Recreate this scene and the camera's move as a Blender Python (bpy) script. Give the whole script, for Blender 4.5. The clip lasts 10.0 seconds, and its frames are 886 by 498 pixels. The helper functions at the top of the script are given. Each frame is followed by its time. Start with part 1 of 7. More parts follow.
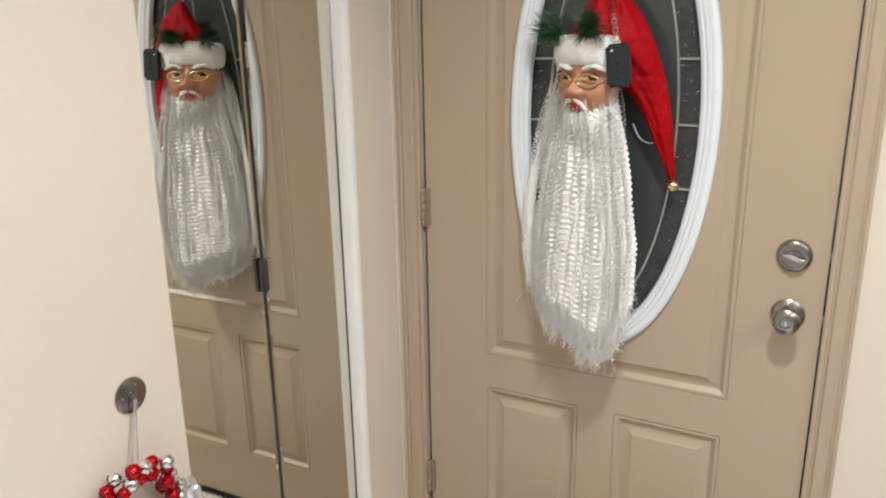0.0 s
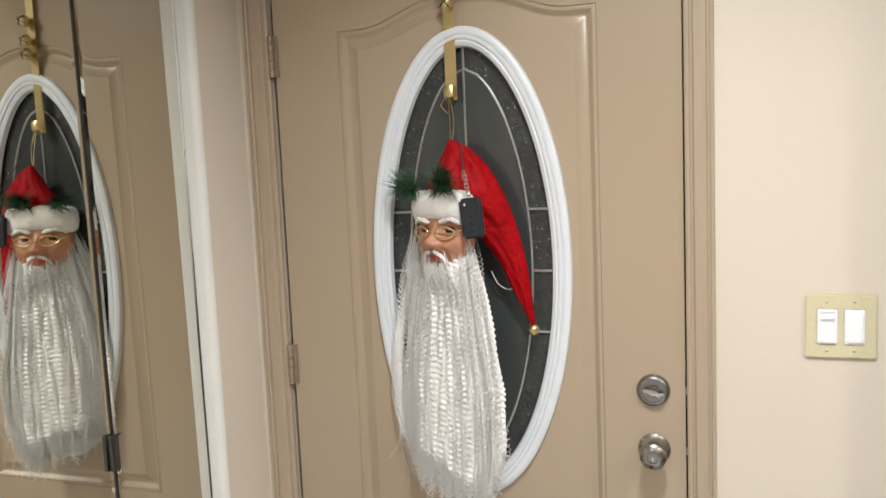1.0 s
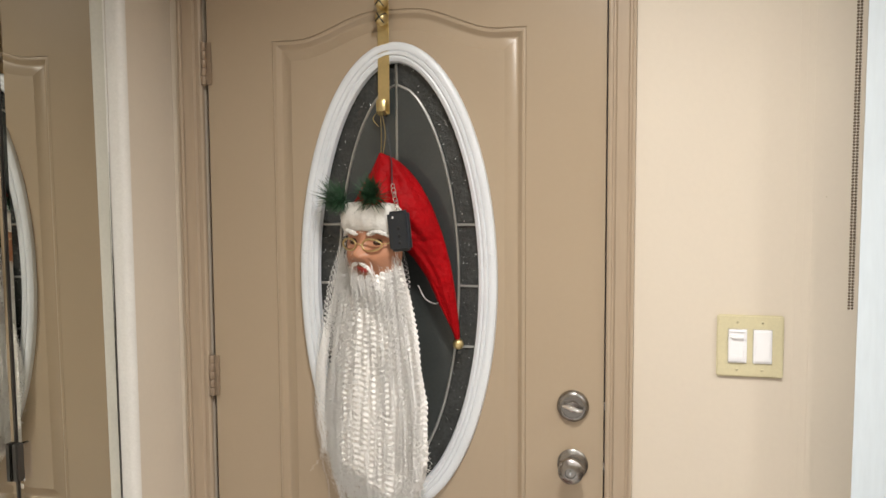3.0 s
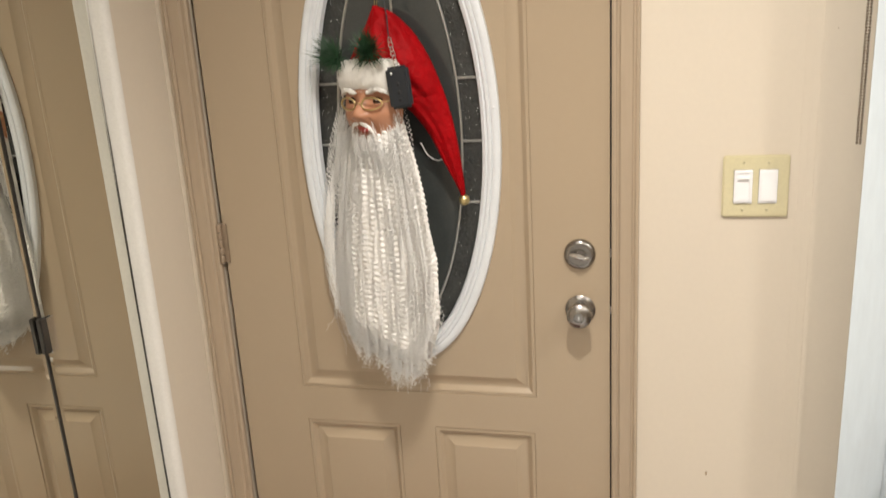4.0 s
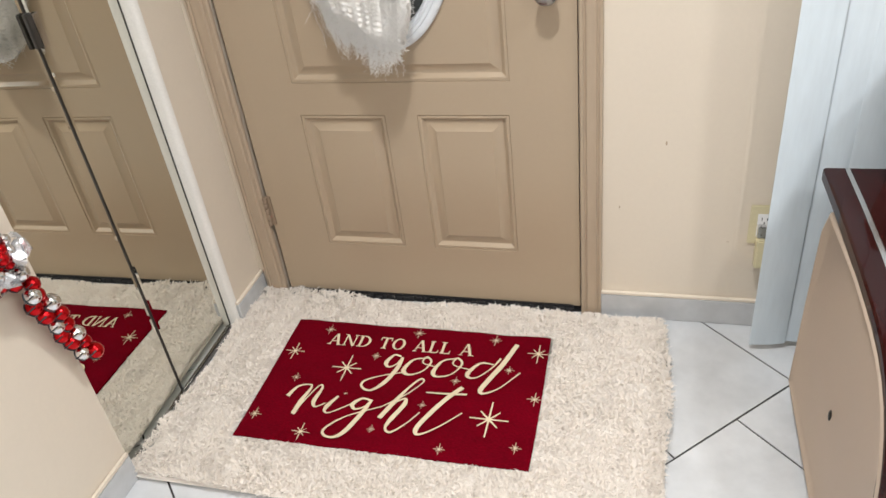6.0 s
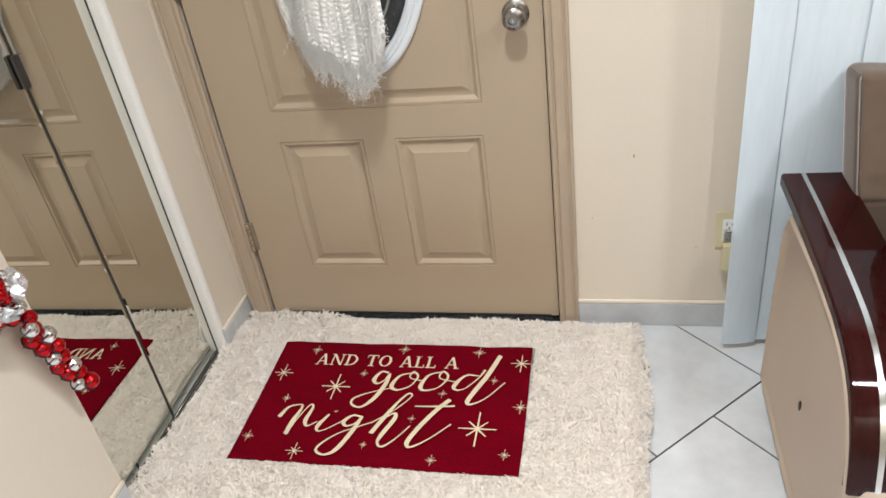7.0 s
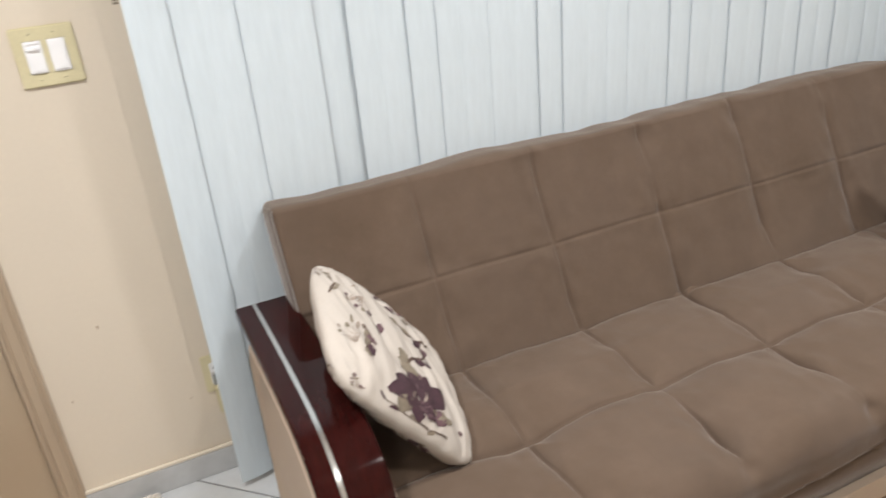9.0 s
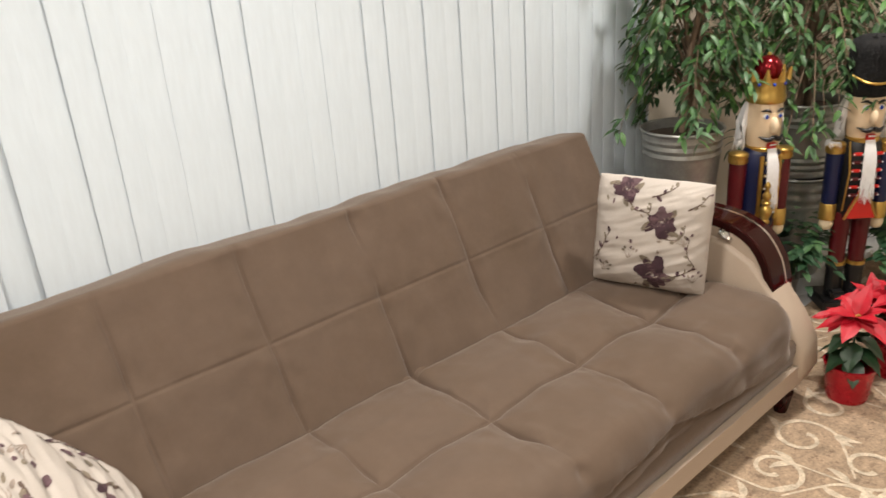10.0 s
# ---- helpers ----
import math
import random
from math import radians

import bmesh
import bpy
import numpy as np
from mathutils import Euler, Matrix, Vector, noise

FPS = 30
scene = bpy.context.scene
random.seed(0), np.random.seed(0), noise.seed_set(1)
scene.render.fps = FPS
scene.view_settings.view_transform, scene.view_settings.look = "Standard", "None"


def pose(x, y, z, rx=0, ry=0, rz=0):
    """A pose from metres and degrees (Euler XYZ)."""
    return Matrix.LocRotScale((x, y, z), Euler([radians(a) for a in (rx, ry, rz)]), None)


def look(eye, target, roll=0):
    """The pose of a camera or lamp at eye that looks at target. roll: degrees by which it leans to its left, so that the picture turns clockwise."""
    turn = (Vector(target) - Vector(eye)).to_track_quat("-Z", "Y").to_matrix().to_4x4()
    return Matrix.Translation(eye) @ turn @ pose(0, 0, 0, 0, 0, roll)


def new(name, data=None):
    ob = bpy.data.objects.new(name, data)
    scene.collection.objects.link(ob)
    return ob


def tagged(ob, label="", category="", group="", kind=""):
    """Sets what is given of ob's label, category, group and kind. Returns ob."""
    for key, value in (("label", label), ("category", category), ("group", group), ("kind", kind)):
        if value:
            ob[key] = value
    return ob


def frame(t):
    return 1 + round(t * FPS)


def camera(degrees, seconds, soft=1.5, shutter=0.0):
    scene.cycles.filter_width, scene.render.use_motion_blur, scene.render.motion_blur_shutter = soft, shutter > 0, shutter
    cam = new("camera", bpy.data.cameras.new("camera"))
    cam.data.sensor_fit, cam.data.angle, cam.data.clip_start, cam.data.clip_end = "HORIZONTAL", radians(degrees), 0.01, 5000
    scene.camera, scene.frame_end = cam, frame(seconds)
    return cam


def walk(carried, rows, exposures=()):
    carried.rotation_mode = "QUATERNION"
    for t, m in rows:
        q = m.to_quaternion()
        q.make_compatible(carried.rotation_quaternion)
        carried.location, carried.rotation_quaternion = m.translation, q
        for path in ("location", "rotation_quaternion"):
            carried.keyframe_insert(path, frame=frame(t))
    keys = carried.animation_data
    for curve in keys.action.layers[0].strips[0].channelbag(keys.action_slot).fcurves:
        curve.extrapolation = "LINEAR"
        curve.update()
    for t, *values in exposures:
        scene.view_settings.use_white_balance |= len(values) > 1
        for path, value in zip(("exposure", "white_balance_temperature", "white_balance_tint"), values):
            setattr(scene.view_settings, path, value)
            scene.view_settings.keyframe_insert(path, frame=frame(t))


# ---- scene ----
cam = camera(60.7, 10.0, 1.5, 0.22)
PATH = [
    (0, (0.915, -1.627, 1.501), (0.009, 0.069, 0.951), -0.9),
    (0.5, (0.936, -1.606, 1.522), (0.202, 0.212, 1.127), -1.5),
    (1, (0.951, -1.602, 1.531), (0.303, 0.279, 1.328), -2.5),
    (1.5, (0.958, -1.613, 1.534), (0.37, 0.295, 1.422), -2.5),
    (2, (0.971, -1.618, 1.537), (0.438, 0.309, 1.465), -1.3),
    (2.2, (0.984, -1.611, 1.537), (0.455, 0.316, 1.461), -1.0),
    (3.3, (0.969, -1.605, 1.498), (0.486, 0.326, 1.296), -0.5),
    (3.5, (0.962, -1.601, 1.497), (0.486, 0.325, 1.238), -1.0),
    (4, (0.951, -1.609, 1.5), (0.479, 0.268, 0.994), -3.3),
    (4.5, (0.95, -1.617, 1.448), (0.482, 0.148, 0.632), -5.1),
    (5, (0.971, -1.638, 1.407), (0.497, 0.015, 0.386), -6.1),
    (5.5, (1.037, -1.663, 1.409), (0.536, -0.069, 0.309), -6.9),
    (5.7, (1.075, -1.696, 1.409), (0.564, -0.113, 0.299), -7.2),
    (6.8, (1.103, -1.787, 1.438), (0.612, -0.176, 0.361), -8.7),
    (7, (1.082, -1.799, 1.447), (0.637, -0.171, 0.374), -8.5),
    (7.5, (1.06, -1.837, 1.444), (0.824, -0.137, 0.416), -6.9),
    (8, (1.079, -1.862, 1.433), (1.203, -0.108, 0.48), -5.0),
    (8.5, (1.158, -1.867, 1.426), (1.602, -0.13, 0.539), -4.8),
    (9, (1.287, -1.861, 1.448), (1.993, -0.196, 0.594), -5.5),
    (9.5, (1.415, -1.863, 1.462), (2.433, -0.335, 0.668), -4.5),
    (10, (1.504, -1.88, 1.471), (2.717, -0.473, 0.73), -4.3),
]
GAIN = [(0, 0.08, 6340, 8.5), (2, 0.01, 6340, 8.5), (3.5, -0.06, 6980, 10.5), (4.5, 0.08, 7140, 10.5), (5, 0.12, 6830, 10), (5.5, 0.12, 6500, 10), (7, 0.08, 6220, 8.5), (8, 0.04, 6180, 8.5), (8.5, -0.02, 6280, 9), (9, -0.05, 6500, 10), (9.5, 0.02, 6720, 10.5), (10, 0.08, 7080, 12)]
walk(cam, [(t, look(eye, target, roll)) for t, eye, target, roll in PATH], GAIN)

# ---- world and lamps ----
world = bpy.data.worlds.new("night")
scene.world = world
world.use_nodes = True
world.node_tree.nodes["Background"].inputs[0].default_value = (0.02, 0.025, 0.04, 1)
world.node_tree.nodes["Background"].inputs[1].default_value = 0.3
scene.view_settings.exposure = 0.0
CEIL = 2.44
# Unseen lamps; the one at (0.55, -2.80) is added only as fill.
LAMPS = [(0.93, -0.95, 21), (2.48, -0.95, 16.5), (4.03, -0.95, 20), (2.10, -1.87, 13.5), (5.20, -1.87, 9), (0.55, -2.80, 18), (2.85, -4.3, 16)]
LAMP_SPREAD = 145
LAMP_COLOUR = (1.0, 0.99, 0.975)


# ---- mesh helpers ----
def thing(name, m, label, category, group="", kind=""):
    ob = new(name)
    ob.empty_display_size = 0.05
    ob.matrix_basis = m
    return tagged(ob, label, category, group, kind)


def finish(name, bm, mats, angle=40):
    me = bpy.data.meshes.new(name)
    bmesh.ops.recalc_face_normals(bm, faces=bm.faces[:]) if len(bm.faces) < 60000 else None
    bm.to_mesh(me)
    bm.free()
    for m in mats if isinstance(mats, (list, tuple)) else [mats]:
        me.materials.append(m)
    me.polygons.foreach_set("use_smooth", [True] * len(me.polygons))
    if angle < 180:
        me.set_sharp_from_angle(angle=radians(angle))
    return me


def part(name, bm, mats, parent, label="", angle=40, kind=""):
    ob = new(name, finish(name, bm, mats, angle))
    ob.parent = parent
    return tagged(ob, label, kind=kind)


def solid(name, bm, mats, label, category, group="", kind="", m=None, angle=40):
    ob = new(name, finish(name, bm, mats, angle))
    if m is not None:
        ob.matrix_basis = m
    return tagged(ob, label, category, group, kind)


def faces(bm, quads, mi=0):
    for q in quads:
        try:
            bm.faces.new(q).material_index = mi
        except ValueError:
            pass


def box(bm, lo, hi, bev=0.0, mi=0, seg=2):
    x0, y0, z0 = lo
    x1, y1, z1 = hi
    v = [bm.verts.new(p) for p in ((x0, y0, z0), (x1, y0, z0), (x1, y1, z0), (x0, y1, z0), (x0, y0, z1), (x1, y0, z1), (x1, y1, z1), (x0, y1, z1))]
    fs = [bm.faces.new([v[i] for i in q]) for q in ((3, 2, 1, 0), (4, 5, 6, 7), (0, 1, 5, 4), (1, 2, 6, 5), (2, 3, 7, 6), (3, 0, 4, 7))]
    for f in fs:
        f.material_index = mi
    if bev:
        bmesh.ops.bevel(bm, geom=list({e for f in fs for e in f.edges}), offset=bev, segments=seg, affect="EDGES", material=-1)
    return bm


def loft(bm, rings, mi=0, closed=True, caps=True):
    vs = [[bm.verts.new(p) for p in r] for r in rings]
    n = len(vs[0])
    for a, b in zip(vs, vs[1:]):
        faces(bm, [(a[i], a[(i + 1) % n], b[(i + 1) % n], b[i]) for i in range(n if closed else n - 1)], mi)
    if caps and closed:
        faces(bm, [vs[0][::-1], vs[-1]], mi)
    return bm


def tube(bm, pts, r, n=8, mi=0, flat=1.0, side=None):
    pts = [Vector(p) for p in pts]
    rings, up = [], Vector(side) if side else None
    for i, p in enumerate(pts):
        d = (pts[min(i + 1, len(pts) - 1)] - pts[max(i - 1, 0)]).normalized()
        if up is None:
            up = d.orthogonal()
        a = (up - d * up.dot(d)).normalized()
        b = d.cross(a)
        if not side:
            up = a
        rad = r[i] if isinstance(r, (list, tuple)) else r
        rings.append([p + (a * math.cos(6.2832 * k / n) + b * flat * math.sin(6.2832 * k / n)) * rad for k in range(n)])
    return loft(bm, rings, mi)


def lathe(bm, prof, n=28, m=None, mi=0, sx=1.0, sy=1.0):
    m = m or Matrix()
    rings = [[m @ Vector((sx * r * math.cos(6.2832 * k / n), sy * r * math.sin(6.2832 * k / n), z)) for k in range(n)] for r, z in ((max(r, 1e-4), z) for r, z in prof)]
    return loft(bm, rings, mi)


def ball(bm, c, r, n=14, mi=0, m=None):
    rx, ry, rz = r if isinstance(r, (list, tuple)) else (r, r, r)
    k = n // 2 + 1
    prof = [(math.sin(math.pi * i / k), -math.cos(math.pi * i / k)) for i in range(k + 1)]
    base = Matrix.Translation(c) @ (m or Matrix()) @ Matrix.Diagonal((rx, ry, rz, 1))
    return lathe(bm, prof, n, base, mi)


def spline(keys, n):
    """Smooth points through keys (Catmull-Rom)."""
    k = [Vector(p) for p in keys]
    k = [2 * k[0] - k[1]] + k + [2 * k[-1] - k[-2]]
    out = []
    for j in range(n):
        u = j / (n - 1) * (len(k) - 3)
        i = min(int(u), len(k) - 4)
        t = u - i
        a, b, c, d = k[i:i + 4]
        out.append(0.5 * ((2 * b) + (c - a) * t + (2 * a - 5 * b + 4 * c - d) * t * t + (3 * b - a - 3 * c + d) * t ** 3))
    return out


def moulding(bm, outline, prof, y=0.0, mi=0, fill=False):
    """A closed moulding on an upright face: the outline in x and z, counter-clockwise; prof holds (inward, proud)."""
    n = len(outline)
    rings = []
    for d, h in prof:
        ring = []
        for i, (x, z) in enumerate(outline):
            px, pz = outline[i - 1]
            qx, qz = outline[(i + 1) % n]
            e1, e2 = Vector((x - px, z - pz)).normalized(), Vector((qx - x, qz - z)).normalized()
            n1, n2 = Vector((-e1.y, e1.x)), Vector((-e2.y, e2.x))
            b = n1 + n2
            b = b / max(b.dot(n1), 0.3)
            ring.append((x + b.x * d, y - h, z + b.y * d))
        rings.append(ring)
    loft(bm, rings, mi, caps=False)
    if fill:
        bm.faces.new([bm.verts.new(p) for p in rings[-1]]).material_index = mi
    return bm


def ellipse(cx, cz, a, b, n=96):
    return [(cx + a * math.cos(6.2832 * i / n), cz + b * math.sin(6.2832 * i / n)) for i in range(n)]


def rbox_sheet(size, r, cuts):
    """The surface of a rounded box as a fine grid: vertices, normals and quads in arrays."""
    hx, hy, hz = (s / 2 for s in size)
    bm = bmesh.new()
    for ax in range(3):
        for s in (-1, 1):
            o = [a for a in range(3) if a != ax]
            nu, nv = cuts[o[0]], cuts[o[1]]
            g = {}
            for i in range(nu + 1):
                for j in range(nv + 1):
                    p = [0, 0, 0]
                    p[ax] = s * size[ax] / 2
                    p[o[0]] = size[o[0]] * (i / nu - 0.5)
                    p[o[1]] = size[o[1]] * (j / nv - 0.5)
                    g[i, j] = bm.verts.new(p)
            for i in range(nu):
                for j in range(nv):
                    bm.faces.new((g[i, j], g[i + 1, j], g[i + 1, j + 1], g[i, j + 1]))
    bmesh.ops.remove_doubles(bm, verts=bm.verts[:], dist=1e-5)
    out = {}
    for v in bm.verts:
        q = Vector((max(-hx + r, min(hx - r, v.co.x)), max(-hy + r, min(hy - r, v.co.y)), max(-hz + r, min(hz - r, v.co.z))))
        d = (v.co - q)
        d = d.normalized() if d.length > 1e-6 else Vector((0, 0, 1))
        out[v] = d
        v.co = q + d * r
    return bm, out


# ---- materials ----
def mat(name, col, rough=0.5, metal=0.0, var=0.10, scale=6.0, grain=0.06, gscale=180.0, bump=0.08, bscale=None, sheen=0.0, coat=0.0, each=0.0, dirt=None, aniso=None, spec=0.5, deep=0.002, trans=0.0):
    m = bpy.data.materials.new(name)
    m.use_nodes = True
    nt = m.node_tree
    b = nt.nodes["Principled BSDF"]
    L = nt.links.new
    tc = nt.nodes.new("ShaderNodeTexCoord")
    src = tc.outputs["Object"]
    if aniso:
        mp = nt.nodes.new("ShaderNodeMapping")
        mp.inputs["Scale"].default_value = aniso
        L(src, mp.inputs[0])
        src = mp.outputs[0]

    def noise_tex(sc, detail=4, rough_=0.6):
        t = nt.nodes.new("ShaderNodeTexNoise")
        t.inputs["Scale"].default_value = sc
        t.inputs["Detail"].default_value = detail
        t.inputs["Roughness"].default_value = rough_
        L(src, t.inputs["Vector"])
        return t

    def mul(a, lo, hi, fac):
        r = nt.nodes.new("ShaderNodeMapRange")
        r.inputs["From Min"].default_value, r.inputs["From Max"].default_value = 0.2, 0.8
        r.inputs["To Min"].default_value, r.inputs["To Max"].default_value = lo, hi
        L(fac, r.inputs["Value"])
        x = nt.nodes.new("ShaderNodeVectorMath")
        x.operation = "SCALE"
        if isinstance(a, tuple):
            x.inputs[0].default_value = a
        else:
            L(a, x.inputs[0])
        L(r.outputs[0], x.inputs["Scale"])
        return x.outputs[0]

    big, fine = noise_tex(scale), noise_tex(gscale, 3)
    c = mul(tuple(col), 1 - var, 1 + var, big.outputs["Fac"])
    c = mul(c, 1 - grain, 1 + grain, fine.outputs["Fac"])
    if each:
        oi = nt.nodes.new("ShaderNodeObjectInfo")
        r = nt.nodes.new("ShaderNodeMapRange")
        r.inputs["To Min"].default_value, r.inputs["To Max"].default_value = 1 - each, 1 + each
        L(oi.outputs["Random"], r.inputs["Value"])
        x = nt.nodes.new("ShaderNodeVectorMath")
        x.operation = "SCALE"
        L(c, x.inputs[0])
        L(r.outputs[0], x.inputs["Scale"])
        c = x.outputs[0]
    if dirt:
        dcol, dsc, dlo, dhi = dirt
        t = noise_tex(dsc, 8, 0.7)
        r = nt.nodes.new("ShaderNodeMapRange")
        r.inputs["From Min"].default_value, r.inputs["From Max"].default_value = dlo, dhi
        L(t.outputs["Fac"], r.inputs["Value"])
        mx = nt.nodes.new("ShaderNodeMix")
        mx.data_type = "RGBA"
        L(r.outputs[0], mx.inputs[0])
        L(c, mx.inputs[6])
        mx.inputs[7].default_value = (*dcol, 1)
        c = mx.outputs[2]
    L(c, b.inputs["Base Color"])
    b.inputs["Metallic"].default_value = metal
    b.inputs["Specular IOR Level"].default_value = spec
    rr = nt.nodes.new("ShaderNodeMapRange")
    rr.inputs["From Min"].default_value, rr.inputs["From Max"].default_value = 0.15, 0.85
    rr.inputs["To Min"].default_value, rr.inputs["To Max"].default_value = rough * 0.85, min(1, rough * 1.15)
    L(big.outputs["Fac"], rr.inputs["Value"])
    L(rr.outputs[0], b.inputs["Roughness"])
    if sheen:
        b.inputs["Sheen Weight"].default_value = sheen
        b.inputs["Sheen Roughness"].default_value = 0.4
        b.inputs["Sheen Tint"].default_value = (*[min(1, 0.5 + v) for v in col], 1)
    if coat:
        b.inputs["Coat Weight"].default_value = coat
        b.inputs["Coat Roughness"].default_value = 0.06
    if trans:
        tl = nt.nodes.new("ShaderNodeBsdfTranslucent")
        tl.inputs["Color"].default_value = (*col, 1)
        ms = nt.nodes.new("ShaderNodeMixShader")
        ms.inputs[0].default_value = trans
        L(b.outputs[0], ms.inputs[1])
        L(tl.outputs[0], ms.inputs[2])
        L(ms.outputs[0], nt.nodes["Material Output"].inputs[0])
    if bump:
        bp = nt.nodes.new("ShaderNodeBump")
        bp.inputs["Strength"].default_value = bump
        bp.inputs["Distance"].default_value = deep
        t = noise_tex(bscale or gscale, 5)
        L(t.outputs["Fac"], bp.inputs["Height"])
        L(bp.outputs[0], b.inputs["Normal"])
    return m


M_WALL = mat("cream_wall_paint", (0.69, 0.612, 0.510), 0.55, var=0.025, scale=1.5, grain=0.015, gscale=90, bump=0.12, bscale=60)
M_CEIL = mat("white_ceiling_paint", (0.8, 0.78, 0.74), 0.8, var=0.03, bump=0.2, bscale=120)
M_DOOR = mat("tan_door_paint", (0.415, 0.325, 0.229), 0.30, var=0.025, scale=2, grain=0.012, gscale=90, bump=0.05, bscale=150)
M_CASE = mat("tan_casing_paint", (0.42, 0.33, 0.24), 0.4, var=0.05, scale=4, grain=0.06, gscale=60, bump=0.1, bscale=120, aniso=(1, 1, 0.12))
M_OVAL = mat("white_plastic_frame", (0.72, 0.75, 0.78), 0.35, var=0.05, scale=10, grain=0.03, dirt=((0.45, 0.43, 0.42), 14, 0.66, 0.8), bump=0.05)
M_GLASS_IN = mat("dark_night_glass", (0.046, 0.052, 0.051), 0.10, var=0.25, scale=3, grain=0.1, bump=0.03, bscale=12)
M_GLASS_OUT = mat("glue_chip_glass", (0.040, 0.043, 0.042), 0.09, var=0.3, scale=40, grain=0.3, gscale=160, bump=1.0, bscale=75, deep=0.005)
M_CAME = mat("lead_came", (0.42, 0.42, 0.40), 0.35, 0.8, bump=0.1)
M_STEEL = mat("satin_nickel", (0.30, 0.285, 0.27), 0.24, 1.0, var=0.06, bump=0.03, bscale=400)
M_CHROME = mat("polished_chrome", (0.72, 0.72, 0.72), 0.08, 1.0, var=0.03, bump=0)
M_HINGE = mat("painted_hinge", (0.33, 0.25, 0.18), 0.4, 0.3, var=0.15, scale=40)
M_GOLD = mat("brass", (0.68, 0.55, 0.28), 0.33, 1.0, var=0.08, scale=30, bump=0.03)
M_BRONZE = mat("dark_bronze_bead", (0.17, 0.13, 0.09), 0.35, 0.8, var=0.1)
M_RUBBER = mat("black_weatherstrip", (0.012, 0.012, 0.013), 0.7, var=0.3, scale=30, dirt=((0.25, 0.22, 0.2), 20, 0.62, 0.7))
M_TRIMW = mat("white_corner_bead", (0.78, 0.76, 0.72), 0.45, var=0.05)
M_MIRROR = mat("mirror_silver", (0.76, 0.76, 0.705), 0.012, 1.0, var=0.01, grain=0.0, bump=0.0)
M_MIRREDGE = mat("dark_mirror_edge", (0.10, 0.095, 0.09), 0.3, 0.8, var=0.2)
M_TILE = mat("grey_white_floor_tile", (0.60, 0.615, 0.63), 0.16, var=0.16, scale=6, grain=0.03, gscale=30, bump=0.03, bscale=20, each=0.04)
M_BASE = mat("grey_marble_baseboard", (0.50, 0.51, 0.52), 0.22, var=0.18, scale=7, grain=0.05, gscale=30, bump=0.03)
M_GROUT = mat("dark_grout", (0.035, 0.033, 0.032), 0.8, var=0.2, scale=30)
M_SHAG = mat("cream_shag_pile", (0.97, 0.925, 0.87), 0.75, var=0.05, scale=16, grain=0.10, gscale=120, bump=0, sheen=0.3, trans=0.42)
M_MAT = mat("crimson_woven_mat", (0.118, 0.0005, 0.006), 0.95, var=0.22, scale=9, grain=0.45, gscale=420, bump=0.5, bscale=420, spec=0.03, aniso=(0.35, 1, 1))
M_MATTXT = mat("pale_gold_weave", (0.64, 0.54, 0.37), 0.8, var=0.08, scale=20, grain=0.15, gscale=420, bump=0.4, bscale=420)
M_IVORY = mat("ivory_plastic", (0.64, 0.58, 0.38), 0.35, var=0.03, bump=0.0)
M_SWITCH = mat("glossy_white_switch_plastic", (0.90, 0.90, 0.92), 0.25, var=0.0, grain=0.0, bump=0.0)
M_WHITE = mat("white_plastic", (0.82, 0.82, 0.82), 0.3, var=0.02, bump=0.0)
M_BLIND = mat("pale_blue_vinyl_blind", (0.650, 0.730, 0.790), 0.5, var=0.05, scale=3, grain=0.05, gscale=70, bump=0.15, bscale=70, aniso=(1, 1, 0.15))
M_SUEDE = mat("taupe_microsuede", (0.119, 0.083, 0.061), 0.95, var=0.16, scale=3.2, grain=0.10, gscale=17, bump=0.15, bscale=500, sheen=0.58, spec=0.15, dirt=((0.098, 0.067, 0.047), 3.0, 0.44, 0.70))
M_BEIGE = mat("beige_leatherette", (0.42, 0.335, 0.262), 0.5, var=0.05, scale=5, grain=0.04, gscale=250, bump=0.25, bscale=350)
M_WOOD = mat("dark_mahogany_lacquer", (0.022, 0.0032, 0.0028), 0.4, var=0.4, scale=14, grain=0.3, gscale=60, bump=0.02, coat=0.5, aniso=(6, 1, 1), spec=0.0)
M_INLAY = mat("silver_inlay", (0.70, 0.70, 0.68), 0.2, 1.0, var=0.05)
M_DARK = mat("black_rubber_foot", (0.02, 0.018, 0.016), 0.5)
M_RED = mat("red_velvet", (0.33, 0.001, 0.004), 0.5, var=0.35, scale=14, grain=0.15, gscale=120, bump=0.8, bscale=55, spec=0.12, deep=0.008)
M_FUR = mat("white_fleece", (0.80, 0.78, 0.74), 0.9, var=0.06, scale=60, grain=0.1, gscale=300, bump=0.8, bscale=260, sheen=0.4)
M_HAIR = mat("white_crimped_fibre", (0.96, 0.945, 0.92), 0.30, var=0.03, scale=20, bump=0.0, sheen=0.25)
M_SKIN = mat("painted_flesh_resin", (0.45, 0.205, 0.115), 0.38, var=0.12, scale=16, grain=0.04, bump=0.06)
M_LIP = mat("painted_red_resin", (0.50, 0.06, 0.05), 0.4)
M_BLACKP = mat("black_plastic", (0.018, 0.022, 0.028), 0.38, var=0.1)
M_NEEDLE = mat("dark_green_needle", (0.015, 0.055, 0.022), 0.5, var=0.4, scale=40)
M_EYE = mat("painted_dark_eye", (0.05, 0.025, 0.015), 0.2)

# ---- structure ----
LEFT, RIGHT, BACK = -0.095, 5.5, -4.6      # faces of the side walls and of the wall behind
DOOR_W, DOOR_Z0, DOOR_Z1 = 0.917, 0.022, 2.045
OPEN0, OPEN1, OPENZ = -0.012, 0.929, 2.06


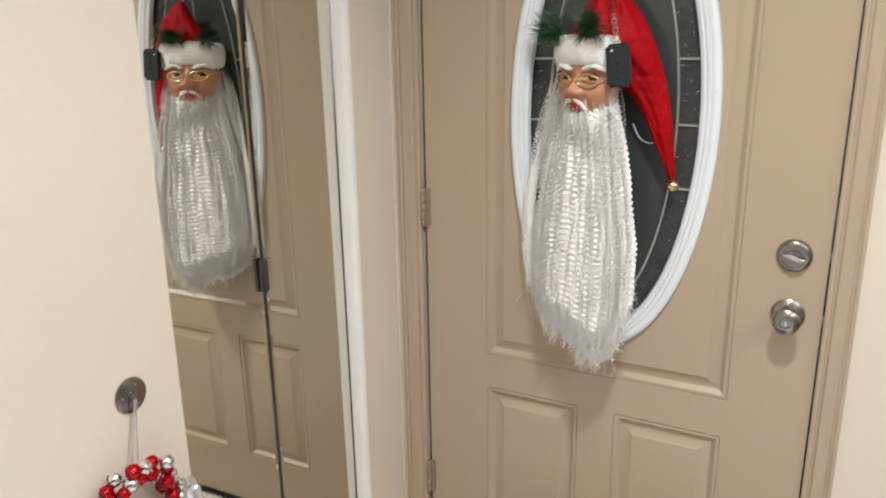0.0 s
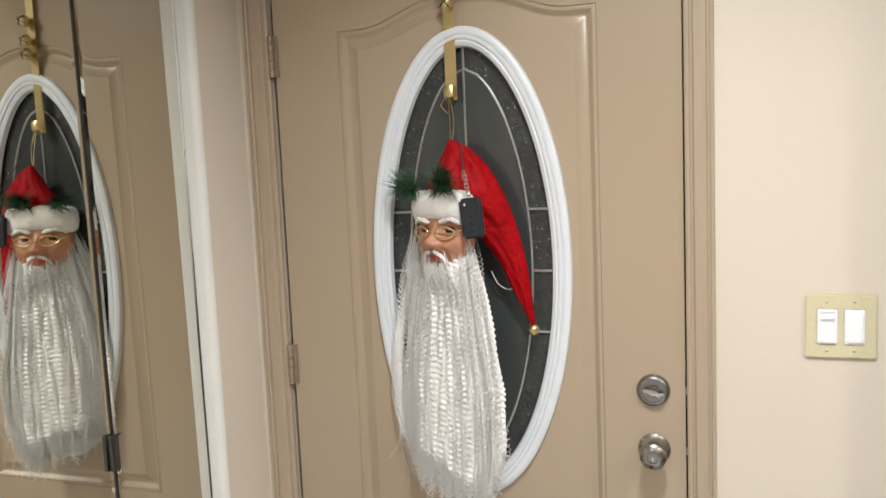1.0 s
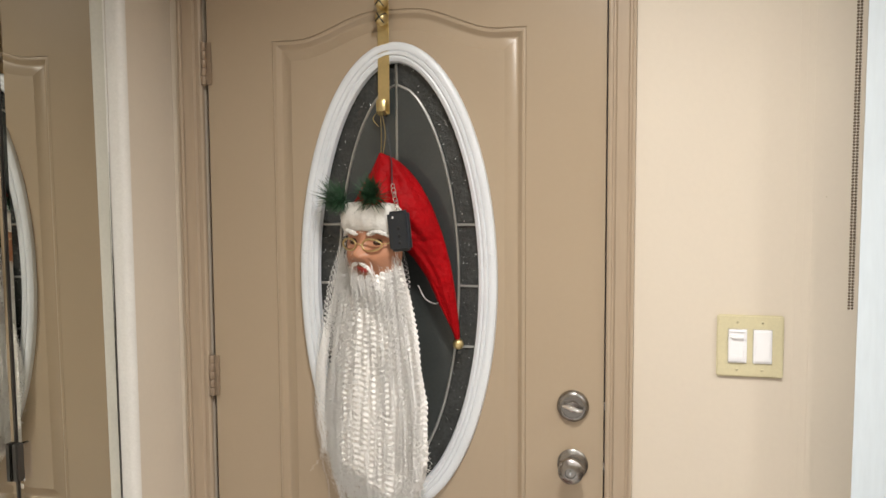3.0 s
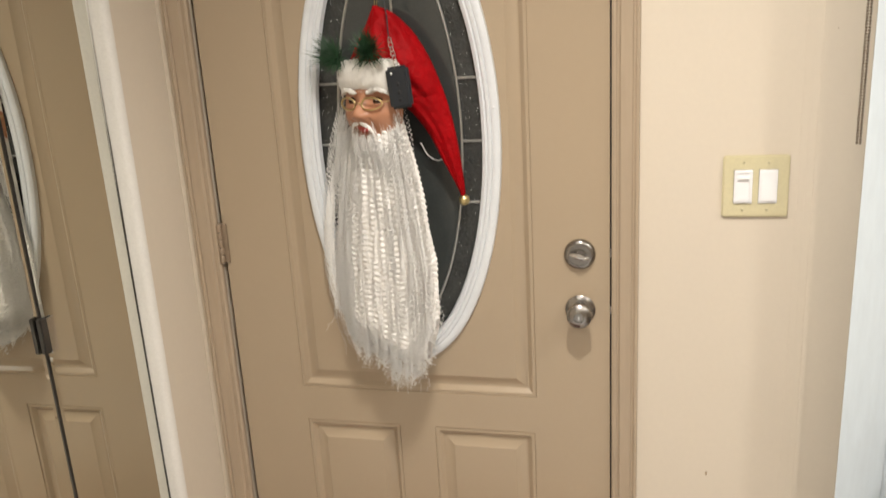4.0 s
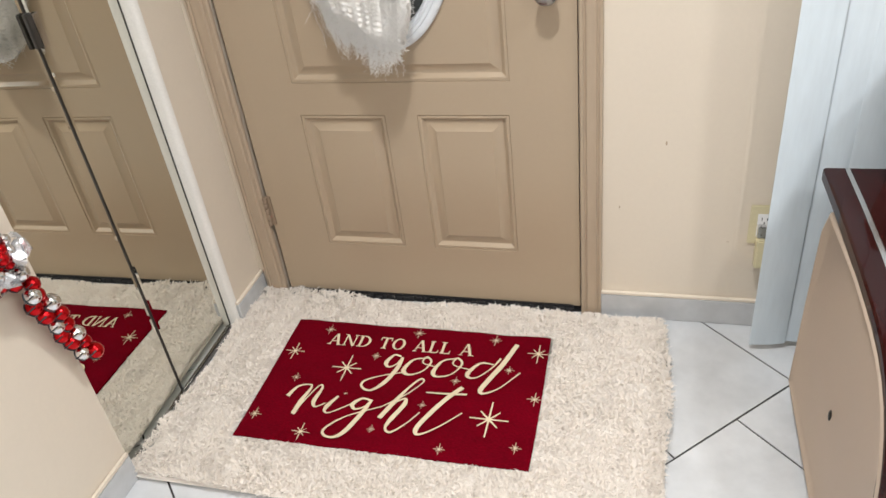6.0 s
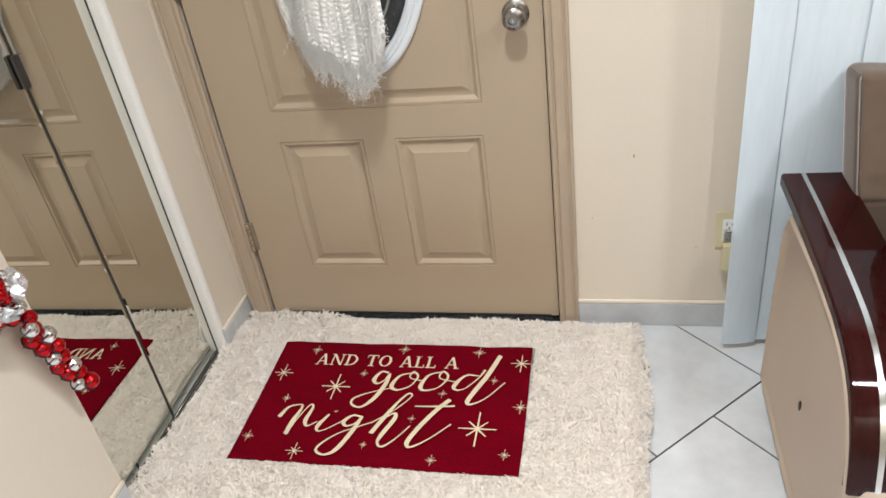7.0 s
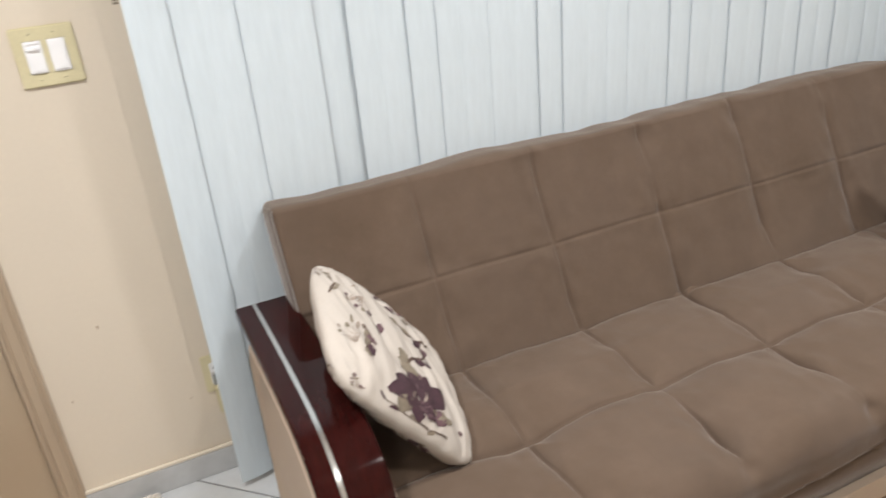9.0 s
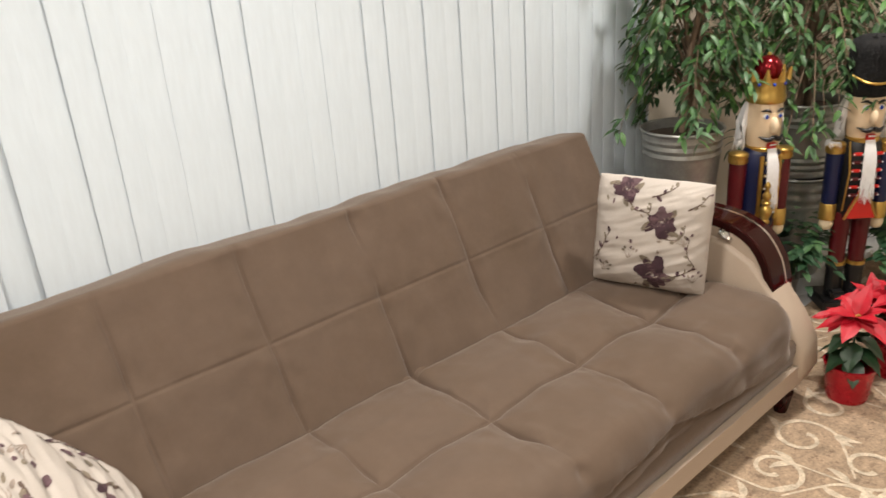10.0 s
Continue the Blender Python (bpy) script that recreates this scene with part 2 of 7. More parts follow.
def wall(name, boxes, label, material=M_WALL):
    bm = bmesh.new()
    for lo, hi in boxes:
        box(bm, lo, hi)
    return solid(name, bm, material, label, "wall", kind="structure")


wall("wall_north", [((LEFT - 0.7, 0, 0), (OPEN0, 0.14, CEIL)), ((OPEN1, 0, 0), (RIGHT + 0.12, 0.14, CEIL)), ((OPEN0, 0, OPENZ), (OPEN1, 0.14, CEIL))],
     "cream painted wall round the entrance door, lightly marked")
wall("wall_west", [((LEFT - 0.12, BACK, 0), (LEFT, -0.752, CEIL)), ((LEFT - 0.12, -0.1655, 0), (LEFT, -0.0005, 1.995)), ((LEFT - 0.12, -0.1655, 1.9955), (LEFT, -0.0005, CEIL)), ((LEFT - 0.12, -0.752, 1.995), (LEFT, -0.166, CEIL))],
     "cream painted wall with a mirrored closet opening")
wall("wall_closet", [((LEFT - 0.72, -0.90, 0), (LEFT - 0.66, -0.0005, CEIL)), ((LEFT - 0.66, -0.96, 0), (LEFT - 0.121, -0.90, CEIL))], "plain cream wall inside the closet")
wall("wall_east", [((RIGHT, BACK, 0), (RIGHT + 0.12, -0.0005, CEIL))], "cream painted side wall behind the plants")
# Unseen back wall and ceiling, added to bounce lamp light about the room.
wall("wall_south", [((LEFT - 0.12, BACK - 0.12, 0), (RIGHT + 0.12, BACK - 0.0005, CEIL))], "cream painted wall across the room")
bm = bmesh.new()
box(bm, (LEFT - 0.75, BACK - 0.12, CEIL + 0.001), (RIGHT + 0.12, 0.14, CEIL + 0.1))
solid("ceiling", bm, M_CEIL, "flat white painted ceiling", "ceiling", kind="structure")

# Floor: a dark grout bed; the tiles that lie on it follow at the end of the file.
bm = bmesh.new()
box(bm, (LEFT - 0.75, BACK - 0.12, -0.12), (RIGHT + 0.12, 0.14, -0.003))
floor_bed = solid("floor", bm, M_GROUT, "grey-white diagonal floor tiles with dark grout", "floor", kind="structure")

# Marble skirting with a cream caulk line.
bm = bmesh.new()
SK = 0.078
for lo, hi in (((0.975, -0.012, 0), (RIGHT, -0.0006, SK)), ((LEFT + 0.0006, BACK, 0), (LEFT + 0.012, -0.755, SK)), ((LEFT + 0.0006, -0.176, 0), (LEFT + 0.012, -0.0006, SK)), ((RIGHT - 0.012, BACK, 0), (RIGHT - 0.0006, -0.013, SK)), ((LEFT + 0.013, BACK + 0.0006, 0), (RIGHT - 0.013, BACK + 0.012, SK))):
    box(bm, lo, hi, 0.002, 0, 1)
    box(bm, (lo[0], lo[1], SK + 0.0005), (hi[0], hi[1], SK + 0.010), 0.002, 1, 1)
solid("baseboard", bm, [M_BASE, M_WALL], "grey marble tile skirting with cream caulk", "baseboard", kind="structure")


# Small marks on the paint.
bm = bmesh.new()
for x, w, h in ((1.285, 0.004, 0.0010), (1.298, 0.003, 0.0007), (1.315, 0.006, 0.0014)):
    box(bm, (x - w, -h, 0.09), (x + w, -0.0002, CEIL - 0.001), h * 0.7, 0, 2)
solid("trim", bm, M_WALL, "cream painted-over plaster bead on the wall", "trim", kind="structure")
M_SCUFF = mat("brown_scuff", (0.42, 0.32, 0.22), 0.7)
north = bpy.data.objects["wall_north"]
for x, z, w, h in ((1.128, 0.545, 0.0025, 0.006), (1.296, 0.265, 0.005, 0.0015), (1.02, 0.36, 0.0015, 0.004), (1.335, 1.50, 0.001, 0.001)):
    bm = bmesh.new()
    ball(bm, (x, -0.0002, z), (w, 0.0006, h), 8)
    part("scuff_mark", bm, M_SCUFF, north)


# Entrance door.
def arch(x0, x1, z0, zs, rise, n=28):
    """Outline of a panel with an eyebrow top, counter-clockwise seen from the room."""
    pts = [(x0, z0), (x1, z0), (x1, zs)]
    w = x1 - x0
    for i in range(1, n):
        u = i / n
        if min(u, 1 - u) * w < 0.045:
            continue
        s = min(1, max(0, (0.5 - abs(u - 0.5) - 0.10) / 0.33))
        pts.append((x1 - w * u, zs + rise * s * s * (3 - 2 * s)))
    return pts + [(x0, zs)]


door = thing("door_1", pose(0, 0, 0), "closed tan painted entrance door with oval leaded glass", "door", kind="structure")
OC, OA, OB = (0.4605, 1.3175), 0.229, 0.5245
n = 96
rect = []
for i in range(n):
    a = 6.2832 * i / n
    dx, dz = math.cos(a), math.sin(a)
    t = min(((DOOR_W - 0.001 - OC[0]) if dx > 0 else (OC[0] - 0.001)) / max(abs(dx), 1e-6), ((DOOR_Z1 - OC[1]) if dz > 0 else (OC[1] - DOOR_Z0)) / max(abs(dz), 1e-6))
    rect.append((OC[0] + dx * t, OC[1] + dz * t))
for cx, cz in ((0.001, DOOR_Z0), (DOOR_W - 0.001, DOOR_Z0), (0.001, DOOR_Z1), (DOOR_W - 0.001, DOOR_Z1)):
    k = min(range(n), key=lambda i: (rect[i][0] - cx) ** 2 + (rect[i][1] - cz) ** 2)
    rect[k] = (cx, cz)
hole = ellipse(*OC, OA - 0.02, OB - 0.02, n)
GROOVE = [(0, 0.0), (0.0004, -0.0028), (0.0014, -0.0032), (0.0026, -0.0016), (0.006, -0.0010), (0.0095, -0.0016), (0.0125, -0.0040), (0.0165, -0.0088), (0.0195, -0.0106), (0.0225, -0.0108), (0.0240, -0.0104), (0.0455, -0.0008), (0.0465, -0.0001), (0.0475, 0.0)]
UPPER = arch(0.166, 0.751, 0.709, 1.860, 0.053)
LOWER = [[(x0, 0.202), (x1, 0.202), (x1, 0.619), (x0, 0.619)] for x0, x1 in ((0.170, 0.413), (0.501, 0.745))]


def inset(outline, d):
    """The outline drawn in by d, as the moulding's rings are."""
    tmp = bmesh.new()
    moulding(tmp, outline, [(d, 0)])
    out = [(v.co.x, v.co.z) for v in tmp.verts]
    tmp.free()
    return out


def flat_with_holes(bm, loops, y):
    es = []
    for loop in loops:
        vs = [bm.verts.new((x, y, z)) for x, z in loop]
        es += [bm.edges.new((vs[i - 1], vs[i])) for i in range(len(vs))]
    bmesh.ops.triangle_fill(bm, edges=es, use_beauty=True, use_dissolve=False)


bm = bmesh.new()
loft(bm, [[(x, 0.0112, z) for x, z in hole], [(x, 0.0112, z) for x, z in rect], [(x, 0.044, z) for x, z in rect], [(x, 0.044, z) for x, z in hole], [(x, 0.0112, z) for x, z in hole]], caps=False)
edge = [(0.001, DOOR_Z0), (DOOR_W - 0.001, DOOR_Z0), (DOOR_W - 0.001, DOOR_Z1), (0.001, DOOR_Z1)]
loft(bm, [[(x, 0.0, z) for x, z in edge], [(x, 0.0112, z) for x, z in edge]], caps=False)
flat_with_holes(bm, [edge, UPPER] + LOWER, 0.0)
bmesh.ops.remove_doubles(bm, verts=bm.verts[:], dist=1e-5)
part("slab", bm, M_DOOR, door, angle=30)
bm = bmesh.new()
moulding(bm, UPPER, GROOVE)
flat_with_holes(bm, [inset(UPPER, 0.0475), ellipse(*OC, OA - 0.004, OB - 0.004)], 0.0)
bmesh.ops.remove_doubles(bm, verts=bm.verts[:], dist=1e-5)
part("upper_panel", bm, M_DOOR, door, angle=24)
for loop in LOWER:
    bm = bmesh.new()
    moulding(bm, loop, GROOVE, fill=True)
    bmesh.ops.remove_doubles(bm, verts=bm.verts[:], dist=1e-5)
    part("lower_panel", bm, M_DOOR, door, angle=24)
bm = bmesh.new()
moulding(bm, ellipse(*OC, OA, OB), [(0, -0.0005), (0.001, 0.010), (0.006, 0.0145), (0.013, 0.0150), (0.0175, 0.0135), (0.019, 0.011), (0.021, 0.0135), (0.027, 0.0125), (0.030, 0.008), (0.034, 0.010), (0.041, 0.006), (0.044, -0.006)])
oval = part("oval_frame", bm, M_OVAL, door, "white plastic oval frame, slightly grimy")
GA, GB = OA - 0.044, OB - 0.045
bm = bmesh.new()
for i in range(26):
    a = 6.2832 * (i + 0.5) / 26
    if i % 4 == 0:
        ball(bm, (OC[0] + (OA - 0.011) * math.cos(a), -0.0150, OC[1] + (OB - 0.011) * math.sin(a)), (0.0035, 0.0012, 0.0035), 8)
part("screw_plug", bm, M_OVAL, oval, kind="stuff")


def inner_half(z):
    """Half width of the pointed inner oval at a height."""
    u = (z - OC[1]) / (GB - 0.045)
    return 0 if abs(u) >= 1 else (GA - 0.045) * (1 - u * u) ** 0.56


N = 60
zs = [OC[1] + (GB - 0.045) * (-1 + 2 * i / N) for i in range(N + 1)]
lens = [(OC[0] + inner_half(z), z) for z in zs] + [(OC[0] - inner_half(z), z) for z in zs[-2:0:-1]]
bm = bmesh.new()
bm.faces.new([bm.verts.new((x, 0.010, z)) for x, z in lens])
part("clear_pane", bm, M_GLASS_IN, door, "clear dark glass before the night")
bm = bmesh.new()
outer = ellipse(*OC, GA + 0.002, GB + 0.002, 120)
bm.faces.new([bm.verts.new((x, 0.013, z)) for x, z in outer])
part("textured_pane", bm, M_GLASS_OUT, door, "sparkling chipped border glass")
bm = bmesh.new()
box(bm, (0.22, 0.016, 0.78), (0.70, 0.03, 1.86))
part("pane_backing", bm, M_RUBBER, door)
# Glints of the chipped border glass, put in as tiny white specks.
bm = bmesh.new()
rngb = random.Random(31)
for _ in range(520):
    a, r = rngb.uniform(0, 6.2832), rngb.uniform(0.60, 1.0)
    x, z = OC[0] + GA * r * math.cos(a), OC[1] + GB * r * math.sin(a)
    if abs(x - OC[0]) < inner_half(z) + 0.004:
        continue
    q = rngb.choice((0.0006, 0.0007, 0.0009, 0.0013))
    v = [bm.verts.new((x + dx * q, 0.0125 + dy * q, z + dz * q)) for dx, dy, dz in ((1, 0, 0), (0, 0, 1), (-1, 0, 0), (0, 0, -1), (0, -1, 0), (0, 1, 0))]
    faces(bm, [(v[i], v[(i + 1) % 4], v[4]) for i in range(4)] + [(v[(i + 1) % 4], v[i], v[5]) for i in range(4)])
part("glass_seed", bm, M_WHITE, door, "tiny bright seeds in the glass", kind="stuff")
came = bmesh.new()
tube(came, [(x, 0.009, z) for x, z in lens + lens[:1]], 0.0032, 6)
tube(came, [(OC[0], 0.009, OC[1] + GB - 0.046), (OC[0], 0.009, OC[1] + GB)], 0.0035, 6)
tube(came, [(OC[0], 0.009, OC[1] - GB + 0.046), (OC[0], 0.009, OC[1] - GB)], 0.0035, 6)
tube(came, [(OC[0], 0.0085, OC[1] + 0.15), (OC[0], 0.0085, OC[1] + GB - 0.046)], 0.0030, 6)
for dz in (0.125, -0.01, -0.145):
    for s in (-1, 1):
        z = OC[1] + dz
        xo = GA * math.sqrt(max(0, 1 - (dz / GB) ** 2))
        tube(came, [(OC[0] + s * inner_half(z), 0.010, z), (OC[0] + s * xo, 0.010, z)], 0.0030, 6)
part("came", came, M_CAME, door, "lead came strips")

# Lock and knob.
TOROOM = pose(0, 0, 0, 90, 0, 0)
bm = bmesh.new()
lathe(bm, [(0.034, 0), (0.034, 0.004), (0.031, 0.009), (0.028, 0.012), (0.024, 0.0125), (0.0235, 0.010), (0.012, 0.010), (0.012, 0.016), (0, 0.016)], 40, pose(0.852, 0, 1.057) @ TOROOM)
dead = part("deadbolt", bm, M_STEEL, door, "satin nickel deadbolt")
bm = bmesh.new()
tube(bm, [(0.832, -0.021, 1.060), (0.842, -0.023, 1.060), (0.852, -0.024, 1.057), (0.863, -0.023, 1.053), (0.873, -0.021, 1.053)], [0.003, 0.005, 0.0075, 0.005, 0.003], 10)
part("thumb_turn", bm, M_CHROME, dead)
bm = bmesh.new()
lathe(bm, [(0.033, 0), (0.033, 0.004), (0.028, 0.008), (0.014, 0.010), (0.012, 0.020), (0.013, 0.026), (0.024, 0.034), (0.0275, 0.043), (0.0265, 0.052), (0.020, 0.058), (0.011, 0.0595), (0.010, 0.057), (0, 0.057)], 40, pose(0.852, 0, 0.930) @ TOROOM)
knob = part("door_knob", bm, M_STEEL, door, "satin nickel round knob")
bm = bmesh.new()
box(bm, (0.8505, -0.0615, 0.925), (0.8535, -0.056, 0.935), 0.001)
part("turn_button", bm, M_CHROME, knob)
for z in (0.930, 1.060):
    bm = bmesh.new()
    box(bm, (DOOR_W - 0.001, -0.002, z - 0.009), (DOOR_W + 0.005, 0.001, z + 0.009), 0.0008)
    ball(bm, (DOOR_W + 0.002, -0.002, z), 0.0028, 8)
    part("latch_plate", bm, M_STEEL, door)
for z in (0.262, 1.030, 1.768):
    bm = bmesh.new()
    for k in range(5):
        lathe(bm, [(0.0058, 0), (0.0065, 0.001), (0.0065, 0.0175), (0.0058, 0.0185)], 12, pose(-0.004, -0.010, z + 0.0195 * k))
    box(bm, (-0.010, -0.006, z), (0.012, -0.0005, z + 0.097), 0.001)
    part("hinge", bm, M_HINGE, door, "painted-over butt hinge")
bm = bmesh.new()
box(bm, (0.02, -0.003, 0.006), (DOOR_W - 0.02, 0.010, 0.026), 0.003)
rngw = random.Random(17)
for i in range(40):
    x = 0.03 + i * 0.0217
    box(bm, (x, -0.008 - rngw.random() * 0.004, 0.004), (x + 0.012 + 0.01 * rngw.random(), -0.003, 0.016 + 0.008 * rngw.random()), 0.002, 0, 1)
part("weatherstrip", bm, M_RUBBER, door, "torn black weatherstrip")

# Casing: side and head boards with routed lines, and the stop behind the slab.
CASE = [(0.0, 0.0), (0.0, 0.010), (0.004, 0.013), (0.010, 0.013), (0.012, 0.010), (0.016, 0.010), (0.020, 0.015), (0.044, 0.017), (0.048, 0.013), (0.051, 0.013), (0.054, 0.016), (0.060, 0.015), (0.062, 0.0)]
casing = thing("door_casing", pose(0, 0, 0), "tan painted moulded door casing", "door casing", kind="structure")
for nm, fn in (("side_casing", lambda d, h, e: ((-0.010 - d, -h, 0.0) if e == 0 else (-0.010 - d, -h, OPENZ + d))),
               ("side_casing", lambda d, h, e: ((OPEN1 - 0.0095 + d * 0.917, -h, 0.0) if e == 0 else (OPEN1 - 0.0095 + d * 0.917, -h, OPENZ + d))),
               ("head_casing", lambda d, h, e: ((-0.010 - d, -h, OPENZ + d) if e == 0 else (OPEN1 - 0.0095 + d * 0.917, -h, OPENZ + d)))):
    bm = bmesh.new()
    loft(bm, [[fn(d, h - 0.0004, e) for d, h in CASE] for e in (0, 1)])
    part(nm, bm, M_CASE, casing, angle=25)
for lo, hi in (((OPEN0 + 0.0006, 0.046, 0), (0.014, 0.13, OPENZ - 0.001)), ((DOOR_W - 0.014, 0.046, 0), (OPEN1 - 0.0006, 0.13, OPENZ - 0.001)), ((0.0145, 0.046, DOOR_Z1 - 0.01), (DOOR_W - 0.0145, 0.13, OPENZ - 0.001))):
    bm = bmesh.new()
    box(bm, lo, hi, 0.002, 0, 1)
    part("door_stop", bm, M_RUBBER, casing)
bm = bmesh.new()
box(bm, (OPEN0 + 0.001, 0.0, -0.002), (OPEN1 - 0.001, 0.14, 0.005), 0.001)
part("threshold", bm, M_RUBBER, casing, "dark metal threshold")

# Mirrored bifold closet doors.
M_TRACK = mat("worn_track_and_gap_shade", (0.20, 0.19, 0.18), 0.45, 0.5, var=0.3, scale=30)
FOLD, M0, M1 = -0.474, -0.186, -0.784
closet = thing("mirrored_bifold_door", pose(0, 0, 0), "closed bifold closet doors of frameless mirror", "mirror door", kind="structure")
MX = -0.121


def lean(bm, b):
    """The leaves hang a little out of plumb and out of line."""
    for v in bm.verts:
        v.co.x += -0.0026 + b * (v.co.y + 0.473) - 0.00445 * v.co.z
    return bm



def mirror_leaf(ya, yb, xa, xb):
    bm = bmesh.new()
    d = Vector((xb - xa, yb - ya, 0)).normalized()
    nrm = Vector((-d.y, d.x, 0))
    nrm = nrm if nrm.x > 0 else -nrm
    a, b = Vector((xa, ya, 0.012)), Vector((xb, yb, 0.012))
    up = Vector((0, 0, 1.952))
    # the silvered face with a ground bevel along both long edges
    cols = [(0.0, -0.0007), (0.011, 0.0), ((b - a).length - 0.011, 0.0), ((b - a).length, -0.0007)]
    lo = [bm.verts.new(a + d * s + nrm * h) for s, h in cols]
    hi = [bm.verts.new(a + d * s + nrm * h + up) for s, h in cols]
    faces(bm, [(lo[i], lo[i + 1], hi[i + 1], hi[i]) for i in range(3)], 0)
    q = [a, b, b + up, a + up]
    fr = [bm.verts.new(p - nrm * 0.0016) for p in q]
    bk = [bm.verts.new(p - nrm * 0.018) for p in q]
    faces(bm, [(fr[i], fr[(i + 1) % 4], bk[(i + 1) % 4], bk[i]) for i in range(4)] + [fr, bk[::-1]], 1)
    return bm


B1, B2 = -0.0086, -0.0069
leaf = part("mirror_leaf", lean(mirror_leaf(M0, FOLD + 0.0015, MX, MX), B1), [M_MIRROR, M_MIRREDGE], closet, angle=1)
leaf2 = part("mirror_leaf", lean(mirror_leaf(FOLD - 0.0015, M1, MX, MX), B2), [M_MIRROR, M_MIRREDGE], closet, angle=1)
for ob, ya, yb, b in ((leaf, M0, FOLD + 0.0022, B1), (leaf2, FOLD - 0.0022, M1, B2)):
    for y in (ya, yb):
        bm = bmesh.new()
        box(bm, (MX - 0.004, y - 0.0009, 0.012), (MX + 0.0012, y + 0.0009, 1.966))
        part("edge_strip", lean(bm, b), M_MIRREDGE, ob)
    for z in (0.007, 1.955):
        bm = bmesh.new()
        box(bm, (MX - 0.004, min(ya, yb), z), (MX + 0.003, max(ya, yb), z + (0.012 if z > 1 else 0.005)), 0.001, 0, 1)
        part("rail_strip", lean(bm, b), M_STEEL, ob)
bm = bmesh.new()
box(bm, (MX + 0.0015, FOLD - 0.015, 0.985), (MX + 0.013, FOLD + 0.003, 1.056), 0.002)
grip = part("handle", lean(bm, B2), M_MIRREDGE, leaf2, "dark metal pull at the fold")
bm = bmesh.new()
box(bm, (MX + 0.0015, FOLD + 0.0035, 0.980), (MX + 0.0045, FOLD + 0.030, 1.050), 0.001)
box(bm, (MX + 0.0046, FOLD + 0.0035, 0.980), (MX + 0.0105, FOLD + 0.0060, 1.050), 0.0008)
part("handle_plate", lean(bm, B1), M_CHROME, leaf, "brushed metal plate")
bm = bmesh.new()
box(bm, (MX - 0.03, M1, 0.0), (MX + 0.003, -0.186, 0.005), 0.001)
box(bm, (MX + 0.0032, M1, 0.0), (MX + 0.0047, -0.186, 0.009), 0.0006)
part("bottom_track", bm, M_TRACK, closet, "dark metal floor track")
bm = bmesh.new()
box(bm, (MX - 0.03, M1, 1.981), (MX + 0.010, -0.186, 1.994), 0.001)
part("top_track", bm, M_MIRREDGE, closet)
bm = bmesh.new()
box(bm, (LEFT + 0.0013, -0.168, 0.045), (LEFT + 0.006, -0.158, 0.080), 0.001)
part("pivot_bracket", bm, M_MIRREDGE, closet, "small dark pivot bracket by the floor")
bm = bmesh.new()
box(bm, (MX - 0.02, M1, 1.9695), (MX + 0.008, -0.186, 1.980), 0.001)
part("track_lip", bm, M_HINGE, closet)
bm = bmesh.new()
bead = [(LEFT - 0.035, -0.1845), (LEFT - 0.014, -0.1845), (LEFT - 0.007, -0.1832), (LEFT - 0.002, -0.1795), (LEFT + 0.0012, -0.1735), (LEFT + 0.0015, -0.166), (LEFT - 0.035, -0.166)]
loft(bm, [[(x, y, z) for x, y in bead] for z in (0.0, 1.990)])
box(bm, (LEFT - 0.1, -0.1870, 0.0), (LEFT - 0.036, -0.1835, 1.990), 0.001)
solid("closet_corner_trim", bm, M_TRIMW, "white painted corner bead beside the mirror", "trim", kind="structure")

# Recessed ceiling lights, all out of view.
for i, (x, y, watt) in enumerate(LAMPS):
    lamp = thing("ceiling_light", pose(x, y, CEIL), "round white recessed ceiling light, switched on", "ceiling light", "ceiling lights")
    bm = bmesh.new()
    lathe(bm, [(0.082, -0.001), (0.082, -0.004), (0.100, -0.007), (0.106, -0.001)], 36)
    part("trim_ring", bm, M_WHITE, lamp)
    data = bpy.data.lights.new("lamp_disc", "AREA")
    data.spread = radians(LAMP_SPREAD)
    data.shape, data.size, data.energy, data.color = "DISK", 0.16, watt, LAMP_COLOUR
    ob = new("lamp_disc", data)
    ob.matrix_basis = pose(x, y, CEIL - 0.006)


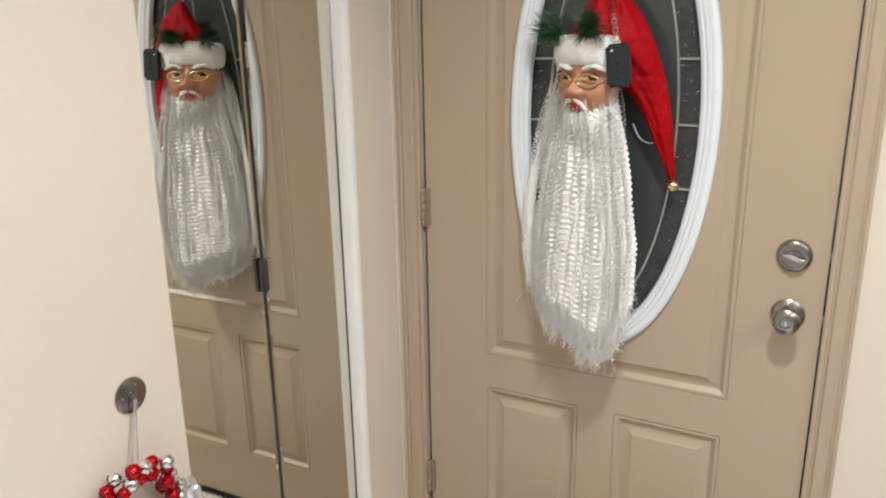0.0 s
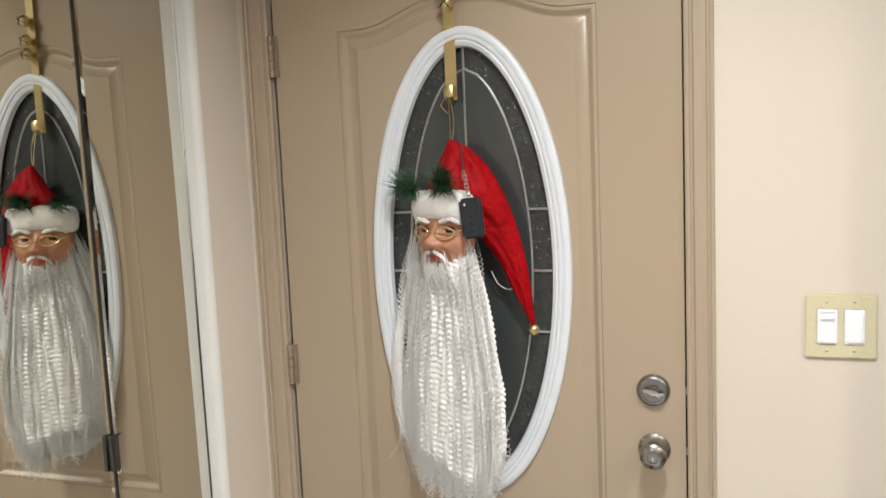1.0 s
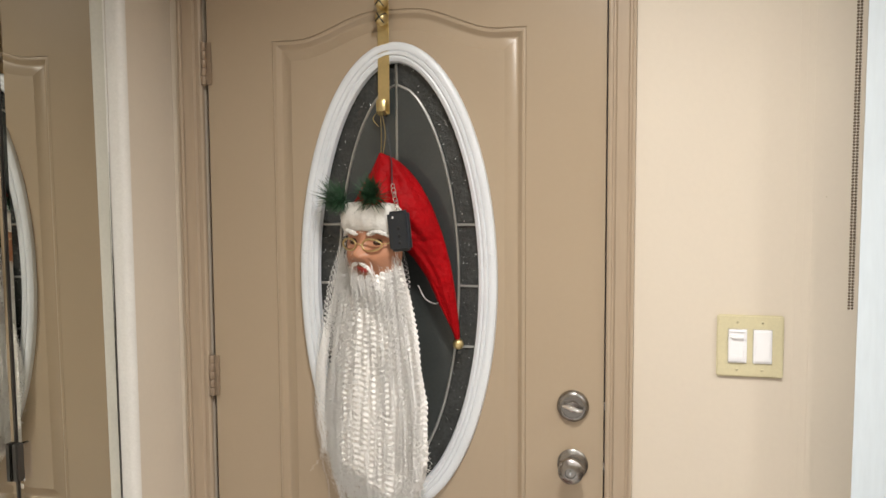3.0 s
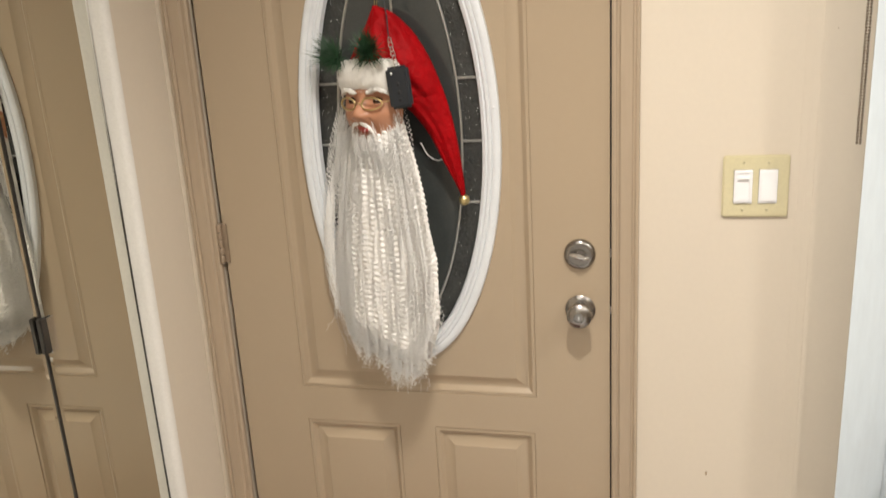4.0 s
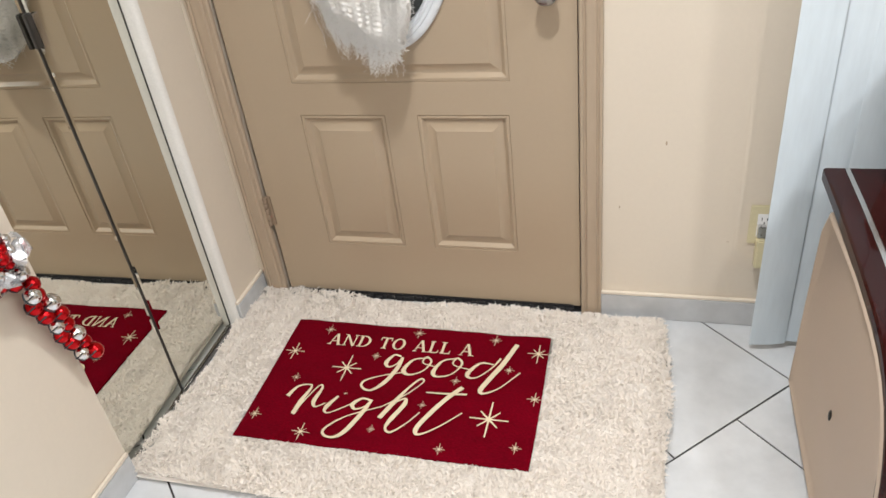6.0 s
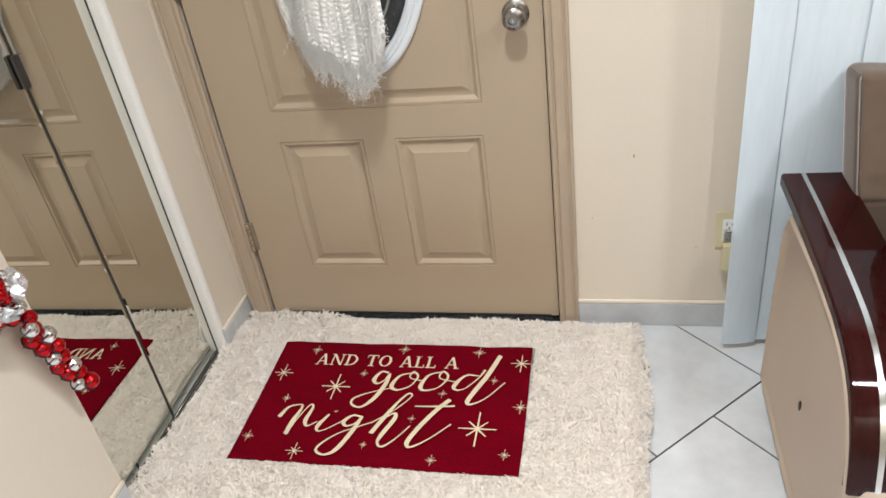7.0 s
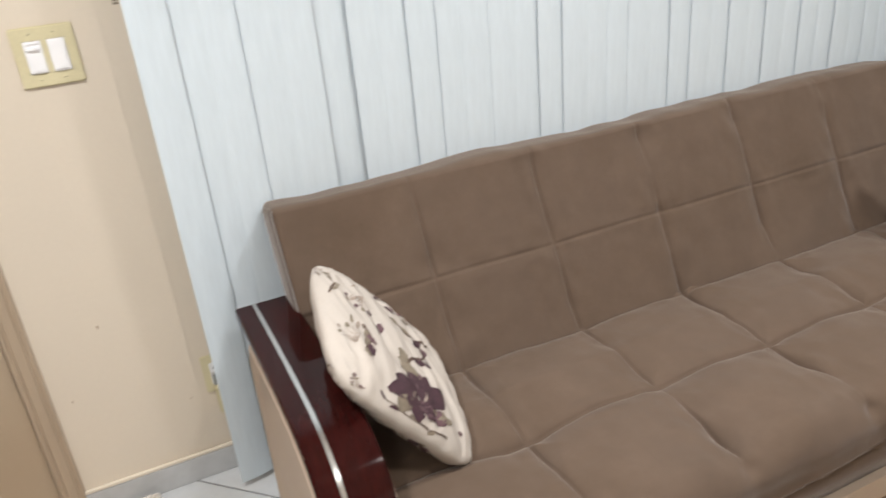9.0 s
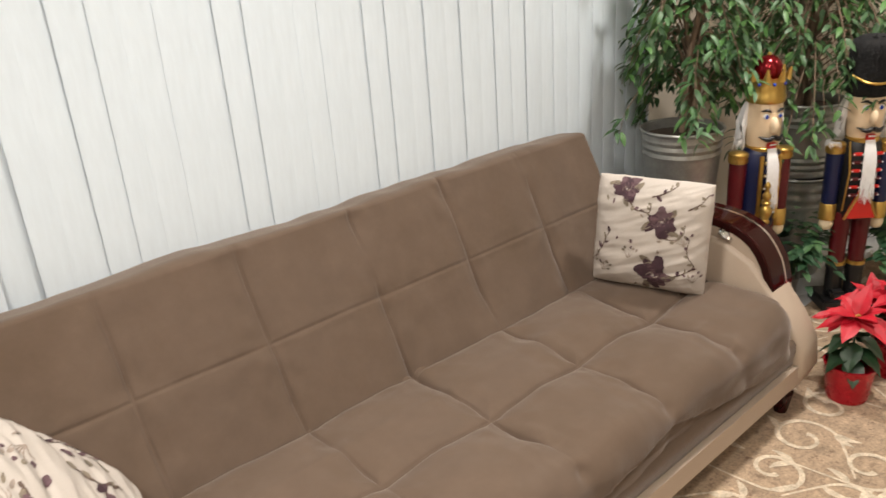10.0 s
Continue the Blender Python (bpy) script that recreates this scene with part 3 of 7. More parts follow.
# ---- things in the entrance ----
def switch_plate():
    t = thing("light_switch", pose(1.2015, 0, 1.202), "ivory two-gang plate with white dimmer and rocker", "light switch")
    bm = bmesh.new()
    box(bm, (-0.063, -0.007, -0.063), (0.063, -0.0005, 0.063), 0.003)
    part("plate", bm, M_IVORY, t)
    for s, nm in ((-0.0235, "dimmer"), (0.0235, "rocker")):
        # the gap's shade is a thin dark plate behind the insert
        bm = bmesh.new()
        box(bm, (s - 0.0179, -0.0078, -0.0344), (s + 0.0179, -0.0071, 0.0344))
        part("surround", bm, M_TRACK, t, "dark gap round the insert")
        bm = bmesh.new()
        box(bm, (s - 0.0175, -0.0100, -0.034), (s + 0.0175, -0.0079, 0.034), 0.001)
        if nm == "dimmer":
            # frame round a slot, with its slider at the top and a block at the foot
            for lo, hi in (((-0.0145, -0.031), (-0.0112, 0.031)), ((0.0112, -0.031), (0.0145, 0.031)), ((-0.0112, 0.0285), (0.0112, 0.031)), ((-0.0112, -0.031), (0.0112, -0.0285))):
                box(bm, (s + lo[0], -0.0126, lo[1]), (s + hi[0], -0.0101, hi[1]), 0.0006)
            box(bm, (s - 0.0106, -0.0150, 0.0150), (s + 0.0106, -0.0101, 0.0215), 0.0012)
            box(bm, (s - 0.0100, -0.0118, -0.0275), (s + 0.0100, -0.0101, -0.0185), 0.0008)
        else:
            box(bm, (s - 0.0145, -0.0128, -0.030), (s + 0.0145, -0.0101, 0.031), 0.0015)
        part(nm, bm, M_SWITCH, t)
    for x in (-0.0235, 0.0235):
        for z in (-0.048, 0.048):
            bm = bmesh.new()
            ball(bm, (x, -0.007, z), (0.0030, 0.0012, 0.0030), 10)
            box(bm, (x - 0.0024, -0.0084, z - 0.0004), (x + 0.0024, -0.0080, z + 0.0004), 0, 1)
            part("screw", bm, [M_IVORY, M_DARK], t)


switch_plate()


def outlet():
    t = thing("wall_outlet", pose(1.374, 0, 0.323), "ivory wall outlet above the skirting", "outlet")
    bm = bmesh.new()
    box(bm, (-0.035, -0.006, -0.057), (0.035, -0.0005, 0.057), 0.0025)
    part("plate", bm, M_IVORY, t)
    for z in (0.017, -0.017):
        bm = bmesh.new()
        box(bm, (-0.0165, -0.008, z - 0.0165), (0.0165, -0.0062, z + 0.0165), 0.001)
        sk = part("socket", bm, M_WHITE, t, "white socket insert")
        bm = bmesh.new()
        for x in (-0.0065, 0.0065):
            box(bm, (x - 0.001, -0.0084, z - 0.003), (x + 0.001, -0.0079, z + 0.006))
        ball(bm, (0, -0.0082, z - 0.009), (0.0022, 0.0004, 0.0022), 8)
        part("slot", bm, M_BLACKP, sk)
    p = thing("plug_in_lamp", pose(1.368, -0.0085, 0.285), "small ivory plug-in night light with metal clip", "night light")
    bm = bmesh.new()
    box(bm, (-0.010, -0.030, -0.075), (0.012, -0.0005, 0.010), 0.004)
    part("body", bm, M_IVORY, p)
    bm = bmesh.new()
    box(bm, (-0.009, -0.020, 0.011), (0.010, -0.001, 0.045), 0.002)
    tube(bm, [(-0.004, -0.012, 0.045), (-0.006, -0.018, 0.03), (0.0, -0.022, 0.02), (0.004, -0.018, 0.034)], 0.0018, 6)
    part("clip", bm, M_CHROME, p)


outlet()


# Shaggy rug under the mat.
RX0, RX1, RY0, RY1 = -0.106, 1.165, -0.012, -0.775


def shag_rug():
    t = thing("shag_rug", pose((RX0 + RX1) / 2, (RY0 + RY1) / 2, 0), "cream long-pile shag rug before the door", "rug")
    hx, hy = (RX1 - RX0) / 2, (RY0 - RY1) / 2
    bm = bmesh.new()
    box(bm, (-hx + 0.01, -hy + 0.01, 0.001), (hx - 0.01, hy - 0.024, 0.0242), 0.010)
    part("backing", bm, M_SHAG, t)
    rng = np.random.default_rng(3)
    k, each = 56000, 4
    n = k * each
    tx, ty = rng.uniform(-hx + 0.006, hx - 0.006, k), rng.uniform(-hy + 0.006, hy - 0.006, k)
    clump = np.array([noise.noise(Vector((x * 20, y * 20, 0))) for x, y in zip(tx, ty)])
    ang = (clump * 5 + rng.normal(0, 1.3, k)).repeat(each) + rng.normal(0, 0.25, n)
    lean = rng.uniform(0.005, 0.014, k).repeat(each) + rng.normal(0, 0.0012, n)
    hgt = (rng.uniform(0.005, 0.011, k) * (1.0 + 0.9 * clump)).repeat(each) * rng.uniform(0.85, 1.1, n)
    bx, by = tx.repeat(each) + rng.normal(0, 0.0013, n), ty.repeat(each) + rng.normal(0, 0.0013, n)
    wid = rng.uniform(0.0007, 0.0014, n)
    dx, dy = np.cos(ang), np.sin(ang)
    tw = rng.uniform(0, 6.28, n)
    wx, wy = np.cos(tw) * wid, np.sin(tw) * wid
    P = np.empty((n, 5, 3))
    P[:, 0] = np.stack((bx - wx, by - wy, np.full(n, 0.0235)), 1)
    P[:, 1] = np.stack((bx + wx, by + wy, np.full(n, 0.0235)), 1)
    mx, my, mz = bx + dx * lean * 0.35, by + dy * lean * 0.35, 0.0235 + hgt * 0.70
    P[:, 2] = np.stack((mx + wx * 1.2, my + wy * 1.2, mz), 1)
    P[:, 3] = np.stack((mx - wx * 1.2, my - wy * 1.2, mz), 1)
    P[:, 4] = np.stack((bx + dx * lean, by + dy * lean, 0.0235 + hgt), 1)
    # the rug does not lie quite flat, and its edge wanders
    swell = np.array([noise.noise(Vector((x * 4.5, y * 4.5, 7))) for x, y in zip(tx, ty)]).repeat(each)[:, None]
    P[:, :, 2] += 0.010 * np.maximum(0, swell)
    P[:, :, 0] += 0.010 * np.sin(P[:, :, 1] * 9 + 1) * (np.abs(P[:, :, 0]) / hx) ** 8
    P[:, :, 1] += 0.008 * np.sin(P[:, :, 0] * 8) * (np.abs(P[:, :, 1]) / hy) ** 8
    # it lies lower and off the door along most of the sill
    sill = np.clip((P[:, :, 0] + hx - 0.34) / 0.10, 0, 1) * np.clip((P[:, :, 1] - hy + 0.06) / 0.06, 0, 1)
    P[:, :, 1] -= 0.016 * sill
    P[:, :, 2] = 0.020 + (P[:, :, 2] - 0.020) * (1 - 0.45 * sill)
    # the pile lies flat under the mat
    gx, gy = P[:, :, 0] + (RX0 + RX1) / 2, P[:, :, 1] + (RY0 + RY1) / 2
    under = (gx > 0.10) & (gx < 0.862) & (gy > -0.622) & (gy < -0.156)
    P[:, :, 2] = np.where(under, np.minimum(P[:, :, 2], 0.0266), P[:, :, 2])
    idx = np.arange(n)[:, None] * 5
    me = bpy.data.meshes.new("pile_layer")
    me.vertices.add(n * 5)
    me.vertices.foreach_set("co", P.reshape(-1))
    me.loops.add(n * 7)
    me.loops.foreach_set("vertex_index", np.concatenate((idx + [0, 1, 2, 3], idx + [3, 2, 4]), 1).reshape(-1))
    me.polygons.add(n * 2)
    starts = (np.arange(n)[:, None] * 7 + [0, 4]).reshape(-1)
    me.polygons.foreach_set("loop_start", starts)
    me.update()
    me.validate()
    me.materials.append(M_SHAG)
    ob = new("pile_layer", me)
    ob.parent = t
    tagged(ob, kind="stuff")
    bm = bmesh.new()
    box(bm, (hx - 0.012, hy - 0.20, 0.001), (hx + 0.004, hy - 0.165, 0.012), 0.001)
    part("care_tag", bm, M_RUBBER, t, "small black tag at the edge")


shag_rug()


# Red mat with woven lettering, laid on the rug.
MX0, MX1, MY0, MY1, MATZ = 0.106, 0.855, -0.160, -0.618, 0.034


def ribbon(bm, keys, widths, z, n=44, mi=0, off=(0, 0), sc=1.0, nib=0.85):
    """A pen stroke: a flat band along a smooth line, as wide as a broad nib makes it."""
    pts = spline([(x, y, 0) for x, y in keys], n)
    ks = len(widths) - 1
    L, R = [], []
    for i, p in enumerate(pts):
        d = (pts[min(i + 1, n - 1)] - pts[max(i - 1, 0)]).normalized()
        u = i / (n - 1) * ks
        k = min(int(u), ks - 1)
        w = widths[k] + (widths[k + 1] - widths[k]) * (u - k)
        nx, ny = -d.y, d.x
        q = Vector((off[0] + p.x * sc, off[1] + p.y * sc, z + 0.00002 * i))
        L.append(bm.verts.new(q + Vector((nx * w, ny * w, 0)) * sc))
        R.append(bm.verts.new(q - Vector((nx * w, ny * w, 0)) * sc))
    faces(bm, [(L[i], R[i], R[i + 1], L[i + 1]) for i in range(n - 1)], mi)


def star(bm, x, y, r, z):
    pts = []
    for k in range(8):
        a = 6.2832 * k / 8 + 1.5708
        ln = r * (1.0 if k % 4 == 0 else 0.84 if k % 2 == 0 else 0.60)
        for da, q in ((-0.05, ln), (0.05, ln), (0.3927, r * 0.11)):
            pts.append((x + q * math.cos(a + (da * 0.03 * r / q * 20 if q == ln else da)), y + q * math.sin(a + (da * 0.03 * r / q * 20 if q == ln else da)), z))
    c0 = bm.verts.new((x, y, z))
    vs = [bm.verts.new(p) for p in pts]
    faces(bm, [(c0, vs[i - 1], vs[i]) for i in range(len(vs))])


def serif_line(text, x, y, z, high, width, parent):
    """Woven capitals with thick and thin strokes and small serifs, as one line of a given width."""
    quads, rings, pen, word = [], [], 0.0, 0

    def stroke(ax, ay, bx, by, w):
        quads.append((word, [(pen + ax - w / 2, ay), (pen + ax + w / 2, ay), (pen + bx + w / 2, by), (pen + bx - w / 2, by)]))

    def bar(ax, bx, yy, w):
        quads.append((word, [(pen + ax, yy), (pen + bx, yy), (pen + bx, yy + w), (pen + ax, yy + w)]))

    def bowl(cx, rx, a0, a1, thick, thin):
        rings.append((word, [[(pen + cx + (rx - k * thick) * math.cos(a), 0.5 + (0.5 - k * thin) * math.sin(a)) for k in (0, 1)] for a in [a0 + (a1 - a0) * i / 24 for i in range(25)]]))

    for ch in text:
        if ch == "A":
            stroke(0.12, 0, 0.42, 1, 0.08); stroke(0.76, 0, 0.43, 1, 0.17); bar(0.23, 0.62, 0.30, 0.07); bar(0.0, 0.26, 0, 0.06); bar(0.60, 0.94, 0, 0.06)
            pen += 0.98
        elif ch == "N":
            stroke(0.16, 0, 0.16, 1, 0.08); stroke(0.80, 0, 0.80, 1, 0.08); stroke(0.78, 0, 0.16, 1, 0.17); bar(0.0, 0.24, 0.94, 0.06); bar(0.02, 0.32, 0, 0.06); bar(0.64, 0.96, 0.94, 0.06)
            pen += 1.03
        elif ch == "D":
            stroke(0.18, 0, 0.18, 1, 0.16); bowl(0.30, 0.56, -1.5708, 1.5708, 0.17, 0.07); bar(0.0, 0.36, 0, 0.07); bar(0.0, 0.36, 0.93, 0.07)
            pen += 0.95
        elif ch == "T":
            stroke(0.40, 0, 0.40, 1, 0.16); bar(0.02, 0.78, 0.92, 0.08); bar(0.22, 0.58, 0, 0.06); stroke(0.05, 0.72, 0.05, 0.95, 0.06); stroke(0.75, 0.72, 0.75, 0.95, 0.06)
            pen += 0.86
        elif ch == "O":
            bowl(0.45, 0.43, 0, 6.2832, 0.17, 0.08)
            pen += 0.97
        elif ch == "L":
            stroke(0.18, 0, 0.18, 1, 0.16); bar(0.0, 0.64, 0, 0.07); bar(0.0, 0.36, 0.94, 0.06); stroke(0.63, 0, 0.65, 0.26, 0.06)
            pen += 0.76
        else:
            pen += 0.50
            word += 1
    sx = width / (pen - 0.04)
    for w in range(word + 1):
        bm, zz = bmesh.new(), z
        for _, q in [s for s in quads if s[0] == w]:
            zz += 0.00001
            bm.faces.new([bm.verts.new((x + a * sx, y + b * high, zz)) for a, b in q])
        for _, ring in [s for s in rings if s[0] == w]:
            zz += 0.00001
            vs = [[bm.verts.new((x + a * sx, y + b * high, zz)) for a, b in pair] for pair in ring]
            faces(bm, [(vs[i][0], vs[i + 1][0], vs[i + 1][1], vs[i][1]) for i in range(len(vs) - 1)])
        part("woven_word", bm, M_MATTXT, parent)


CAPW = 0.425


def door_mat():
    t = thing("door_mat", pose(MX0, MY1, MATZ), "crimson woven mat with pale gold lettering on the rug", "door mat")
    W, H = MX1 - MX0, MY0 - MY1
    bm = bmesh.new()
    nx, ny = 60, 36
    g = [[bm.verts.new((W * i / nx + 0.004 * math.sin(j / ny * 3 + 1) * (1 if i in (0, nx) else 0), H * j / ny + 0.004 * noise.noise(Vector((i * 0.15, j * 0.2, 3))) * (1 if j in (0, ny) else 0), 0.0012 * noise.noise(Vector((i * 0.13, j * 0.13, 0))) - (0.004 if i in (0, nx) or j in (0, ny) else 0))) for i in range(nx + 1)] for j in range(ny + 1)]
    faces(bm, [(g[j][i], g[j][i + 1], g[j + 1][i + 1], g[j + 1][i]) for j in range(ny) for i in range(nx)])
    r = bmesh.ops.extrude_face_region(bm, geom=bm.faces[:])
    for v in r["geom"]:
        if isinstance(v, bmesh.types.BMVert):
            v.co.z -= 0.006
    part("weave", bm, M_MAT, t)
    z = 0.0022
    serif_line("AND TO ALL A", 0.124, 0.354, z, 0.0465, CAPW, t)
    bm = bmesh.new()
    # good
    thin, mid, fat = 0.0018, 0.0032, 0.0064
    ribbon(bm, [(0.354, 0.329), (0.333, 0.332), (0.319, 0.301), (0.331, 0.284), (0.349, 0.297), (0.359, 0.324), (0.356, 0.282), (0.338, 0.226), (0.310, 0.192), (0.282, 0.201), (0.283, 0.224), (0.324, 0.248), (0.385, 0.270)], [mid, mid, fat, mid, thin, mid, fat, fat, mid, mid, mid, thin, thin], z, 90)
    ribbon(bm, [(0.431, 0.331), (0.392, 0.319), (0.375, 0.277), (0.395, 0.261), (0.428, 0.279), (0.442, 0.316), (0.426, 0.334), (0.421, 0.310), (0.460, 0.298)], [thin, mid, fat, mid, thin, mid, mid, thin, thin], z + 0.001, 60)
    ribbon(bm, [(0.511, 0.339), (0.473, 0.324), (0.457, 0.280), (0.471, 0.263), (0.508, 0.277), (0.527, 0.318), (0.510, 0.339), (0.505, 0.312), (0.555, 0.298)], [thin, mid, fat, mid, thin, mid, mid, thin, thin], z + 0.0015, 60)
    ribbon(bm, [(0.612, 0.328), (0.575, 0.328), (0.550, 0.288), (0.556, 0.271), (0.580, 0.277), (0.610, 0.316), (0.626, 0.352)], [thin, mid, fat, mid, thin, thin, mid], z + 0.0005, 60)
    ribbon(bm, [(0.661, 0.412), (0.636, 0.332), (0.610, 0.270), (0.595, 0.228), (0.607, 0.218), (0.642, 0.242), (0.686, 0.303)], [fat, fat * 1.1, fat * 1.1, fat, mid, thin, thin], z + 0.002, 60)
    part("woven_word", bm, M_MATTXT, t, "flowing script word")
    bm = bmesh.new()
    # night
    ribbon(bm, [(0.094, 0.143), (0.109, 0.180), (0.139, 0.191), (0.147, 0.179), (0.138, 0.130), (0.135, 0.084)], [fat, mid, thin, mid, fat, fat], z + 0.0005, 60)
    ribbon(bm, [(0.137, 0.082), (0.146, 0.131), (0.166, 0.189), (0.178, 0.183), (0.173, 0.137), (0.181, 0.116), (0.194, 0.120), (0.207, 0.132)], [thin, thin, thin, mid, fat, mid, thin, thin], z + 0.001, 60)
    ribbon(bm, [(0.232, 0.160), (0.215, 0.122), (0.215, 0.103), (0.232, 0.102), (0.275, 0.136)], [mid, fat, mid, thin, thin], z + 0.0015, 44)
    star(bm, 0.246, 0.173, 0.008, z)
    ribbon(bm, [(0.321, 0.157), (0.298, 0.159), (0.280, 0.137), (0.291, 0.121), (0.313, 0.132), (0.325, 0.157), (0.313, 0.106), (0.290, 0.043), (0.265, 0.022), (0.239, 0.030), (0.241, 0.053), (0.281, 0.095), (0.354, 0.135)], [mid, mid, fat, mid, thin, mid, fat, fat, mid, mid, mid, thin, thin], z + 0.002, 100)
    ribbon(bm, [(0.354, 0.135), (0.406, 0.185), (0.441, 0.236), (0.431, 0.247), (0.410, 0.214), (0.385, 0.155), (0.364, 0.099)], [thin, thin, thin, mid, mid, fat, fat], z + 0.0025, 60)
    ribbon(bm, [(0.366, 0.101), (0.386, 0.151), (0.410, 0.173), (0.414, 0.152), (0.395, 0.101), (0.389, 0.070), (0.406, 0.058), (0.436, 0.090), (0.461, 0.131)], [thin, thin, mid, fat, fat, mid, mid, thin, thin], z + 0.003, 60)
    ribbon(bm, [(0.549, 0.231), (0.518, 0.189), (0.483, 0.123), (0.466, 0.076), (0.478, 0.061), (0.517, 0.089), (0.567, 0.143)], [fat, fat, fat, fat, mid, thin, thin], z + 0.0035, 60)
    ribbon(bm, [(0.459, 0.201), (0.515, 0.203), (0.565, 0.207)], [thin, mid, mid], z + 0.004, 24)
    part("woven_word", bm, M_MATTXT, t, "flowing script word")
    rng = random.Random(5)
    for x, y, r in ((0.112, 0.416, 0.020), (0.378, 0.429, 0.022), (0.599, 0.424, 0.022), (0.722, 0.384, 0.036), (0.042, 0.315, 0.034), (0.216, 0.267, 0.050), (0.283, 0.322, 0.016), (0.655, 0.312, 0.016), (0.523, 0.255, 0.016), (0.736, 0.217, 0.024), (0.635, 0.136, 0.058), (0.089, 0.214, 0.016), (0.033, 0.072, 0.020), (0.178, 0.031, 0.028), (0.459, 0.160, 0.014), (0.353, 0.064, 0.014), (0.536, 0.027, 0.018), (0.713, 0.056, 0.018)):
        bm = bmesh.new()
        star(bm, x, y, r, z)
        part("woven_star", bm, M_MATTXT, t)


door_mat()


# Brass over-door hanger with jingle bells.
def bell(bm, c, r, mi=0, mc=1):
    ball(bm, c, r, 16, mi)
    x, y, z = c
    for a in (0.0, 1.5708):
        tube(bm, [(x + r * 1.01 * math.sin(t) * math.cos(a + 0.6), y - r * 1.01 * math.cos(t), z + r * 1.01 * math.sin(t) * math.sin(a + 0.6)) for t in [(-1.1 + 2.2 * i / 10) for i in range(11)]], r * 0.09, 5, mc)


def hanger():
    t = thing("door_hanger", pose(0.438, 0, 1.685), "brass over-door wreath hanger with jingle bells", "door hanger")
    bm = bmesh.new()
    box(bm, (-0.013, -0.012, 0.0), (0.013, -0.0095, 0.362), 0.001)
    box(bm, (-0.013, -0.012, 0.3615), (0.013, 0.030, 0.3640), 0.001)
    part("strap", bm, M_GOLD, t)
    bm = bmesh.new()
    tube(bm, [(0, -0.011, 0.004), (0, -0.022, -0.002), (0, -0.033, 0.006), (0, -0.034, 0.022), (0, -0.030, 0.030)], 0.0105, 8, 0, 0.28, (1, 0, 0))
    part("hook", bm, M_GOLD, t)
    for z in (0.288, 0.238, 0.203):
        bm = bmesh.new()
        bell(bm, (0.003, -0.030, z), 0.0155)
        tube(bm, [(0, -0.012, z + 0.004), (-0.002, -0.020, z + 0.002)], 0.003, 6)
        part("jingle_bell", bm, [M_GOLD, M_BLACKP], t, "brass jingle bell")


hanger()


# Hanging ornament head, one mesh: hat, fleece brim, face, wavy beard.
def strand_mesh(P, R):
    """Fine three-sided strands as one mesh; P holds n strands of m points, R their radii."""
    n, m, _ = P.shape
    ang = np.arange(3) * 2.0944
    off = np.stack((np.cos(ang), np.sin(ang), 0 * ang), 1)
    V = (P[:, :, None, :] + R[:, :, None, None] * off[None, None]).reshape(-1, 3)
    base = (np.arange(n)[:, None, None] * m + np.arange(m - 1)[None, :, None]) * 3
    k, k1 = np.arange(3)[None, None, :], (np.arange(3)[None, None, :] + 1) % 3
    Q = np.stack((base + k, base + k1, base + 3 + k1, base + 3 + k), -1).reshape(-1)
    me = bpy.data.meshes.new("strands")
    me.vertices.add(len(V))
    me.vertices.foreach_set("co", V.reshape(-1))
    me.loops.add(len(Q))
    me.loops.foreach_set("vertex_index", Q)
    me.polygons.add(len(Q) // 4)
    me.polygons.foreach_set("loop_start", np.arange(0, len(Q), 4))
    me.update()
    return me


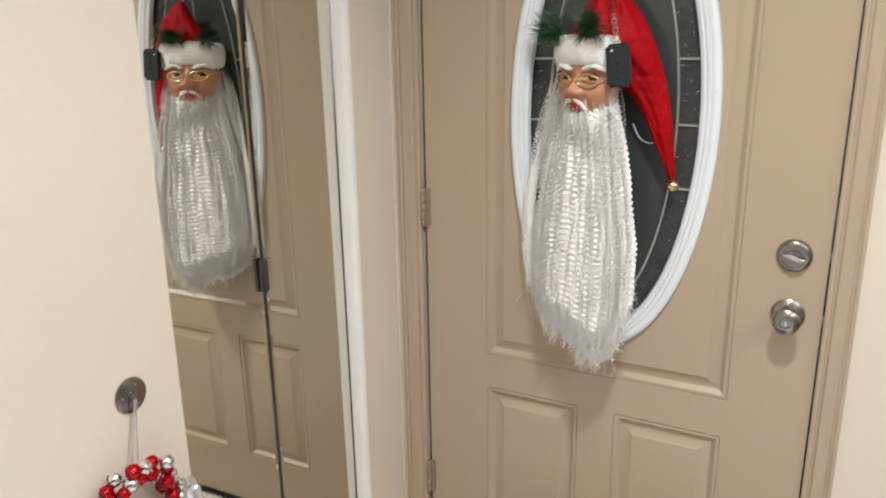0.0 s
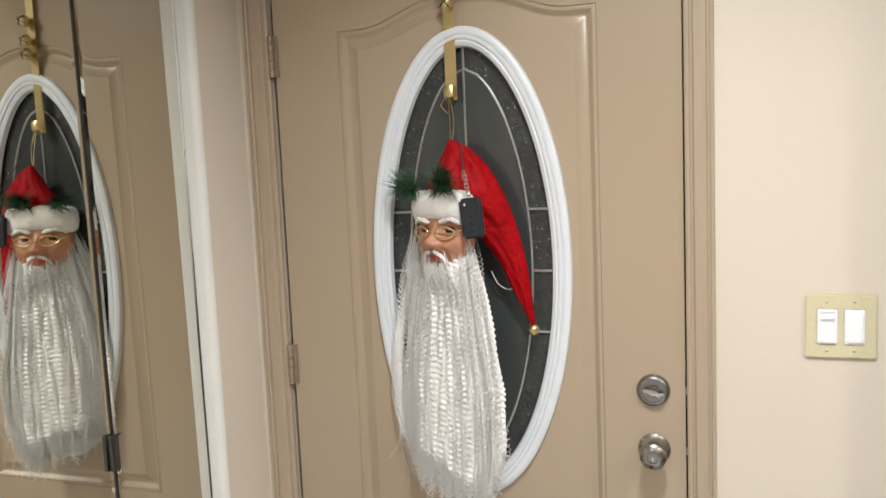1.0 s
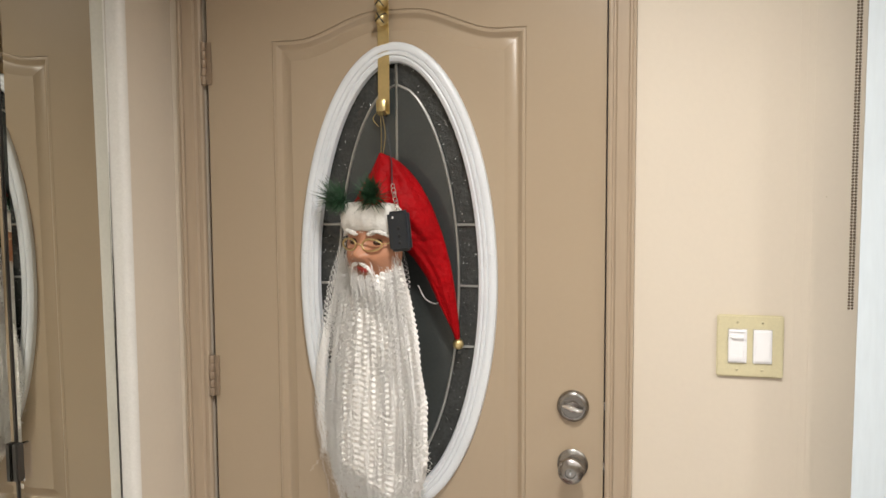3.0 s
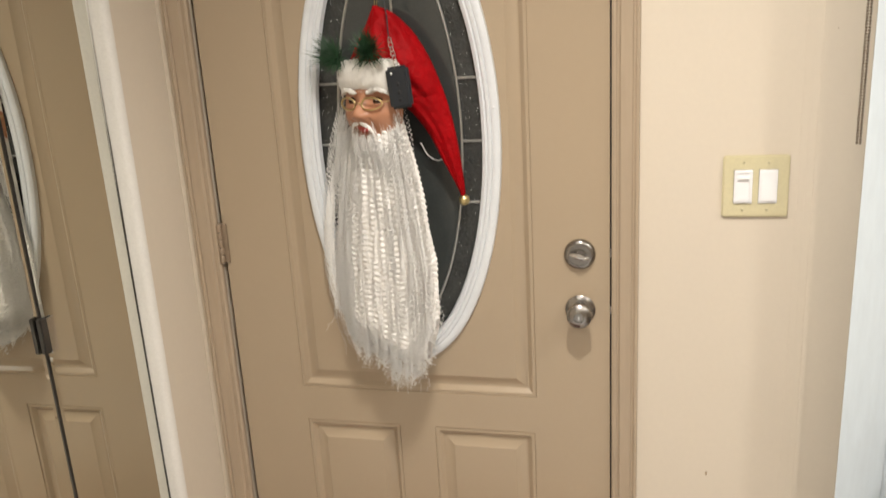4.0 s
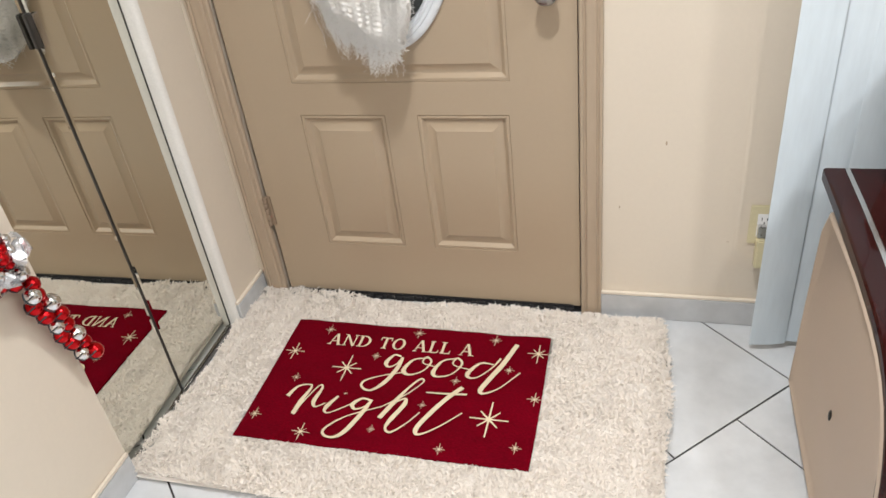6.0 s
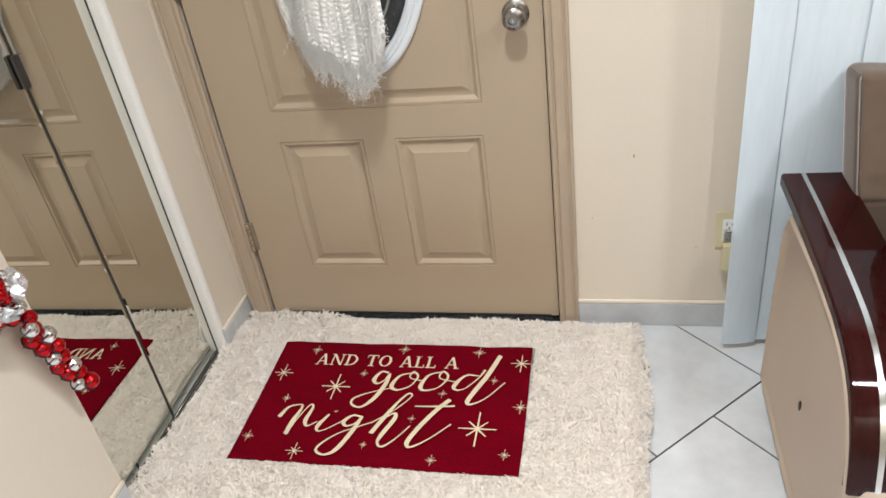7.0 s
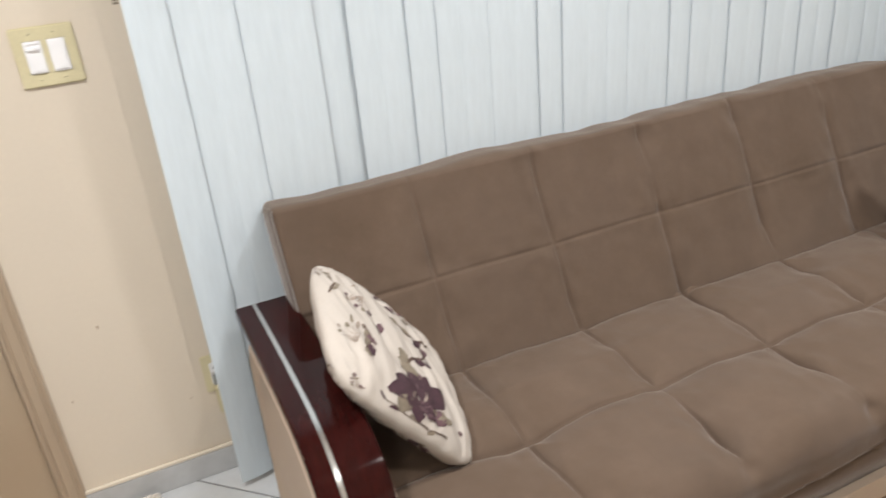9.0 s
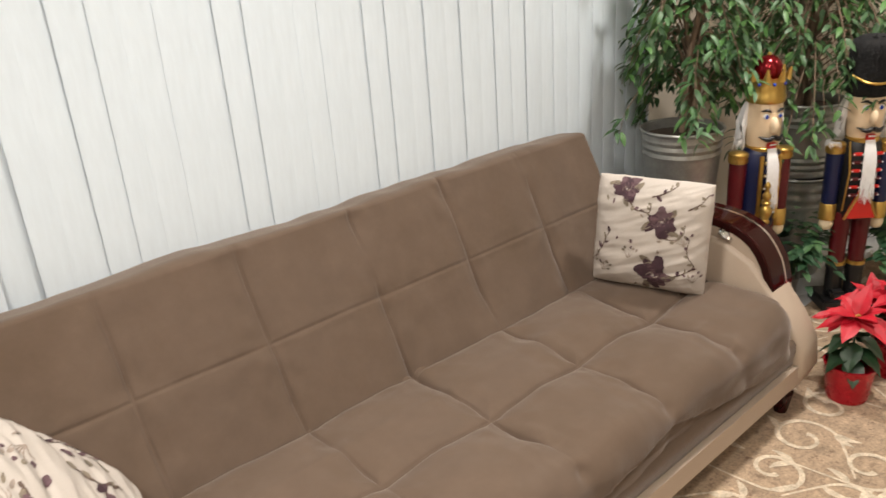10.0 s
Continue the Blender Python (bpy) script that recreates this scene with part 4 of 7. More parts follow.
def hat_head():
    bm = bmesh.new()
    RED, FUR, HAIR, SKIN, LIP, GOLD, EYE, NEED = range(8)
    rng = random.Random(11)
    # hat: one crescent from the peak over the brim to the drooping tip
    rows = [(-0.002, 0.000, 0.004, 0.000), (-0.023, -0.040, 0.040, -0.018), (-0.056, -0.092, 0.078, -0.058), (-0.072, -0.140, 0.110, -0.114), (0.010, -0.182, 0.132, -0.175), (0.056, -0.214, 0.146, -0.225), (0.092, -0.262, 0.156, -0.280), (0.121, -0.325, 0.162, -0.335), (0.148, -0.380, 0.166, -0.385), (0.156, -0.403, 0.166, -0.406)]
    lft = spline([(a, 0, b) for a, b, _, _ in rows], 70)
    rgt = spline([(a, 0, b) for _, _, a, b in rows], 70)
    rings = []
    for i, (a, b) in enumerate(zip(lft, rgt)):
        f = i / 69
        c0, h = (a + b) / 2, (b - a) / 2
        th = 0.006 + (0.52 if f < 0.45 else 0.42) * h.length
        ring = []
        for q in [6.2832 * k / 48 for k in range(48)]:
            fold = 0.10 * math.sin(7 * q + 6 * f + 3 * noise.noise(Vector((f * 6, 0, 1)))) + 0.07 * math.sin(13 * q - 9 * f) + 0.16 * noise.noise(Vector((f * 9, math.cos(q) * 1.6, math.sin(q) * 1.6))) + 0.10 * noise.noise(Vector((f * 26, math.cos(q) * 2.2, math.sin(q) * 2.2 + 4)))
            p = c0 + Vector((0, -0.052 + 0.032 * f, 0)) + h * math.cos(q) * (1 + 0.05 * fold) + Vector((0, th * math.sin(q), 0)) * (1 + fold * min(1, 5 * f))
            p.y = min(p.y, -0.004)
            ring.append(p)
        rings.append(ring)
    loft(bm, rings, RED)
    ball(bm, (0.163, -0.022, -0.414), 0.0125, 14, GOLD)
    # head frame: turned towards the mirror
    F = Matrix.Translation((-0.014, -0.049, -0.135)) @ pose(0, 0, 0, 0, 0, -23)

    def at(x, y, z):
        p = F @ Vector((x, y, z))
        p.y = min(p.y, -0.003)
        return p

    # fleece brim
    rings = []
    for k in range(72):
        a = 6.2832 * k / 72
        arch = -0.010 * abs(math.cos(a)) ** 2
        ring = []
        for b in [6.2832 * j / 20 for j in range(20)]:
            o = 0.015 * math.cos(b) + 0.0035 * noise.noise(Vector((math.cos(a) * 4, math.sin(a) * 4, b * 0.8))) + 0.0012 * noise.noise(Vector((math.cos(a) * 30, math.sin(a) * 30, b * 5)))
            ring.append(at((0.078 + o) * math.cos(a), -(0.036 + o) * math.sin(a), arch + 0.033 * math.sin(b) * (1 + 0.05 * math.sin(3 * a))))
        rings.append(ring)
    loft(bm, rings + rings[:1], FUR, caps=False)
    for _ in range(500):
        a, z = rng.uniform(0, 6.2832), rng.uniform(-0.036, 0.034)
        o = 0.015 * math.sqrt(max(0, 1 - (z / 0.036) ** 2))
        c = at((0.078 + o) * math.cos(a), -(0.036 + o) * math.sin(a), z - 0.010 * math.cos(a) ** 2)
        d = (F.to_3x3() @ Vector((math.cos(a), -math.sin(a), z * 14 + rng.gauss(0, 0.4)))).normalized() * rng.uniform(0.002, 0.005)
        w = Vector((rng.gauss(0, 1), 0, rng.gauss(0, 1))).normalized() * 0.0005
        bm.faces.new([bm.verts.new(p) for p in (c - w, c + w, c + d)]).material_index = FUR

    # face: one modelled surface
    def bump(x, z, cx, cz, sx, sz, h):
        return h * math.exp(-((x - cx) / sx) ** 2 - ((z - cz) / sz) ** 2)

    def relief(x, z):
        y = 0.041 * math.sqrt(max(0.0, 1 - (x / 0.078) ** 2 - ((z + 0.070) / 0.092) ** 2))
        y += bump(x, z, 0, -0.081, 0.019, 0.016, 0.024) + bump(x, z, 0, -0.064, 0.009, 0.018, 0.009) + bump(x, z, 0, -0.098, 0.034, 0.016, 0.006)
        for s in (-1, 1):
            y += bump(x, z, s * 0.0145, -0.085, 0.008, 0.008, 0.010) + bump(x, z, s * 0.042, -0.085, 0.021, 0.020, 0.010)
            y += bump(x, z, s * 0.032, -0.036, 0.018, 0.007, 0.005) - bump(x, z, s * 0.034, -0.054, 0.014, 0.009, 0.009)
            y -= bump(x, z, s * (0.020 + 0.30 * max(0, -0.085 - z)), -0.096, 0.004, 0.012, 0.005)
            y += bump(x, z, s * 0.034, -0.050, 0.011, 0.0025, 0.003) + bump(x, z, s * 0.034, -0.0605, 0.011, 0.0025, 0.003)
            y -= bump(x, z, s * 0.060, -0.056, 0.005, 0.010, 0.002)
        return y + 0.0008 * noise.noise(Vector((x * 90, z * 90, 4)))

    N = 64
    g = []
    for j in range(N + 1):
        row = []
        for i in range(N + 1):
            u, v = 2 * i / N - 1, 2 * j / N - 1
            du, dv = u * math.sqrt(1 - v * v / 2), v * math.sqrt(1 - u * u / 2)
            x, z = 0.0779 * du, -0.070 + 0.0919 * dv
            row.append(bm.verts.new(at(x, -relief(x, z), z)))
        g.append(row)
    faces(bm, [(g[j][i], g[j][i + 1], g[j + 1][i + 1], g[j + 1][i]) for j in range(N) for i in range(N)], SKIN)
    for s in (-1, 1):
        ball(bm, at(s * 0.034, -relief(s * 0.034, -0.055) - 0.0005, -0.0552), (0.0122, 0.0098, 0.0086), 16, EYE)
        # a white speck paints the catchlight on the eye
        ball(bm, at(s * 0.036, -relief(s * 0.034, -0.055) - 0.0096, -0.0530), (0.0011, 0.0008, 0.0011), 6, FUR)
        # brows: combed fibres over a soft core
        for k in range(34):
            f = rng.random()
            x0 = 0.012 + 0.046 * f
            z0 = -0.0385 + 0.009 * math.sin(3.0 * f) - 0.003 * f + rng.uniform(-0.003, 0.003)
            y0 = -relief(s * x0, -0.038) - 0.003
            pts = [at(s * (x0 + 0.016 * q), y0 - 0.005 * math.sin(3.14 * q) + 0.004 * q, z0 + 0.001 * q - 0.008 * q * q * f + rng.gauss(0, 0.0006)) for q in (0, 0.33, 0.66, 1)]
            tube(bm, pts, [0.0014, 0.0024, 0.0022, 0.0006], 5, FUR)
        # wire spectacles, low on the nose
        rim = [at(s * (0.033 + 0.0235 * math.cos(q) + 0.002 * math.sin(q)), -0.0535 + 0.010 * (0.5 + 0.5 * math.cos(q)) ** 2, -0.060 + 0.0125 * math.sin(q) * (1 - 0.15 * math.cos(q))) for q in [6.2832 * j / 30 for j in range(31)]]
        tube(bm, rim, 0.0020, 6, GOLD)
        tube(bm, [at(s * 0.0565, -0.043, -0.058), at(s * 0.074, -0.016, -0.052), at(s * 0.080, 0.0, -0.050)], 0.0012, 6, GOLD)
    tube(bm, [at(-0.0095, -0.054, -0.060), at(0, -0.0575, -0.057), at(0.0095, -0.054, -0.060)], 0.0013, 6, GOLD)
    # mouth: two lips
    for z, r in ((-0.1115, 0.0030), (-0.1170, 0.0042)):
        tube(bm, [at(x, -relief(x, z) - 0.0025 + 0.05 * abs(x), z + (0.0018 if r < 0.0035 else 0.004) * abs(x) / 0.02) for x in (-0.021, -0.014, -0.006, 0, 0.006, 0.014, 0.021)], [0.0008, r * 0.8, r, r * 0.9, r, r * 0.8, 0.0008], 8, LIP)
    # curled moustache, parted over the mouth
    for s in (-1, 1):
        for k in range(10):
            f = k / 9
            pts = spline([at(s * 0.003, -0.058 + 0.004 * f, -0.098 - 0.004 * f), at(s * (0.013 + 0.002 * f), -0.058 + 0.003 * f, -0.099 - 0.007 * f), at(s * (0.022 + 0.003 * f), -0.052, -0.104 - 0.008 * f), at(s * (0.026 + 0.005 * f), -0.046, -0.113 - 0.010 * f)], 16)
            pts = [p + Vector((0, -0.0016 * math.sin(j * 1.9 + k), 0.0015 * math.sin(j * 1.9 + k * 0.7))) for j, p in enumerate(pts)]
            tube(bm, pts, [0.0005 + 0.0009 * math.sin(math.pi * (0.1 + 0.8 * j / 15)) for j in range(16)], 4, HAIR)

    # beard: crimped locks of many fine strands, wide and shallow, in the head's frame
    def half(s):
        return 0.076 + 0.050 * min(1.0, s / 0.30) ** 0.8 + 0.016 * min(1.0, s / 0.62)

    def ends(u):
        k = [(-1.0, -0.670), (-0.80, -0.742), (-0.40, -0.768), (-0.10, -0.766), (0.10, -0.790), (0.45, -0.810), (0.70, -0.795), (0.88, -0.735), (1.0, -0.690)]
        for (a, za), (b, zb) in zip(k, k[1:]):
            if u <= b:
                return za + (zb - za) * (u - a) / (b - a)
        return k[-1][1]

    nr = np.random.default_rng(7)
    M = 230
    s = np.linspace(0, 1, M)
    all_p, all_r = [], []

    def lock(u, depth, count, wide, period, amp, thick, stray):
        side = abs(u)
        z0 = -0.135 + (-0.122 + 0.052 * side ** 2.0 if side > 0.22 else -0.128)
        z1 = ends(max(-1, min(1, u))) + nr.uniform(-0.030, 0.018)
        ph, drift, ln = nr.uniform(0, 6.28), nr.normal(0, 0.006), z0 - z1
        slow = 1.4 * np.sin(5 * s + nr.uniform(0, 6))
        sway = drift * np.sin(3.1416 * s) + 0.006 * np.sin(6 * s + ph)
        for _ in range(count):
            e = np.clip((s - 0.70) / 0.30, 0, 1)
            jit = nr.normal(0, wide, 2)
            q = 6.2832 * s * ln / period + ph + nr.normal(0, 0.22) + slow
            a = amp * nr.uniform(0.7, 1.25) * np.clip(s * 12, 0.2, 1)
            wob = stray * (0.25 + 1.4 * e) * (np.sin(9 * s + nr.uniform(0, 6)) + 0.7 * np.sin(23 * s + nr.uniform(0, 6)) + 0.5 * np.sin(51 * s + nr.uniform(0, 6)) * e)
            wob2 = stray * (0.25 + 1.2 * e) * (np.sin(8 * s + nr.uniform(0, 6)) + 0.6 * np.sin(27 * s + nr.uniform(0, 6)))
            w = np.array([half(v) for v in s * ln])
            x = u * w * (1 - 0.10 * e ** 2) + sway + jit[0] * (0.5 + s) + a * np.sin(q) + wob
            ydep = -(0.030 + 0.021 * s) * np.sqrt(np.clip(1 - 0.75 * (u * 0.98) ** 2, 0, 1)) + depth * 0.008 + jit[1] + 0.7 * a * np.cos(q) + wob2
            if side < 0.5:
                ydep -= 0.016 * np.exp(-(s / 0.10) ** 2)
            z = z0 - ln * s + nr.normal(0, 0.006)
            all_p.append(np.stack((x, ydep, z), 1))
            all_r.append(thick * nr.uniform(0.7, 1.2) * (1 - 0.55 * e) * np.clip(s * 9, 0.3, 1))

    for i in range(34):
        lock(-1 + 2 * (i + nr.uniform(-0.35, 0.35)) / 33, nr.uniform(-0.1, 0.5), 5, 0.0030, nr.uniform(0.0112, 0.0132), 0.0030, 0.0014, 0.0018)
    for i in range(90):
        lock(nr.uniform(-1.05, 1.05), nr.uniform(-0.35, 0.5), 1, 0.006, nr.uniform(0.009, 0.013), 0.0032, 0.0008, 0.008)
    for i in range(5):
        lock(-1.10 - 0.03 * i, 0.3, 4, 0.004, 0.011, 0.0028, 0.0010, 0.006)
    # soft core: crimped in broad bands, frayed along its lower edge
    core = []
    for j in range(300):
        t = j / 299
        ring = []
        for k in range(200):
            a = 6.2832 * k / 200
            u = math.cos(a)
            z = -0.235 + (ends(u) + 0.030 + 0.235) * t
            w = 0.97 * half(-0.235 - z) * (0.88 + 0.12 * min(1, t * 4))
            tuck = math.sqrt(max(0.02, 1 - max(0, t - 0.9) * 9))
            band = 17 * a + 1.6 * noise.noise(Vector((a * 3, z * 5, 1)))
            ph = 7 * noise.noise(Vector((math.floor(band / 3.1416) * 1.7, 3, 5)))
            d = 0.0032 * abs(math.sin(band)) + 0.0019 * abs(math.sin(band)) * math.sin(6.2832 * z / 0.0125 + ph + 1.8 * noise.noise(Vector((a * 7, z * 30, 2)))) + 0.004 * noise.noise(Vector((a * 8, z * 14, 7)))
            ring.append(F.to_3x3() @ Vector(((w + d) * u, -((0.028 + 0.022 * t) * tuck + d) * math.sin(a), 0)) + Vector((F[0][3], F[1][3], z)))
        for p in ring:
            p.y = min(p.y, -0.012)
        core.append(ring)
    loft(bm, core, HAIR)
    P, R = np.array(all_p), np.array(all_r)
    fm = np.array(F)
    zz = P[:, :, 2].copy()
    P = P @ fm[:3, :3].T + np.array([fm[0, 3], fm[1, 3], 0])
    P[:, :, 2] = zz
    P[:, :, 1] = np.minimum(P[:, :, 1], -0.020 + 0.006 * np.sin(P[:, :, 0] * 90))
    me = strand_mesh(P, R)
    first = len(bm.faces)
    bm.from_mesh(me)
    bm.faces.ensure_lookup_table()
    for f in bm.faces[first:]:
        f.material_index = HAIR
    bpy.data.meshes.remove(me)
    # fluffy ends
    for i in range(1500):
        u, ph = rng.uniform(-1, 1), rng.uniform(0, 6.28)
        z0 = ends(u) + 0.012 + 0.10 * rng.random() ** 2
        c = F @ Vector((0.136 * u, -0.034 * math.sqrt(1 - 0.7 * u * u) + rng.uniform(-0.006, 0.020), 0))
        ln, a = rng.uniform(0.008, 0.024), rng.gauss(0, 1.1)
        y0 = min(c.y, -0.022)
        tube(bm, [(c.x + ln * t * math.sin(a) + 0.003 * math.sin(7 * t + ph), y0 + 0.003 * math.cos(8 * t + ph), z0 - ln * t * math.cos(a)) for t in [j / 6 for j in range(7)]], 0.0006, 3, HAIR)
    # evergreen sprigs on the brim
    for cx, cy, cz, nn, lean_x in ((-0.058, -0.046, 0.036, 330, -0.45), (0.028, -0.046, 0.044, 420, 0.2)):
        for k in range(nn):
            a, b = rng.uniform(0, 6.28), rng.uniform(-0.8, 1.2)
            d = F.to_3x3() @ Vector((math.cos(a) * math.cos(b) + lean_x, -abs(math.sin(a)) * 0.6 * math.cos(b), math.sin(b) + 0.15))
            ln = rng.uniform(0.026, 0.058)
            c = at(cx + rng.gauss(0, 0.007), cy, cz + rng.gauss(0, 0.005))
            w = d.orthogonal().normalized() * 0.0009
            mid = c + d * ln * 0.55 + Vector((0, 0, -0.003))
            v = [bm.verts.new(p) for p in (c - w, c + w, mid + w, mid - w, c + d * ln + Vector((0, 0, -0.006)))]
            faces(bm, [v[:4], (v[3], v[2], v[4])], NEED)
    return solid("bearded_head_ornament", bm, [M_RED, M_FUR, M_HAIR, M_SKIN, M_LIP, M_GOLD, M_EYE, M_NEEDLE], "hanging bearded head ornament, red hat, long white crimped beard", "ornament", m=pose(0.443, 0, 1.598), angle=180)


hat_head()
bm = bmesh.new()
for pts in ([(0.436, -0.030, 1.690), (0.441, -0.040, 1.640), (0.442, -0.045, 1.597)], [(0.440, -0.034, 1.690), (0.450, -0.040, 1.640), (0.446, -0.045, 1.595)], [(0.433, -0.034, 1.690), (0.426, -0.050, 1.672), (0.438, -0.046, 1.655)]):
    tube(bm, spline(pts, 10), 0.0009, 5)
solid("hanging_thread", bm, M_GOLD, "thin gold thread holding the ornament", "thread")
bm = bmesh.new()
tube(bm, spline([(0.560, -0.012, 1.330), (0.572, -0.012, 1.295), (0.556, -0.012, 1.270), (0.530, -0.014, 1.280), (0.515, -0.018, 1.310)], 18), 0.0011, 5)
solid("thread_loop", bm, M_WHITE, "pale thread loop hanging behind the ornament", "thread")


def fob():
    t = thing("remote_fob", pose(0.506, -0.120, 1.434, 0, -6, -14), "small black remote fob on a cord and chain", "remote control")
    bm = bmesh.new()
    box(bm, (-0.0265, -0.007, -0.042), (0.0265, 0.007, 0.042), 0.006, 0, 3)
    part("case", bm, M_BLACKP, t)
    for z in (0.006, -0.010, -0.024):
        bm = bmesh.new()
        ball(bm, (0.002, -0.007, z), (0.004, 0.0018, 0.004), 10)
        part("button", bm, M_RUBBER, t)
    bm = bmesh.new()
    ball(bm, (-0.010, -0.007, 0.029), (0.0025, 0.0012, 0.0025), 8)
    part("indicator", bm, M_WHITE, t)
    bm = bmesh.new()
    for k in range(7):
        q = [(0.004 * math.cos(a) * (1 if k % 2 else 0.4) - 0.001 * k, 0.004 * math.cos(a) * (0.4 if k % 2 else 1), 0.042 + 0.0085 * k + 0.006 * math.sin(a)) for a in [6.2832 * j / 10 for j in range(11)]]
        tube(bm, q, 0.0011, 4)
    part("chain", bm, M_CHROME, t)
    bm = bmesh.new()
    tube(bm, spline([(-0.007, 0.0, 0.100), (-0.022, 0.030, 0.150), (-0.040, 0.055, 0.215), (-0.056, 0.072, 0.255)], 14), 0.0013, 5)
    part("cord", bm, M_BLACKP, t)


fob()


# Bell wreath on the closet wall.
M_REDBALL = mat("red_metallic_bauble", (0.50, 0.006, 0.010), 0.12, 0.85, var=0.05, bump=0)
M_SILVER = mat("silver_bauble", (0.75, 0.75, 0.76), 0.10, 1.0, var=0.05, bump=0)
M_TINSEL = mat("silver_ribbon", (0.66, 0.67, 0.69), 0.16, 0.75, var=0.1, bump=0.6, bscale=120)


def wreath():
    t = thing("bell_wreath", pose(LEFT, -0.862, 0.925), "small red and silver jingle-bell wreath on a metal wall hook", "wreath")
    bm = bmesh.new()
    m = pose(0, 0.004, 0, 0, 90, 0)
    lathe(bm, [(0.031, 0.0006), (0.031, 0.003), (0.029, 0.004), (0.008, 0.0045), (0.007, 0.010), (0, 0.010)], 36, m)
    for a in (0.5, 2.6, 4.7):
        ball(bm, m @ Vector((0.018 * math.cos(a), 0.018 * math.sin(a), 0.0045)), 0.0028, 8)
    part("hook_plate", bm, M_STEEL, t, "brushed round metal plate")
    bm = bmesh.new()
    for s in (-0.006, 0.006):
        tube(bm, [(0.012, 0.004 + s * 0.2, -0.004), (0.020, -0.020 + s, -0.110)], 0.0016, 5)
    part("cord", bm, M_TINSEL, t)
    rng = random.Random(2)
    c = Vector((0.030, -0.032, -0.186))
    for i in range(22):
        a = 6.2832 * i / 22
        for lay in range(2):
            r = (0.058, 0.078)[lay] + rng.uniform(-0.004, 0.004)
            p = c + Vector((rng.uniform(-0.008, 0.018), r * math.sin(a + 0.14 * lay), r * math.cos(a + 0.14 * lay)))
            bm = bmesh.new()
            red = (i + lay) % 3 != 0 if i % 2 else (i + lay) % 2 == 0
            bell(bm, p, rng.uniform(0.0105, 0.0145))
            part("jingle_bell", bm, [M_REDBALL if red else M_SILVER, M_BLACKP], t)
    a, b = Vector((0.040, 0.038, -0.262)), Vector((0.035, 0.112, -0.522))
    for i in range(17):
        f = i / 16
        p = a + (b - a) * f + Vector((rng.uniform(-0.010, 0.012), (-0.011 if i % 2 else 0.011) + rng.uniform(-0.003, 0.003), rng.uniform(-0.003, 0.003)))
        bm = bmesh.new()
        bell(bm, p, rng.uniform(0.0160, 0.0195))
        part("jingle_bell", bm, [M_REDBALL if i % 3 else M_SILVER, M_BLACKP], t)
    for k in range(6):
        bm = bmesh.new()
        g = []
        a0 = rng.uniform(-0.4, 0.8) + (0 if k % 2 else 2.4)
        for j in range(16):
            u = j / 15
            rr = 0.010 + 0.052 * math.sin(math.pi * u) + 0.006 * math.sin(17 * u + k)
            q = Vector((0.045 + 0.020 * math.sin(5 * u + k), 0.014 + 0.006 * k + rr * math.cos(a0 + 1.3 * u), -0.214 - 0.010 * k + rr * math.sin(a0 + 1.3 * u)))
            g.append([q + Vector((0.009 * s + 0.003 * math.sin(23 * u), 0.005 * s * math.sin(9 * u), 0.008 * s * math.cos(7 * u + k))) for s in (-1, 1)])
        vs = [[bm.verts.new(p) for p in r] for r in g]
        faces(bm, [(vs[i][0], vs[i][1], vs[i + 1][1], vs[i + 1][0]) for i in range(15)])
        part("ribbon_loop", bm, M_TINSEL, t, "crinkled silver ribbon")


wreath()


# ---- vertical blinds ----
def blinds():
    t = thing("vertical_blind", pose(1.365, -0.085, 0), "closed pale blue-white vertical vinyl blinds down to the floor", "blinds")
    bm = bmesh.new()
    box(bm, (-0.02, -0.025, 2.27), (2.92, 0.03, 2.32), 0.004)
    part("head_rail", bm, M_WHITE, t)
    bm = bmesh.new()
    n, h = 10, 2.25
    prof = [(0.0445 * (2 * i / n - 1), -0.0032 * (1 - (2 * i / n - 1) ** 2)) for i in range(n + 1)]
    ring = [(x, y, 0.0) for x, y in prof] + [(x, y + 0.0011, 0.0) for x, y in prof[::-1]]
    loft(bm, [[(x, y, z) for x, y, _ in ring] for z in (0.0, 0.75, 1.5, h)])
    me = finish("vane", bm, M_BLIND, 30)
    rng = random.Random(8)
    x, i = 0.042, 0
    while x < 2.88:
        v = new("vane", me)
        v.parent = t
        turn = 2.7 + max(-1.0, min(1.0, rng.gauss(0, 0.35)))
        gap = 0.0815 if i in (1, 2, 3) else 0.0745
        dy = rng.gauss(0, 0.0004)
        if i == 0:
            turn, dy = 10, -0.020
        if i == 4:
            gap = 0.082
        if i == 5:
            turn, dy, gap = -2, 0.016, 0.086
        v.matrix_basis = pose(x, dy, 0.02, rng.gauss(0, 0.12), rng.gauss(0, 0.12), turn)
        x += gap
        i += 1
    bm = bmesh.new()
    for dx in (0.001, 0.0065):
        for k in range(173):
            ball(bm, (-0.010 + dx, -0.012, 2.26 - k * 0.0056), 0.0026, 6)
    part("bead_chain", bm, M_BRONZE, t, "beaded pull chain", kind="stuff")


blinds()


# ---- sofa ----
SX0, SX1 = 1.562, 3.660      # ends of the cushions
SEAMS = [1.914 + 0.346 * k - (SX0 + SX1) / 2 for k in range(5)]
MIDX = (SX0 + SX1) / 2


